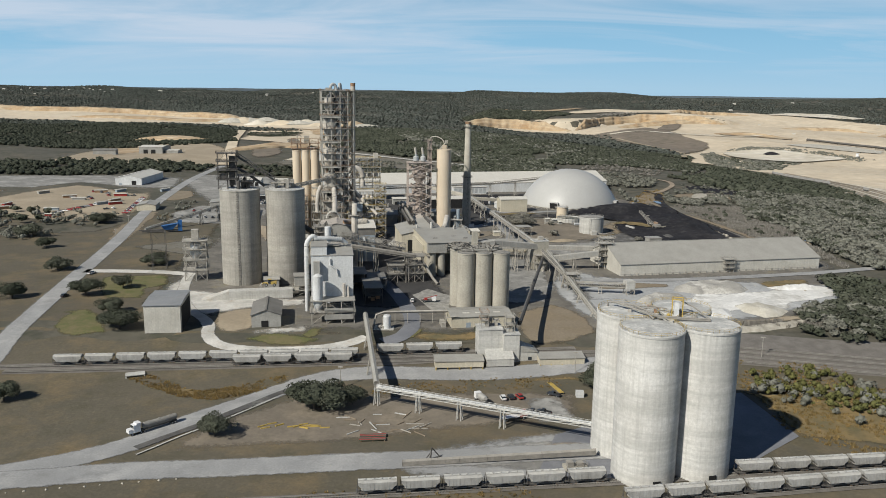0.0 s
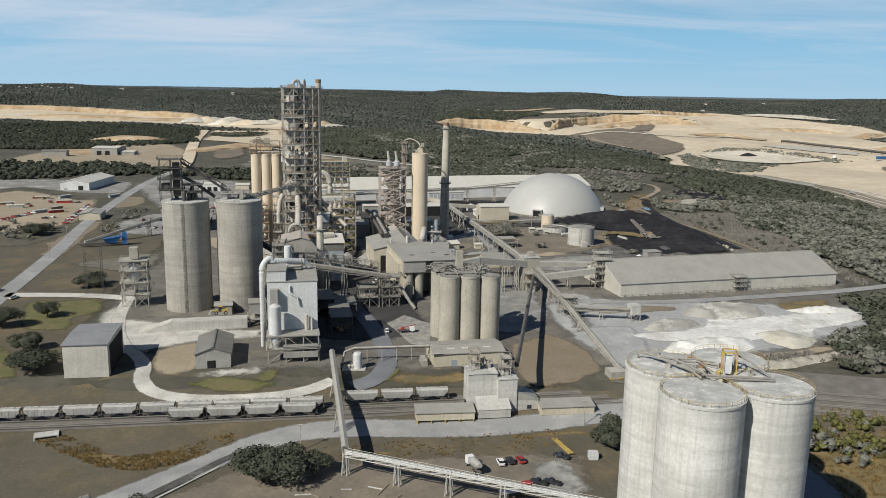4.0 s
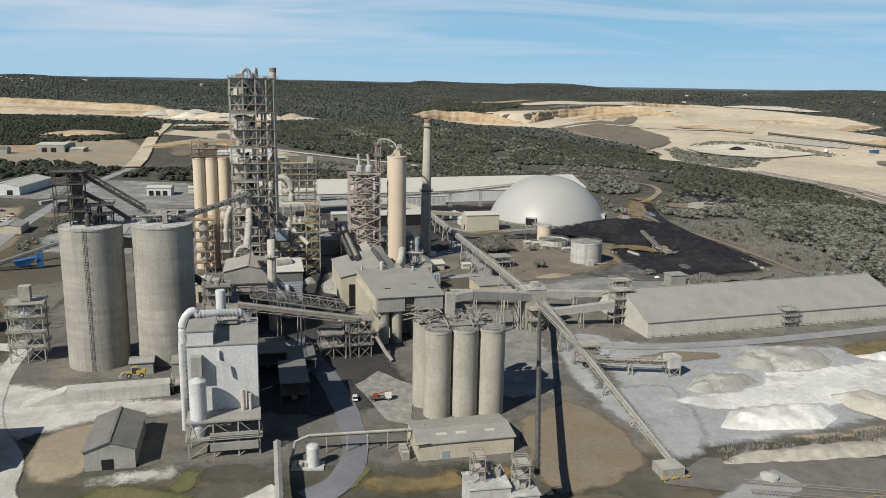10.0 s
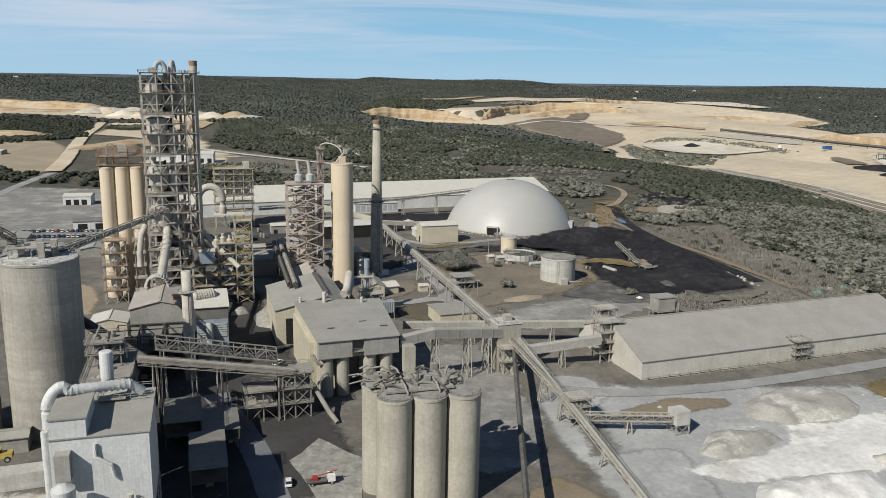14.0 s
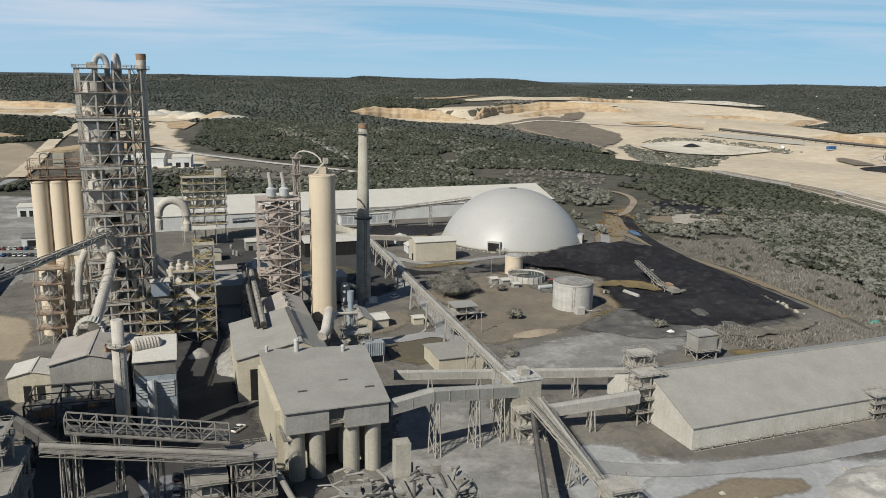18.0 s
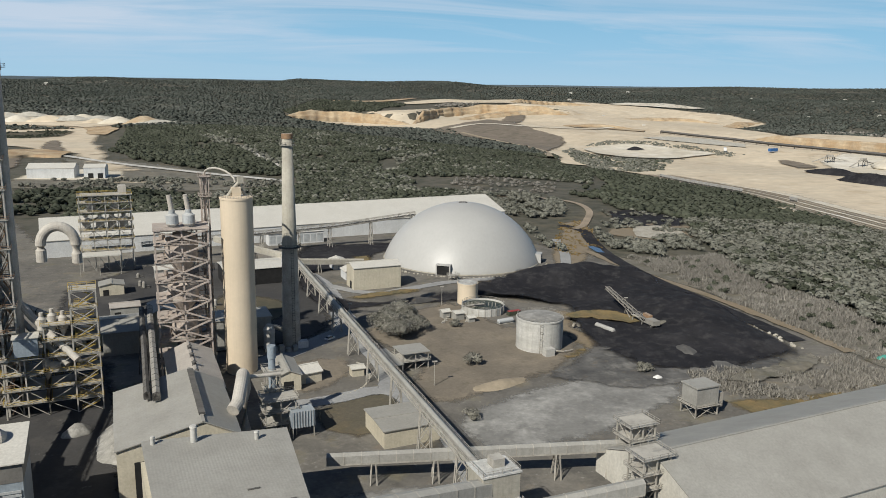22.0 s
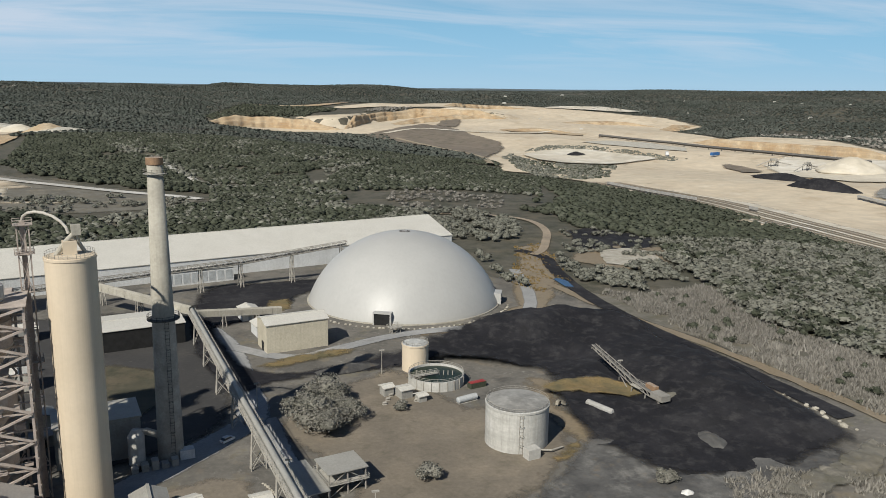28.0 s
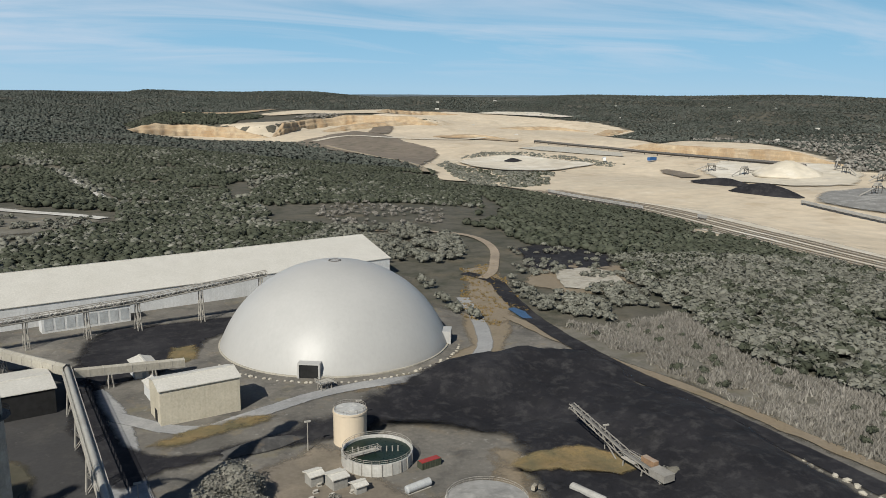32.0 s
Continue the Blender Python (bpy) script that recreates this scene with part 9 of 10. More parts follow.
part("engine_house", box(4.6, -2.2, 2.6, 9.2, -0.4, 5.2), "rust", CRN, "rusty red engine housing")
part("screen_deck", box(9.5, -1.8, 3.0, 14.5, 1.8, 3.3), "steel", CRN)
part("deck_rail", rail([(9.5, -1.8, 3.3), (14.5, -1.8, 3.3), (14.5, 1.8, 3.3)], gap=1.6), "steelm", CRN)
for x in (0.5, 7, 14):
    for v in (-1.3, 1.3):
        bar("leg", (x, v * 1.2, -0.6), (x, v, 2.2), 0.3, "steelm", CRN)
bar("boom_prop", (17, 0, -0.4), (24, 0, 5.0), 0.3, "steelm", CRN)
for x, y, a in ((139.5, 645.5, 40), (145, 645.8, 80), (144.6, 661, 10), (141.5, 644.8, 120), (157, 641, 20)):
    t = new("concrete_block", finish(box(-0.9, -0.5, 0, 0.9, 0.5, 1.3), "concrete_block", "rock"))
    t.matrix_basis = pose(x, y, 0.9, 8, 0, a)
    tagged(t, "tilted pale concrete block on waste ground", "block", "dumped blocks")
TRL = thing("bulk_trailer", 149.5, 635.5, 0.7, -69, "grey bulk trailer parked in the yard", "trailer")
part("tank", tube([(-5.5, 0, 2.2), (-5, 0, 2.1), (5, 0, 2.1), (5.5, 0, 2.2)], [0.7, 1.15, 1.15, 0.7], 14), "hopper", TRL)
part("chassis", box(-5.4, -0.5, 0.7, 5.4, 0.5, 1.0), "steeld", TRL)
add_wheels(TRL, [(-4, -1), (-4, 1), (-2.8, -1), (-2.8, 1)], 0.5, 0.35)
MG = thing("coal_magnet_stand", 104.5, 734, 0, 20, "small rusty steel stand beside the lane", "frame")
frame_tower(MG, [0, 4], [0, 2.5], [0, 2.6], "steel", "steel", 0.2, "frl", rail_mat="steel", brace="x")
# canopies by the conveyor
OS = thing("open_stand", 57.5, 606, 0, 12, "two-level open steel stand with flat roof", "shelter")
frame_tower(OS, [0, 5, 10], [0, 9], [0, 3.2, 6.4], "steel", "steel", 0.3, "fr", floors=[3.2], rail_mat="steel", brace="one")
part("roof", box(-0.6, -0.6, 6.5, 10.6, 9.6, 6.8), "roofg", OS)
part("lower_roof", box(-7, -3, 3.6, -0.8, 16, 3.9), "roofg", OS)
for v in (-2.5, 3, 9, 15.5):
    bar("post", (-6.6, v, 0), (-6.6, v, 3.6), 0.25, "steel", OS)
    bar("post", (-1.2, v, 0), (-1.2, v, 3.6), 0.25, "steel", OS)
pitched("store_shed", 41.8, 544, 0, 12, 19, 17, 5.6, 6.0, "low flat-roofed grey store", "cladc", "roofg", "x")
# the white kiosk and lamp-posted lane by the dome
pitched("white_kiosk", 45, 768, 0, 12, 7.5, 8, 5.0, 6.2, "small white gabled kiosk", "cladw", "roofw", "y", doors=(("f", 2.6, 1.4, 2.3),))
pitched("white_kiosk", 49.5, 744, 0, 12, 5.5, 9, 4.6, 5.8, "small white lean-to kiosk", "cladw", "roofw", "y")
HB = thing("hall_lean_to", 10, 838.5, 0, 13.9, "white lean-to with a row of louvred bays on the hall", "building")
part("body", box(0, 0, 0, 36, 7, 7.5), "cladw", HB)
part("roof", box(-0.4, -0.5, 7.5, 36.4, 7.4, 7.8), "roofw", HB)
for i in range(8):
    part("louvre_panel", box(1.0 + 4.4 * i, -0.12, 1.2, 4.4 + 4.4 * i, 0.05, 6.2), "steelb", HB)
part("gutter_line", box(0, -0.35, 9.7, 306, -0.05, 10.15), "concy", HALL)


def lamp(x, y, h=9):
    t = thing("yard_lamp", x, y, height(x, y), 0, "slim steel yard lamp post", "lamp", "yard lamps")
    part("pole", lathe(0, 0, [(0.16, 0), (0.1, h)], 8), "steel", t)
    part("lamp_head", box(-0.9, -0.25, h - 0.1, 0.9, 0.25, h + 0.3), "steel", t)


for x, y in ((90, 690), (169, 658), (108, 700), (44, 668), (43, 640), (48, 612), (-40, 303), (66, 590), (56, 320), (-232, 560), (-246, 620), (140, 336)):
    lamp(x, y)


def rock_at(x, y, s, i):
    me = ROCKS[i % len(ROCKS)]
    ob = new("boulder", me)
    ob.matrix_basis = Matrix.LocRotScale((x, y, height(x, y) + 0.15 * s), Euler((0, 0, i * 1.7)), (s, s * 0.8, s * 0.7))
    tagged(ob, "pale limestone boulder edging the lane", "rock", "edging boulders")


ROCKS = []
for k in range(4):
    bm = bmesh.new()
    bmesh.ops.create_icosphere(bm, subdivisions=1, radius=1.0)
    for v in bm.verts:
        v.co *= 0.75 + 0.5 * (0.5 + 0.5 * noise.noise(v.co * 1.7 + Vector((k * 9, 0, 0))))
    ROCKS.append(finish(bm, "boulder", "rock"))
rnd = random.Random(8)
for i in range(46):
    a = radians(-160 + 2.9 * i)
    rock_at(124 + 52 * math.cos(a) + rnd.uniform(-0.6, 0.6), 791 + 52 * math.sin(a) + rnd.uniform(-0.6, 0.6), rnd.uniform(0.5, 1.1), i)
for i in range(34):
    rock_at(29 + 16 * math.cos(-1.4 + i * 0.062), 606 + 20 * math.sin(-1.4 + i * 0.062), rnd.uniform(0.4, 0.7), i)
for i in range(14):
    f = i / 13
    rock_at(221 - 3 * f + rnd.uniform(-2, 2), 604 + 44 * f, rnd.uniform(0.5, 1.8), i)
for i in range(34):
    rock_at(-190 + i * 5.2 + rnd.uniform(-1, 1), 203.5 + i * 1.1, rnd.uniform(0.35, 0.6), i)
for i in range(16):
    rock_at(rnd.uniform(100, 240), rnd.uniform(444, 462), rnd.uniform(0.4, 1.2), i)

# scrap steel and timber in the front yard
rnd = random.Random(21)
for i in range(26):
    x, y, a, l = (rnd.choice((-33, -26, -20, -12, -6)) + rnd.gauss(0, 2.6), rnd.choice((264, 270, 276)) + rnd.gauss(0, 2.2), rnd.choice((0.1, 0.9, 2.4)) + rnd.gauss(0, 0.18), rnd.uniform(3, 7))
    t = new("steel_length", finish(box(-l / 2, -0.16, 0, l / 2, 0.16, 0.25), "steel_length", rnd.choice(("topdust", "steel", "wood"))))
    t.matrix_basis = pose(x, y, height(x, y) + 0.15, 0, 0, math.degrees(a))
    tagged(t, "length of scrap steel lying on the earth", "scrap", "scrap steel")
for i in range(14):
    x, y = rnd.choice((-60, -48, -42)) + rnd.gauss(0, 1.8), 266 + rnd.gauss(0, 1.4)
    t = new("yellow_frame", finish(box(-1.7, -0.16, 0, 1.7, 0.16, 0.4), "yellow_frame", "yellow"))
    t.matrix_basis = pose(x, y, -6.9, 0, 0, rnd.uniform(-30, 40))
    tagged(t, "yellow steel frame lying on dry grass", "scrap", "yellow frames")
for i in range(2):
    t = thing("pipe_rack", -27.5, 257.5 - 3 * i, -6.9, 6, "dark rack of green and red pipes", "rack", "pipe racks")
    for j in range(6):
        part("pipe", tube([(0, 0.4 * j, 0.5), (9, 0.4 * j, 0.5)], 0.2, 8), ("leaf_dark", "red", "steeld")[j % 3], t)
    for u in (0.5, 4.5, 8.5):
        part("bearer", box(u, -0.3, 0, u + 0.3, 2.5, 0.3), "rust", t)
CV = thing("culvert", -128, 309, -6.9, 20, "concrete box culvert in the ditch", "culvert")
for u in (0, 7):
    part("headwall", box(u, 0, 0, u + 0.5, 4, 1.6), "concl", CV)
part("deck", box(0, 0, 1.4, 7.5, 4, 1.7), "concl", CV)
BM_ = thing("timber_bridge", 46, 306, -6.6, 108, "long yellow timber ramp over the ditch", "bridge")
for i in range(10):
    part("plank", box(i * 1.6 - 6, -0.9, 0.3, i * 1.6 - 4.5, 0.9, 0.45), "yellow", BM_)
for v in (-0.8, 0.7):
    part("bearer", box(-6, v, 0, 10, v + 0.15, 0.3), "wood", BM_)
part("kiosk", box(53, 297, -7.1, 56, 299.5, -4.6), "cladw", thing("meter_kiosk", 0, 0, 0, 0, "small white meter kiosk on grass", "kiosk"))

# ---- far buildings to the west and north ----
pitched("white_warehouse", -361, 880, 0, -1, 29, 66, 7.5, 11, "large white gable-roofed warehouse", "cladw", "roofw", "y", doors=(("f", 18, 5, 4.5), ("f", 4, 3, 2.2)))
pitched("grey_workshop", -486, 1284, height(-470, 1300), 2, 37, 44, 11, 12.5, "grey workshop with two dark doorways", "clad", "roofw", "x", doors=(("f", 7, 7, 7), ("f", 19, 7, 7)))
pitched("grey_annex", -446, 1290, height(-440, 1290), 2, 20, 22, 5, 6, "low grey sheet-metal annex building", "clad", "roofw", "x")
pitched("long_store", -545, 1250, height(-545, 1250), 8, 34, 16, 7, 9, "long low grey store", "clad", "roofd", "x")
pitched("white_store", -224.5, 1197, height(-200, 1197), 1, 44, 26, 10.5, 14.5, "long white gabled store by the haul road", "cladw", "roofw", "x")
pitched("white_store", -170.5, 1193, height(-160, 1193), 2, 20, 22, 11.5, 14, "white boxy store with dark openings", "cladw", "roofw", "x", doors=(("f", 4, 5, 6), ("f", 13, 5, 6)))
pitched("depot_shop", -223, 884, 0, 4, 21, 16, 7, 8.5, "pale depot workshop with three bay doors", "cladw", "roofw", "x", doors=(("f", 2, 4, 4.5), ("f", 8, 4, 4.5), ("f", 14, 4, 4.5)))
pitched("depot_shop", -190, 900, 0, 4, 14, 12, 5, 6.2, "low pale depot shop", "cladc", "roofw", "x")
pitched("site_office", -270, 700, 0, 10, 16, 22, 5, 6.5, "low tan site office", "cladc", "roofg", "y")
pitched("site_office", -212, 722, 0, 10, 18, 20, 5, 6, "low grey store by the road", "clad", "roofg", "y")
for i in range(16):
    a = rnd.uniform(0, 1)
    pitched("lot_container", -300 - 140 * a + rnd.uniform(-20, 20), 660 + 180 * rnd.random(), 0, rnd.uniform(0, 90), 12, 2.6, 2.5, 2.7, "dusty storage container on the sandy lot", rnd.choice(("cladb", "rust", "clad", "red")), "roofw", "x", category="container", group="lot containers")
BH = thing("blue_hopper", -212.5, 597, 0, 20, "bright blue mobile feed hopper", "hopper")
bm = bmesh.new()
add_rings(bm, [[(2, 0, 2.2), (8, 0, 2.2), (8, 3, 2.2), (2, 3, 2.2)], [(0, -1.2, 5.2), (12, -1.2, 6.8), (12, 4.2, 6.8), (0, 4.2, 5.2)]])
part("hopper_body", bm, "blue", BH)
part("chassis", box(-14, 0.4, 1.0, 14, 2.6, 2.0), "steeld", BH)
part("tower", box(12, 0, 1, 15, 3, 9), "blue", BH)
part("tail_belt", box(-16, 0.6, 2.0, 1, 2.4, 2.6), "steeld", BH)
for u in (-10, 0, 8):
    bar("leg", (u, 0.6, 0), (u, 0.6, 1.2), 0.4, "steeld", BH)
    bar("leg", (u, 2.4, 0), (u, 2.4, 1.2), 0.4, "steeld", BH)
HT = thing("rail_tank", 104, 352, -6.5, 12, "pale upright tank beside the railway", "tank")
part("shell", lathe(0, 0, [(2.6, 0), (2.6, 7.0), (0.3, 7.6)], 24), "concl", HT)
XH = thing("parked_hopper", 94, 356, -5.8, 12, "pale hopper body on a stand by the railway", "hopper")
part("body", box(-6, -1.5, 1.6, 6, 1.5, 4.6), "hopper", XH)
for u in (-5, 5):
    bar("leg", (u, -1.2, 0), (u, -1.2, 1.6), 0.4, "steeld", XH)
    bar("leg", (u, 1.2, 0), (u, 1.2, 1.6), 0.4, "steeld", XH)

# ---- shed fittings ----
for i in range(30):
    u = 2 + 4.6 * i
    part("wall_post", box(u, -1.3, 0, u + 0.22, -0.05, 2.0), "clad", SHED)
part("wall_rail", box(0, -1.4, 1.6, 137, -1.2, 1.85), "clad", SHED)
part("wall_rail", box(0, -1.35, 0.5, 137, -1.2, 0.7), "clad", SHED)
FR = thing("feed_rack", 176, 489.5, -0.4, 13, "rusty steel feed rack on the shed wall", "frame")
frame_tower(FR, [0, 3, 6], [0, 4], [0, 3, 6, 8.5], "steel", "steel", 0.3, "frl", rail_mat="steel", brace="x")
part("chute", tube([(3, 4, 8), (3, 1.5, 5), (3, 0.5, 1)], 0.9, 10), "steeld", FR)

# ---- quarry plant in the distance ----
for i, (x, y, rz, w) in enumerate(((1060, 1590, 20, 44), (1210, 1500, 70, 40), (1040, 1660, -10, 36), (1250, 1560, 40, 50), (1190, 1420, 10, 40), (1010, 1280, 200, 50))):
    QP = thing("crusher_frame", x, y, height(x, y) + 3, rz, "dark steel crushing and screening plant in the quarry", "machine", "crushing plant")
    frame_tower(QP, [0, 14], [0, 8], [0, 12], "steeld", "steel", 0.8, "fr", rails=False, brace="x", rng=i)
    part("screen_box", box(1, 1, 12.5, 13, 7, 16), "steel", QP)
    part("belt_boom", tube([(14, 4, 10), (14 + w, 4, 3)], 1.0, 6), "steel", QP)
    part("belt_boom", tube([(0, 4, 12), (-w * 0.7, 6, 2)], 1.0, 6), "steel", QP)

QC = thing("overland_conveyor", 1040, 2330, 0, 0, "dark overland conveyor gallery on low trestles across the quarry", "conveyor")
q_line = [(1040, 2330), (1059, 2291), (1132, 2127), (1140, 1900), (1160, 1747), (1200, 1590)]
for a, b in zip(q_line, q_line[1:]):
    k = max(1, int(math.hypot(b[0] - a[0], b[1] - a[1]) / 45))
    for i in range(k):
        p = [(a[0] + (b[0] - a[0]) * u / k - 1040, a[1] + (b[1] - a[1]) * u / k - 2330) for u in (i, i + 1)]
        z = [height(u + 1040, v + 2330) + 8 for u, v in p]
        part("gallery", tube([(*p[0], z[0]), (*p[1], z[1])], 3.2, 4), "steeld", QC)
        part("trestle", tube([(*p[0], z[0] - 2), (*p[0], z[0] - 12)], 1.2, 4), "steeld", QC)
for x, y, rz in ((1040, 1830, 20), (960, 1880, 60)):
    QD = thing("site_container", x, y, height(x, y) + 4.9, rz, "blue and white site container on the stone stage", "container", "quarry containers")
    part("body", box(-12, -3, 0, 12, 3, 6), "blue" if rz == 20 else "carw", QD)

rnd = random.Random(64)
FH = None
for i in range(36):
    if i < 20:
        az, r = radians(rnd.uniform(-31, -9)), rnd.uniform(3300, 4050)
    else:
        az, r = radians(rnd.uniform(20, 46)), rnd.uniform(2500, 3700)
    x, y = r * math.sin(az), 250 + r * math.cos(az)
    if FH is None:
        bm = bmesh.new()
        add_wallbox(bm, 15, 9, 4.5, 7.5)
        FH = finish(bm, "far_house", "cladl")
    ob = new("far_house", FH)
    ob.matrix_basis = Matrix.LocRotScale((x, y, height(x, y) + 0.6), Euler((0, 0, rnd.uniform(-0.5, 0.5))), Vector((1, 1, 1)) * rnd.uniform(0.55, 0.95))
    tagged(ob, "small white house among the far hill woods", "house", "far houses")

# tarpaulined waste beside the coal track
for i, (x, y, m_) in enumerate(((247, 587, "teal"), (256, 592, "rock"), (266, 594, "teal"), (274, 598, "blue"), (281, 593, "teal"), (271, 588, "sand"))):
    t = new("tarp_heap", finish(lathe(0, 0, [(3.2, -0.3), (2.6, 0.7), (1.5, 1.5), (0.2, 1.8)], 9), "tarp_heap", m_))
    t.matrix_basis = Matrix.LocRotScale((x, y, height(x, y) + 0.5), Euler((0, 0, i)), (1.3, 0.7, 0.8))
    tagged(t, "low heap of waste under a coloured tarpaulin", "tarpaulin", "tarpaulined waste")

rnd = random.Random(17)
for i in range(14):
    put_car(-220 + (i % 7) * 6.4 + rnd.uniform(-0.6, 0.6), 668 + (i // 7) * 34 + rnd.uniform(-1, 1), 96 + rnd.uniform(-6, 6), rnd.choice(("carw", "card", "cars", "red")), rnd.random() < 0.5, True)


# ---- trees and woods ----
ICO_V = np.array([(0, 0, 1), *[(0.894 * math.cos(2 * math.pi * i / 5), 0.894 * math.sin(2 * math.pi * i / 5), 0.447) for i in range(5)], *[(0.894 * math.cos(2 * math.pi * (i + 0.5) / 5), 0.894 * math.sin(2 * math.pi * (i + 0.5) / 5), -0.447) for i in range(5)], (0, 0, -1)])
ICO_F = np.array([(0, 1 + i, 1 + (i + 1) % 5) for i in range(5)] + [(1 + i, 6 + i, 1 + (i + 1) % 5) for i in range(5)] + [(6 + i, 6 + (i + 1) % 5, 1 + (i + 1) % 5) for i in range(5)] + [(11, 6 + (i + 1) % 5, 6 + i) for i in range(5)])


def leaf_cloud(rng, n, lumps, size):
    """n small triangles of leaf spread over the skins of a few lumps; unit crown, base at 0, height about 1."""
    k = rng.integers(0, len(lumps), n)
    c, r = lumps[k, :3], lumps[k, 3:4]
    d = rng.normal(size=(n, 3))
    d /= np.linalg.norm(d, axis=1, keepdims=True)
    d[:, 2] = np.abs(d[:, 2]) * np.where(rng.random(n) < 0.78, 1, -0.6)
    p = c + d * r * rng.uniform(0.72, 1.06, (n, 1))
    t = rng.normal(size=(n, 3)) * 0.55 + d
    t /= np.linalg.norm(t, axis=1, keepdims=True)
    a = np.cross(t, rng.normal(size=(n, 3)))
    a /= np.linalg.norm(a, axis=1, keepdims=True) + 1e-9
    b = np.cross(t, a)
    s = size * rng.uniform(0.6, 1.3, (n, 1))
    v = np.stack([p + a * s, p - 0.6 * a * s + b * s * 0.9, p - 0.6 * a * s - b * s * 0.9], 1)
    return v.reshape(-1, 3), np.arange(n * 3).reshape(-1, 3)


OCT_V = np.array([(0, 0, 1), (1, 0, 0), (0, 1, 0), (-1, 0, 0), (0, -1, 0), (0, 0, -1)], float)
OCT_F = np.array([(0, 1, 2), (0, 2, 3), (0, 3, 4), (0, 4, 1), (5, 2, 1), (5, 3, 2), (5, 4, 3), (5, 1, 4)])


def small_crown(seed, leaves, size, fuller=False):
    """A cheap crown for woods far off: one rough lump under a few leaf triangles."""
    rng = np.random.default_rng(seed)
    bv, bf = (ICO_V, ICO_F) if fuller else (OCT_V, OCT_F)
    v = bv * np.array([0.46, 0.46, 0.42]) * (1 + rng.uniform(-0.2, 0.2, (len(bv), 1))) + np.array([0, 0, 0.5])
    lv, lf = leaf_cloud(rng, leaves, np.array([[0.0, 0.0, 0.52, 0.40], [0.2, 0.1, 0.5, 0.28], [-0.2, -0.05, 0.55, 0.26]]), size)
    return np.concatenate([v, lv]), np.concatenate([bf, lf + len(bv)])


def crown(seed, leaves, size, nl=6, core=True, spread=0.34):
    rng = np.random.default_rng(seed)
    lumps = np.column_stack([rng.uniform(-spread, spread, nl), rng.uniform(-spread, spread, nl), rng.uniform(0.42, 0.72, nl), rng.uniform(0.2, 0.32, nl)])
    lumps[0] = (0, 0, 0.6, 0.36)
    vs, fs = ([], [])
    off = 0
    if core:
        for l in lumps[: max(1, nl // 2)]:
            j = ICO_V * (l[3] * 0.86) * (1 + rng.uniform(-0.18, 0.18, (12, 1))) + l[:3]
            vs.append(j)
            fs.append(ICO_F + off)
            off += 12
    if leaves:
        v, f = leaf_cloud(rng, leaves, lumps, size)
        vs.append(v)
        fs.append(f + off)
    return np.concatenate(vs), np.concatenate(fs)


def in_poly(poly, x, y):
    res = np.zeros(len(x), bool)
    px, py = np.array([p[0] for p in poly], float), np.array([p[1] for p in poly], float)
    for i in range(len(poly)):
        j = (i + 1) % len(poly)
        c = ((py[i] > y) != (py[j] > y)) & (x < (px[j] - px[i]) * (y - py[i]) / (py[j] - py[i] + 1e-9) + px[i])
        res ^= c
    return res


def wood(name, poly, spacing, templates, size, mat, label, holes=(), seed=1, thin=0.0, clump=40.0, squash=None, sink=0.12):
    """A wood as one mesh: jittered rows of crowns inside poly but not in the holes. thin: share left out, in clumps."""
    rng = np.random.default_rng(seed)
    if squash is None:
        squash = 1.0 if templates is BUSH else 0.74 if templates is MID else 0.72
    xs, ys = [p[0] for p in poly], [p[1] for p in poly]
    X, Y = np.meshgrid(np.arange(min(xs), max(xs), spacing), np.arange(min(ys), max(ys), spacing))
    x = X.ravel() + rng.uniform(-0.45, 0.45, X.size) * spacing
    y = Y.ravel() + rng.uniform(-0.45, 0.45, X.size) * spacing
    keep = in_poly(poly, x, y)
    for h in holes:
        keep &= ~in_poly(h, x, y)
    x, y = x[keep], y[keep]
    if thin:
        nz = np.array([noise.noise((a / clump, b / clump, seed * 3.1)) for a, b in zip(x, y)])
        keep = (nz + rng.uniform(-0.25, 0.25, len(x))) > (np.quantile(nz, thin) if len(nz) else 0)
        x, y = x[keep], y[keep]
    if not len(x):
        return None
    z = np.array([height(a, b) for a, b in zip(x, y)])
    s = rng.uniform(size[0], size[1], len(x))
    rot = rng.uniform(0, 6.28, len(x))
    kind = rng.integers(0, len(templates), len(x))
    V, F, off = [], [], 0
    for k, (tv, tf) in enumerate(templates):
        m = kind == k
        if not m.any():
            continue
        c, sn = np.cos(rot[m])[:, None], np.sin(rot[m])[:, None]
        sc = s[m][:, None]
        vx = (tv[None, :, 0] * c - tv[None, :, 1] * sn) * sc + x[m][:, None]
        vy = (tv[None, :, 0] * sn + tv[None, :, 1] * c) * sc + y[m][:, None]
        vz = (tv[None, :, 2] - sink) * sc * squash + z[m][:, None]
        n = m.sum()
        V.append(np.stack([vx, vy, vz], -1).reshape(-1, 3))
        F.append((tf[None] + (np.arange(n) * len(tv))[:, None, None]).reshape(-1, 3) + off)
        off += n * len(tv)
    return tagged(new(name, fast_mesh(name, np.concatenate(V), np.concatenate(F), mat, True)), label, "trees", kind="stuff")


NEAR = [crown(s, 66, 0.13, 5) for s in range(5)]
MID = [small_crown(20 + s, 14, 0.22, True) for s in range(6)]
FAR = [small_crown(40 + s, 4, 0.32) for s in range(6)]
BUSH = [crown(60 + s, 60, 0.12, 5, True, 0.36) for s in range(3)]

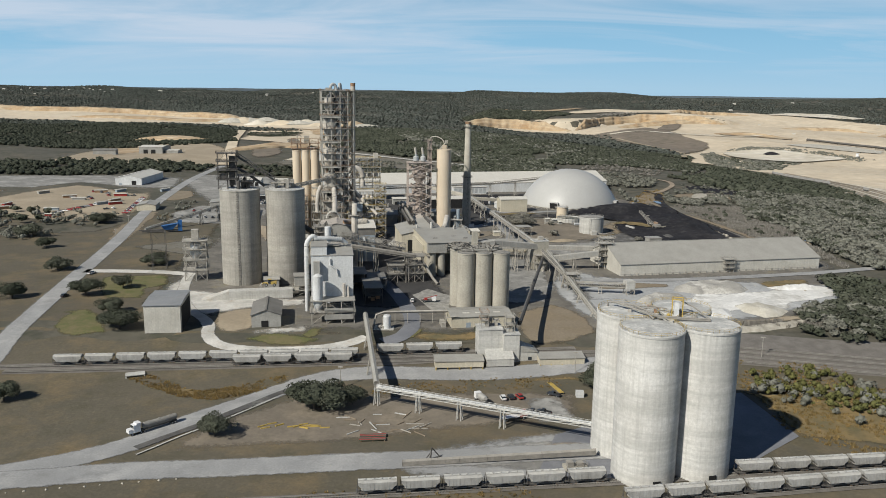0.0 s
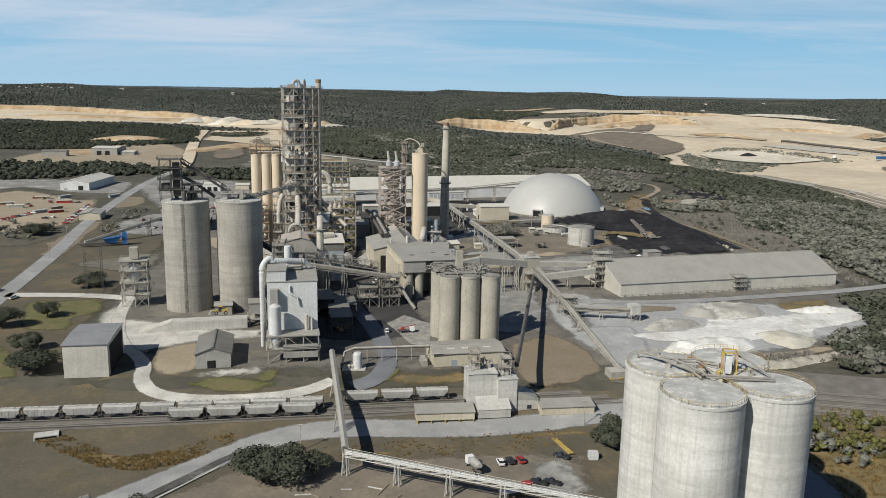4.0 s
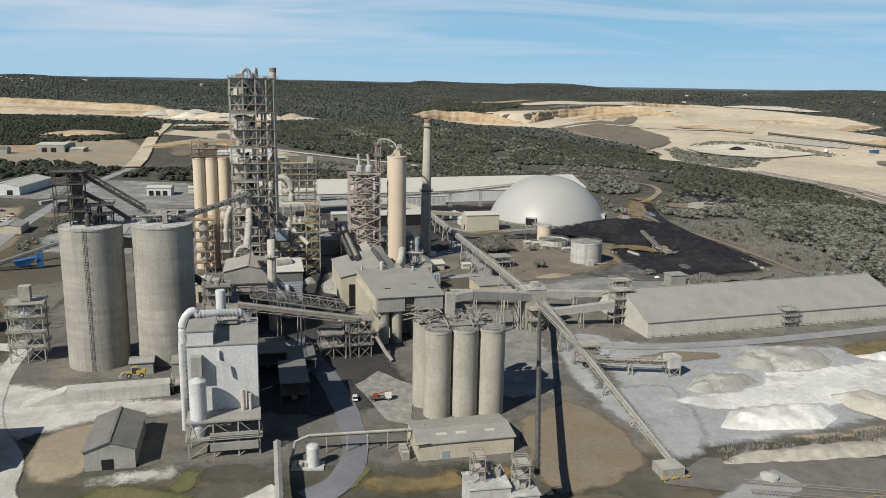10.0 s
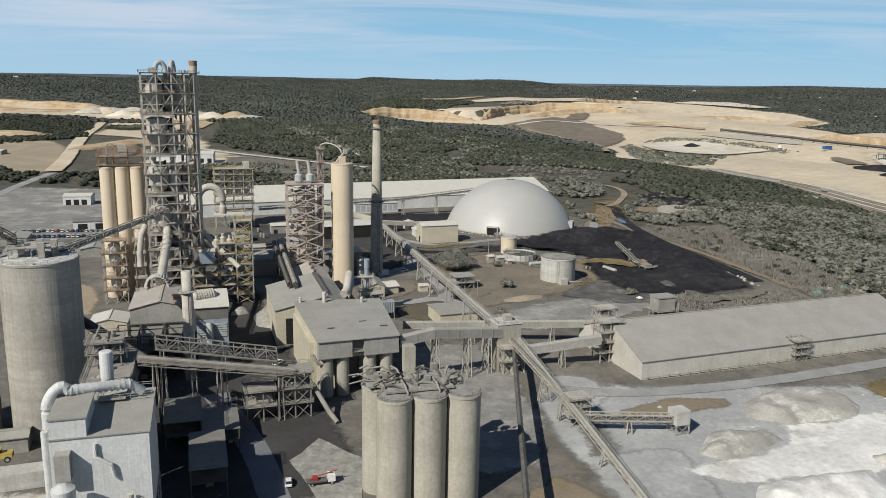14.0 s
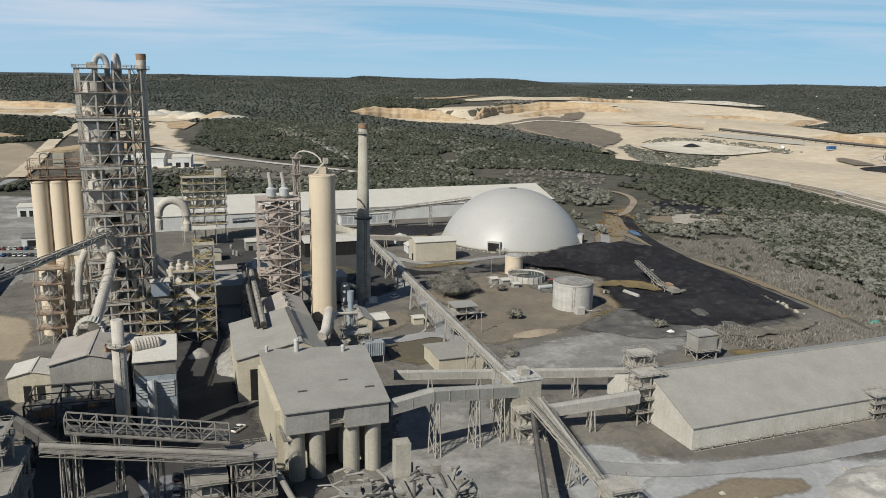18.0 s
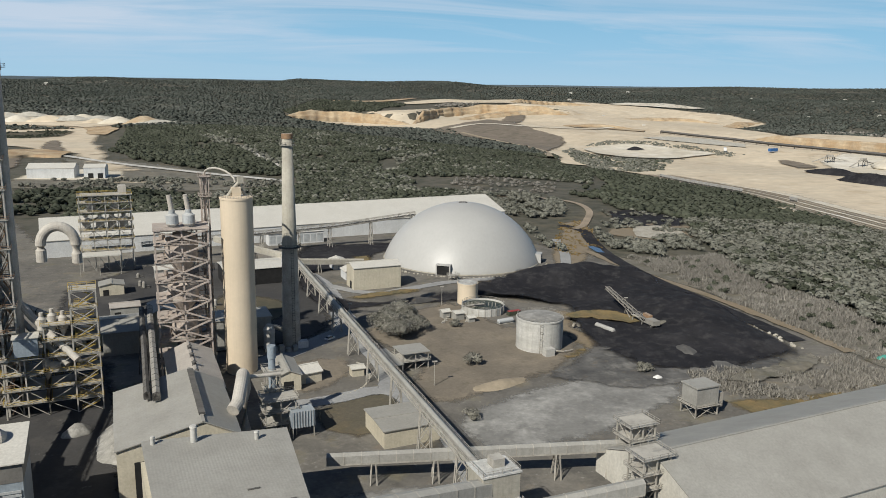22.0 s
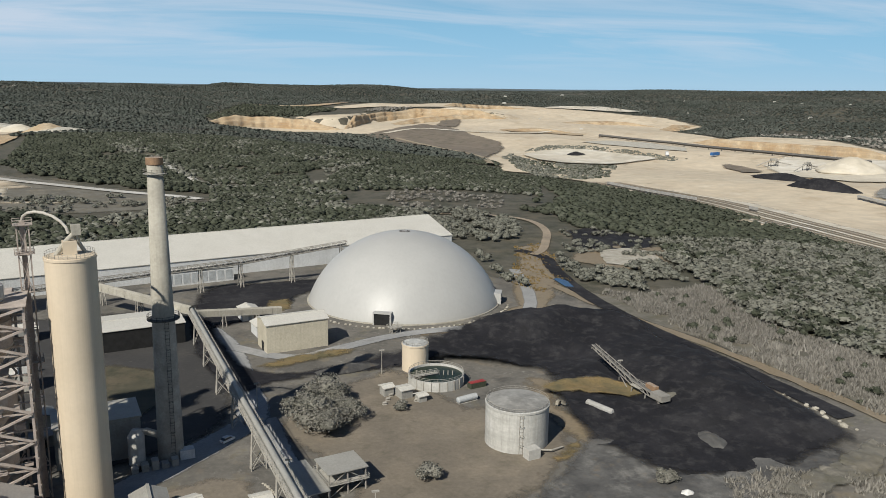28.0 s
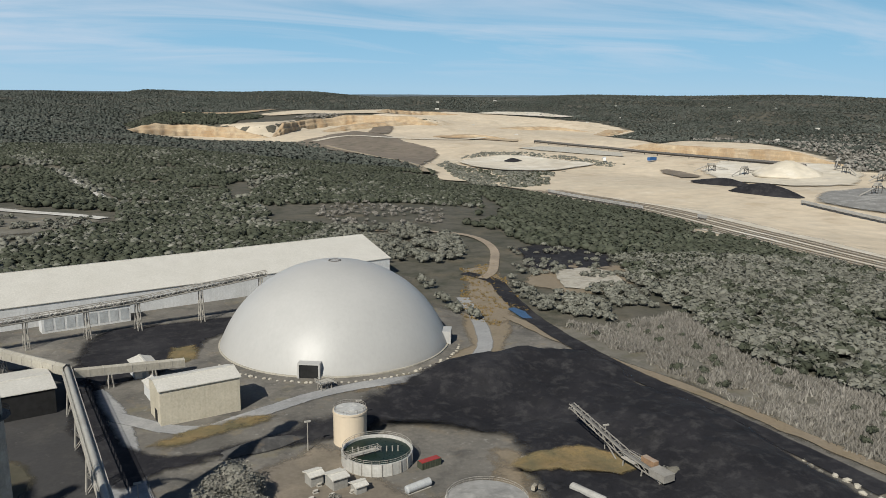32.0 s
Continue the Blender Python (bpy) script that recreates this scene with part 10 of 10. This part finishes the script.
def tuft(seed, blades=26):
    """A clump of tall dry grass: thin leaning blades."""
    rng = np.random.default_rng(seed)
    b = np.column_stack([rng.normal(0, 0.28, blades), rng.normal(0, 0.28, blades), np.full(blades, 0.1)])
    tip = b + np.column_stack([rng.normal(0, 0.22, blades), rng.normal(0, 0.22, blades), rng.uniform(0.5, 1.05, blades)])
    a = rng.uniform(0, 6.28, blades)
    side = np.column_stack([np.cos(a), np.sin(a), np.zeros(blades)]) * 0.11
    return np.stack([b - side, b + side, tip], 1).reshape(-1, 3), np.arange(blades * 3).reshape(-1, 3)


TWIG = [tuft(90 + s, 44) for s in range(4)]
TUFT = [tuft(80 + s) for s in range(4)]
COAL_TRACK = [(205, 590), (234, 590), (236, 640), (230, 700), (224, 770), (234, 826), (250, 880), (262, 905), (280, 950), (300, 1012), (268, 1055), (226, 1060), (226, 1045), (262, 1038), (280, 1010), (258, 950), (244, 915), (215, 892), (196, 905), (190, 830), (200, 760)]
BARE = [(255, 905), (292, 948), (340, 905), (300, 838), (258, 850), (250, 880)]
CLEAR = [(162, 1089), (165, 1160), (270, 1174), (344, 1148), (262, 1055)]
HALLBOX = [(-130, 815), (-150, 890), (160, 965), (205, 905)]
EAST = [(262, 505), (250, 600), (240, 640), (228, 760), (236, 860), (300, 835), (345, 905), (300, 960), (305, 1015), (280, 1075), (380, 1140), (430, 1330), (470, 1560), (575, 1440), (545, 1160), (500, 954), (500, 800), (520, 620), (430, 480), (300, 470)]
EASTP = [(275, 505), (272, 600), (283, 660), (275, 685), (270, 712), (289, 776), (312, 876), (345, 905), (520, 905), (510, 800), (530, 600), (470, 450), (300, 470)]
wood("east_wood", EASTP, 5.6, NEAR, (6, 10), "leaf_grey", "dense dusty grey-green winter woodland", (COAL_TRACK, BARE), 3, 0.10, 26)
wood("east_wood_oaks", EASTP, 9.0, NEAR, (6.5, 10.5), "leaf_dark", "dark live oaks among the grey wood", (COAL_TRACK, BARE), 4, 0.5, 45)
wood("brush", [(206, 800), (216, 784), (241, 765), (289, 776), (268, 710), (283, 664), (272, 600), (262, 505), (252, 560), (240, 604), (236, 650), (230, 690), (218, 740), (222, 784)], 2.6, TWIG, (2.4, 4.6), "leaf_bare", "bare grey winter brush", (COAL_TRACK,), 31, 0.15, 14, 0.7)
wood("green_brush", [(216, 784), (241, 765), (289, 776), (268, 710), (283, 664), (272, 600), (252, 560), (240, 604), (236, 650), (230, 690), (218, 740)], 12, BUSH, (2.5, 5), "leaf_dark", "dull green bushes among bare brush", (COAL_TRACK,), 32, 0.5, 30)
wood("north_east_wood", [(345, 905), (300, 960), (305, 1015), (280, 1075), (380, 1140), (430, 1330), (470, 1560), (575, 1440), (560, 1160), (510, 905)], 6.4, MID, (6.5, 10), "leaf_dark", "dark mixed woodland beside the quarry", (COAL_TRACK,), 5, 0.12, 50)
wood("track_wood", [(205, 905), (240, 925), (262, 985), (250, 1040), (190, 1060), (150, 1000), (170, 950)], 6.0, NEAR, (6, 9), "leaf_grey", "grey scrub wood behind the hall", (COAL_TRACK, HALLBOX), 6, 0.25, 20)
wood("north_wood", [(-130, 900), (170, 975), (190, 1060), (150, 1085), (160, 1180), (280, 1190), (360, 1160), (430, 1330), (480, 1580), (540, 1760), (380, 1820), (200, 1900), (0, 1960), (-180, 2010), (-250, 1980), (-200, 1500), (-60, 1420), (40, 1240), (40, 1120), (-60, 1060), (-140, 1000)], 5.7, MID, (5.2, 8.8), "leaf_dark", "dark oak and juniper woodland", (CLEAR, HALLBOX, [(-190, 1370), (-110, 1270), (-20, 1178), (34, 1140), (36, 1162), (-10, 1200), (-95, 1292), (-165, 1372)], [(-12, 1445), (12, 1330), (30, 1226), (50, 1226), (30, 1330), (8, 1446)], [(147, 1350), (199, 1405), (238, 1430), (240, 1418), (183, 1340), (152, 1222), (136, 1232)], [(-107, 1760), (-74, 1700), (-28, 1580), (7, 1440), (30, 1313), (20, 1313), (-5, 1435), (-40, 1565), (-86, 1685)]), 7, 0.14, 60)
wood("north_wood_grey", [(-130, 900), (170, 975), (190, 1060), (150, 1085), (160, 1180), (280, 1190), (360, 1160), (430, 1330), (480, 1580), (0, 1960), (-180, 2010), (40, 1240), (40, 1120), (-60, 1060)], 7.6, MID, (4.8, 7.6), "leaf_grey", "bare grey winter trees", (CLEAR, HALLBOX), 8, 0.4, 60)
wood("west_belt", [(-720, 960), (-420, 960), (-380, 1010), (-310, 1010), (-310, 1080), (-430, 1080), (-720, 1130)], 7, MID, (6, 10), "leaf_west", "belt of dark oaks by the road", (), 9, 0.3, 40)
wood("works_belt", [(-290, 1010), (-120, 960), (-60, 1060), (-130, 1110), (-280, 1080)], 7, MID, (6, 10), "leaf_west", "belt of dark oaks behind the works", (), 10, 0.35, 40)
wood("west_hill_wood", [(-1300, 1500), (-700, 1400), (-520, 1450), (-400, 1560), (-440, 1700), (-500, 1960), (-560, 2080), (-700, 2080), (-960, 2110), (-1500, 2400)], 7, MID, (6, 10), "leaf_west", "dark hillside woodland", ([(-640, 1560), (-560, 1590), (-420, 1600), (-420, 1625), (-560, 1620), (-640, 1590)],), 11, 0.12, 80)
wood("haul_wood", [(-470, 1960), (-400, 1990), (-345, 1960), (-345, 1870), (-400, 1810), (-450, 1840)], 7, MID, (4, 7), "leaf_west", "dark scrub island between the haul roads", (), 12, 0.35, 50)
wood("quarry_hedge", [(570, 1773), (597, 1885), (664, 2010), (650, 1900), (645, 1800), (677, 1750), (782, 1778), (830, 1800), (780, 1764), (650, 1550), (586, 1520), (528, 1550), (537, 1653)], 7, MID, (5, 9), "leaf_grey", "grey scrub round the stone stage", (), 13, 0.2, 40)
wood("quarry_hedge_green", [(570, 1773), (597, 1885), (645, 1800), (677, 1750), (782, 1778), (650, 1550), (586, 1520), (537, 1653)], 11, MID, (5, 9), "leaf_dark", "dark green scrub round the stone stage", (), 53, 0.3, 40)
wood("quarry_hedge_far", [(715, 2050), (740, 2085), (792, 2110), (875, 2080), (930, 2015), (960, 1890), (975, 1825), (930, 1812), (890, 1940), (840, 2025), (745, 2035)], 8, MID, (5, 9), "leaf_grey", "grey scrub round the stone stage", (), 33, 0.2, 40)
wood("shelf_wood", [(86, 2800), (190, 2790), (330, 2770), (380, 2900), (480, 3080), (430, 3150), (300, 3120), (183, 3080), (60, 2960)], 13, MID, (10, 15), "leaf_dark", "dark woods on the shelf above the quarry face", (), 34, 0.05, 60, 0.7)
wood("bench_scrub", [(425, 2479), (539, 2571), (693, 2804), (730, 2672), (700, 2349), (716, 2195), (690, 2108), (525, 1790), (515, 1850), (532, 2171), (480, 2322)], 12, MID, (3, 6), "leaf_bare", "thin grey scrub on quarry spoil", (), 35, 0.45, 60)
wood("mound_scrub", [(548, 3004), (627, 3092), (716, 3045), (733, 3020)], 12, MID, (9, 13), "leaf_bare", "brown overgrown mound above the quarry", (), 36, 0.0, 60)
wood("rim_scrub", [(1200, 1440), (1270, 1560), (1470, 1768), (1550, 2100), (1480, 2280), (1620, 2400), (1800, 1900), (1500, 1300)], 16, FAR, (9, 15), "leaf_bare", "grey scrub above the quarry rim", (), 37, 0.3, 90, 0.7)
QHOLES = ([(440, 1560), (526, 1753), (554, 2047), (483, 2352), (499, 2453), (395, 2567), (320, 2620), (82, 2640), (60, 2760), (60, 2960), (183, 3110), (469, 3310), (797, 3400), (991, 3400), (1190, 3340), (1320, 3160), (1434, 2976), (1545, 2792), (1542, 2591), (1372, 2483), (1340, 2210), (1480, 2280), (1553, 2099), (1475, 1768), (1261, 1541), (1400, 1200), (1200, 820), (480, 800), (488, 900), (500, 1036), (575, 1240), (575, 1440)], [(-1560, 2420), (-1560, 2760), (-1329, 2690), (-1173, 2720), (-970, 2650), (-743, 2490), (-546, 2355), (-452, 2290), (-374, 2272), (-300, 2240), (-240, 2110), (-290, 1953), (-408, 2045), (-458, 2085), (-548, 2115), (-596, 2170), (-652, 2172), (-719, 2150), (-768, 2098), (-828, 2072), (-914, 2110), (-1022, 2190), (-1121, 2240)])
RIM = [(-1640, 2080), (-700, 2060), (-300, 1990), (-180, 1980), (0, 1960), (380, 1800), (540, 1750)]
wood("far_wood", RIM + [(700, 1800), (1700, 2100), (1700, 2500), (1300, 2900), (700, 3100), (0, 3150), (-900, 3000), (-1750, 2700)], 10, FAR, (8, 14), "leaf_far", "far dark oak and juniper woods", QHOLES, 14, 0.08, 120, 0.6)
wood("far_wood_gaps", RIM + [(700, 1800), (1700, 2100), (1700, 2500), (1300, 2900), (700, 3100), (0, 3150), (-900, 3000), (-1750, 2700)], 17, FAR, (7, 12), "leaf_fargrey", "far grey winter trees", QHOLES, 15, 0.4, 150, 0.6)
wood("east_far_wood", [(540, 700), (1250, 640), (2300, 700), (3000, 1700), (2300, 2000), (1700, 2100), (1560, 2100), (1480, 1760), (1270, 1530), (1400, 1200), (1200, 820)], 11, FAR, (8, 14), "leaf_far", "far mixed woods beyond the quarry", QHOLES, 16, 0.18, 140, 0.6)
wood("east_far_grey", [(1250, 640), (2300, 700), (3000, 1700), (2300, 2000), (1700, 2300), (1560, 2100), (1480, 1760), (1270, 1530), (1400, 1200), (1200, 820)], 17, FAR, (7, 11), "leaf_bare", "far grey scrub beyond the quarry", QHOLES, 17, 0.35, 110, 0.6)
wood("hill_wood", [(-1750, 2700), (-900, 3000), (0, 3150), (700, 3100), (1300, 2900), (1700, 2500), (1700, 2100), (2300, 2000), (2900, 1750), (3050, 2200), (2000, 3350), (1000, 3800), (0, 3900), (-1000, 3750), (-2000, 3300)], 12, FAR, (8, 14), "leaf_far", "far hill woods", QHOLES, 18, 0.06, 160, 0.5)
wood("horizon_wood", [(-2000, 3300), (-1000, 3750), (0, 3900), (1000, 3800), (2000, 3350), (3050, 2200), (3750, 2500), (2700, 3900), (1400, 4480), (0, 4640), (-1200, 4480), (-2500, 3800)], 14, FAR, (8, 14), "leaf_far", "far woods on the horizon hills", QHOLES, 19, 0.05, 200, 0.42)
wood("near_far_wood", [(-2600, 1300), (-1300, 1300), (-720, 1150), (-720, 640), (-1500, 400), (-2600, 700)], 20, FAR, (14, 22), "leaf_west", "dark woods to the west", (), 16, 0.25, 120, 0.7)
wood("right_bushes", [(176, 390), (211, 413), (222, 440), (226, 466), (242, 478), (300, 478), (400, 440), (330, 350), (192, 350), (170, 362)], 5.2, NEAR, (6, 9.5), "leaf_dark", "dark green oak scrub beside the stone yard", (), 17, 0.12, 30)
wood("right_bushes_grey", [(170, 385), (225, 440), (300, 470), (420, 430), (330, 350), (168, 358)], 6, NEAR, (5, 8), "leaf_grey", "grey scrub beside the railway", (), 18, 0.35, 30)
wood("slope_bushes", [(126, 318), (147, 327), (166, 323), (176, 308), (190, 285), (160, 280), (140, 292), (128, 306)], 3.9, BUSH, (1.8, 5.2), "leaf_yel", "yellow-green winter scrub on the slope", (), 19, 0.2, 14)
wood("slope_bushes_dark", [(122, 306), (150, 322), (172, 318), (230, 300), (230, 262), (165, 262), (140, 284)], 6.5, BUSH, (3, 6), "leaf_grey", "grey-green bushes on the slope", (), 20, 0.45, 18)
wood("slope_grass", [(116, 334), (166, 330), (200, 300), (200, 250), (139, 250), (124, 267), (122, 294)], 2.0, TUFT, (0.9, 1.8), "straw", "tall ochre grass on the slope", (), 41, 0.35, 14, 0.8)
wood("bank_scrub", [(88, 360), (190, 378), (200, 392), (140, 378), (90, 366)], 2.4, TWIG, (1.5, 3.0), "leaf_bare", "bare grey brush on the rubble bank", (), 21, 0.3, 12)
wood("shed_scrub", [(150, 586), (215, 590), (250, 600), (255, 560), (250, 540), (170, 560)], 2.8, TWIG, (1.8, 3.6), "leaf_bare", "bare grey brush behind the shed", (), 22, 0.3, 16)
wood("clearing_wood", [(-60, 1270), (-10, 1222), (40, 1185), (40, 1240), (-60, 1420), (-190, 1490), (-150, 1385)], 7, MID, (7, 11), "leaf_dark", "dark oaks beside the dirt road", (), 38, 0.15, 40)
wood("pond_scrub", [(222, 800), (245, 768), (285, 790), (312, 850), (258, 822), (238, 830), (236, 858)], 5.2, NEAR, (4.5, 7.5), "leaf_grey", "grey scrub beside the coal track", (), 39, 0.25, 18)
wood("spoil_scrub", [(238, 860), (262, 905), (280, 950), (330, 965), (350, 930), (345, 905), (305, 845)], 7.0, NEAR, (3.5, 6.5), "leaf_grey", "thin grey scrub on spoil", (), 40, 0.55, 22)
wood("pond_weeds", [(186, 803), (205, 850), (226, 898), (252, 905), (240, 866), (226, 824), (219, 800), (206, 812), (196, 780)], 2.4, TUFT, (1.0, 2.0), "straw", "ochre tall grass beside the pond", (), 42, 0.4, 12)
wood("clearing_scrub", [(190, 1065), (275, 1052), (335, 1190), (264, 1190), (194, 1165)], 7.5, NEAR, (3, 6), "leaf_bare", "thin grey scrub in the clearing", (), 43, 0.5, 30)
wood("haul_scrub", [(-215, 1135), (-120, 1095), (20, 1102), (36, 1150), (-30, 1180), (-120, 1185), (-205, 1180)], 8.0, NEAR, (4, 8), "leaf_grey", "grey scrub behind the works", (), 44, 0.35, 40)
wood("depot_scrub", [(-255, 745), (-235, 700), (-240, 640), (-228, 640), (-226, 700), (-235, 760)], 5, BUSH, (2, 4.5), "leaf_grey", "grey scrub beside the road", (), 45, 0.5, 16)
wood("sand_oaks", [(-600, 1060), (-420, 1040), (-310, 1010), (-290, 1050), (-360, 1120), (-520, 1150)], 11, MID, (8, 13), "leaf_west", "dark oaks on the sandy clearing", (), 46, 0.35, 50)
wood("lot_oaks", [(-560, 640), (-430, 640), (-330, 600), (-290, 640), (-320, 690), (-420, 720), (-520, 720)], 17, NEAR, (8, 13), "leaf_dark", "dark oaks beside the sandy lot", (), 54, 0.5, 40)
wood("dome_scrub", [(185, 800), (205, 780), (215, 815), (232, 870), (205, 900), (190, 870)], 5.5, BUSH, (4, 7), "leaf_grey", "grey scrub beside the pond", (COAL_TRACK,), 23, 0.2, 14)
wood("front_weeds", [(-127, 309), (-119, 313), (-107, 305), (-93, 299), (-81, 304), (-65, 315), (-62, 308), (-75, 295), (-87, 289), (-101, 292), (-118, 303)], 1.0, TUFT, (0.7, 1.3), "straw", "ochre tall grass along the ditch", (), 25, 0.18, 9, 0.9)
wood("roadside_weeds", [(-180, 200), (0, 224), (30, 226), (30, 214), (-40, 206), (-180, 190)], 2.2, TUFT, (0.7, 1.3), "straw", "brown weeds beside the road", (), 25, 0.4, 12, 0.8)
wood("ditch_weeds", [(-34, 305), (13, 313), (61, 319), (62, 311), (15, 300), (-29, 297)], 1.5, TUFT, (0.6, 1.1), "straw", "ochre weeds beside the track", (), 26, 0.55, 8, 0.9)
wood("lot_scrub", [(-270, 600), (-260, 650), (-300, 690), (-420, 640), (-420, 560), (-300, 560)], 9, BUSH, (4, 8), "leaf_grey", "grey scrub on the pasture", (), 27, 0.6, 24)
wood("west_pasture_oaks", [(-720, 300), (-430, 200), (-300, 560), (-420, 680), (-720, 640)], 22, NEAR, (10, 16), "leaf_west", "scattered dark oaks on the pasture", (), 28, 0.55, 60)


def oak(x, y, h, w, label, mat="leaf_dark", seed=0, n=1500):
    """A single tree: tapered trunk, limbs and a lumpy leafy crown."""
    g = height(x, y)
    t = thing("oak_tree", x, y, g, seed * 37, label, "tree", "field trees")
    part("trunk", tube([(0, 0, -0.3), (0.05, 0, h * 0.2), (0, 0.1, h * 0.45)], [h * 0.045, h * 0.034, h * 0.02], 8), "bark", t)
    rng = random.Random(seed)
    for i in range(4):
        a = i * 1.57 + rng.uniform(-0.3, 0.3)
        part("limb", tube([(0, 0, h * 0.2), (math.cos(a) * w * 0.16, math.sin(a) * w * 0.16, h * 0.42), (math.cos(a) * w * 0.32, math.sin(a) * w * 0.32, h * 0.62)], [h * 0.02, h * 0.014, h * 0.006], 6), "bark", t)
    v, f = crown(100 + seed, n, 0.052 if w < 8 else 0.027, 13, True, 0.36)
    v = (v - np.array([0, 0, 0.10])) * np.array([w, w, h * 1.06])
    ob = new("crown", fast_mesh("crown", v, f, mat))
    ob.parent = t


for i, (x, y, h, w) in enumerate(((-47, 281, 12, 21), (-33.5, 287, 7.5, 10), (-77.4, 257.5, 8.5, 11), (-180, 489, 9, 16), (-189, 413, 10, 16), (-148.4, 356, 10.5, 18), (-162, 380, 8, 11), (-231, 470, 9, 14), (-270, 536, 8, 12), (-165, 286, 8, 10), (-224, 405, 9, 14), (-301, 574, 10, 18), (-274, 637, 9, 16), (-176, 430, 8, 10), (63, 309, 9.5, 13), (17.5, 352, 6.5, 8), (-222, 352, 9, 14), (-240, 300, 9, 15))):
    oak(x, y, h, w, "round dark live oak on dry grass", "leaf_dark", i, 4600 if w > 8 else 1500)
for i, (x, y, h, w) in enumerate(((58, 656, 9.5, 16), (67, 667, 9, 15), (63, 644, 8.5, 14), (71, 654, 7.5, 12), (84, 609, 5, 7), (146, 590, 4, 6), (72, 560, 3.5, 5), (176, 640, 4, 7), (88, 656, 3.5, 5))):
    oak(x, y, h, w, "dusty grey evergreen tree on bare earth", "leaf_dusty", 40 + i, 3800 if w > 8 else 1100)
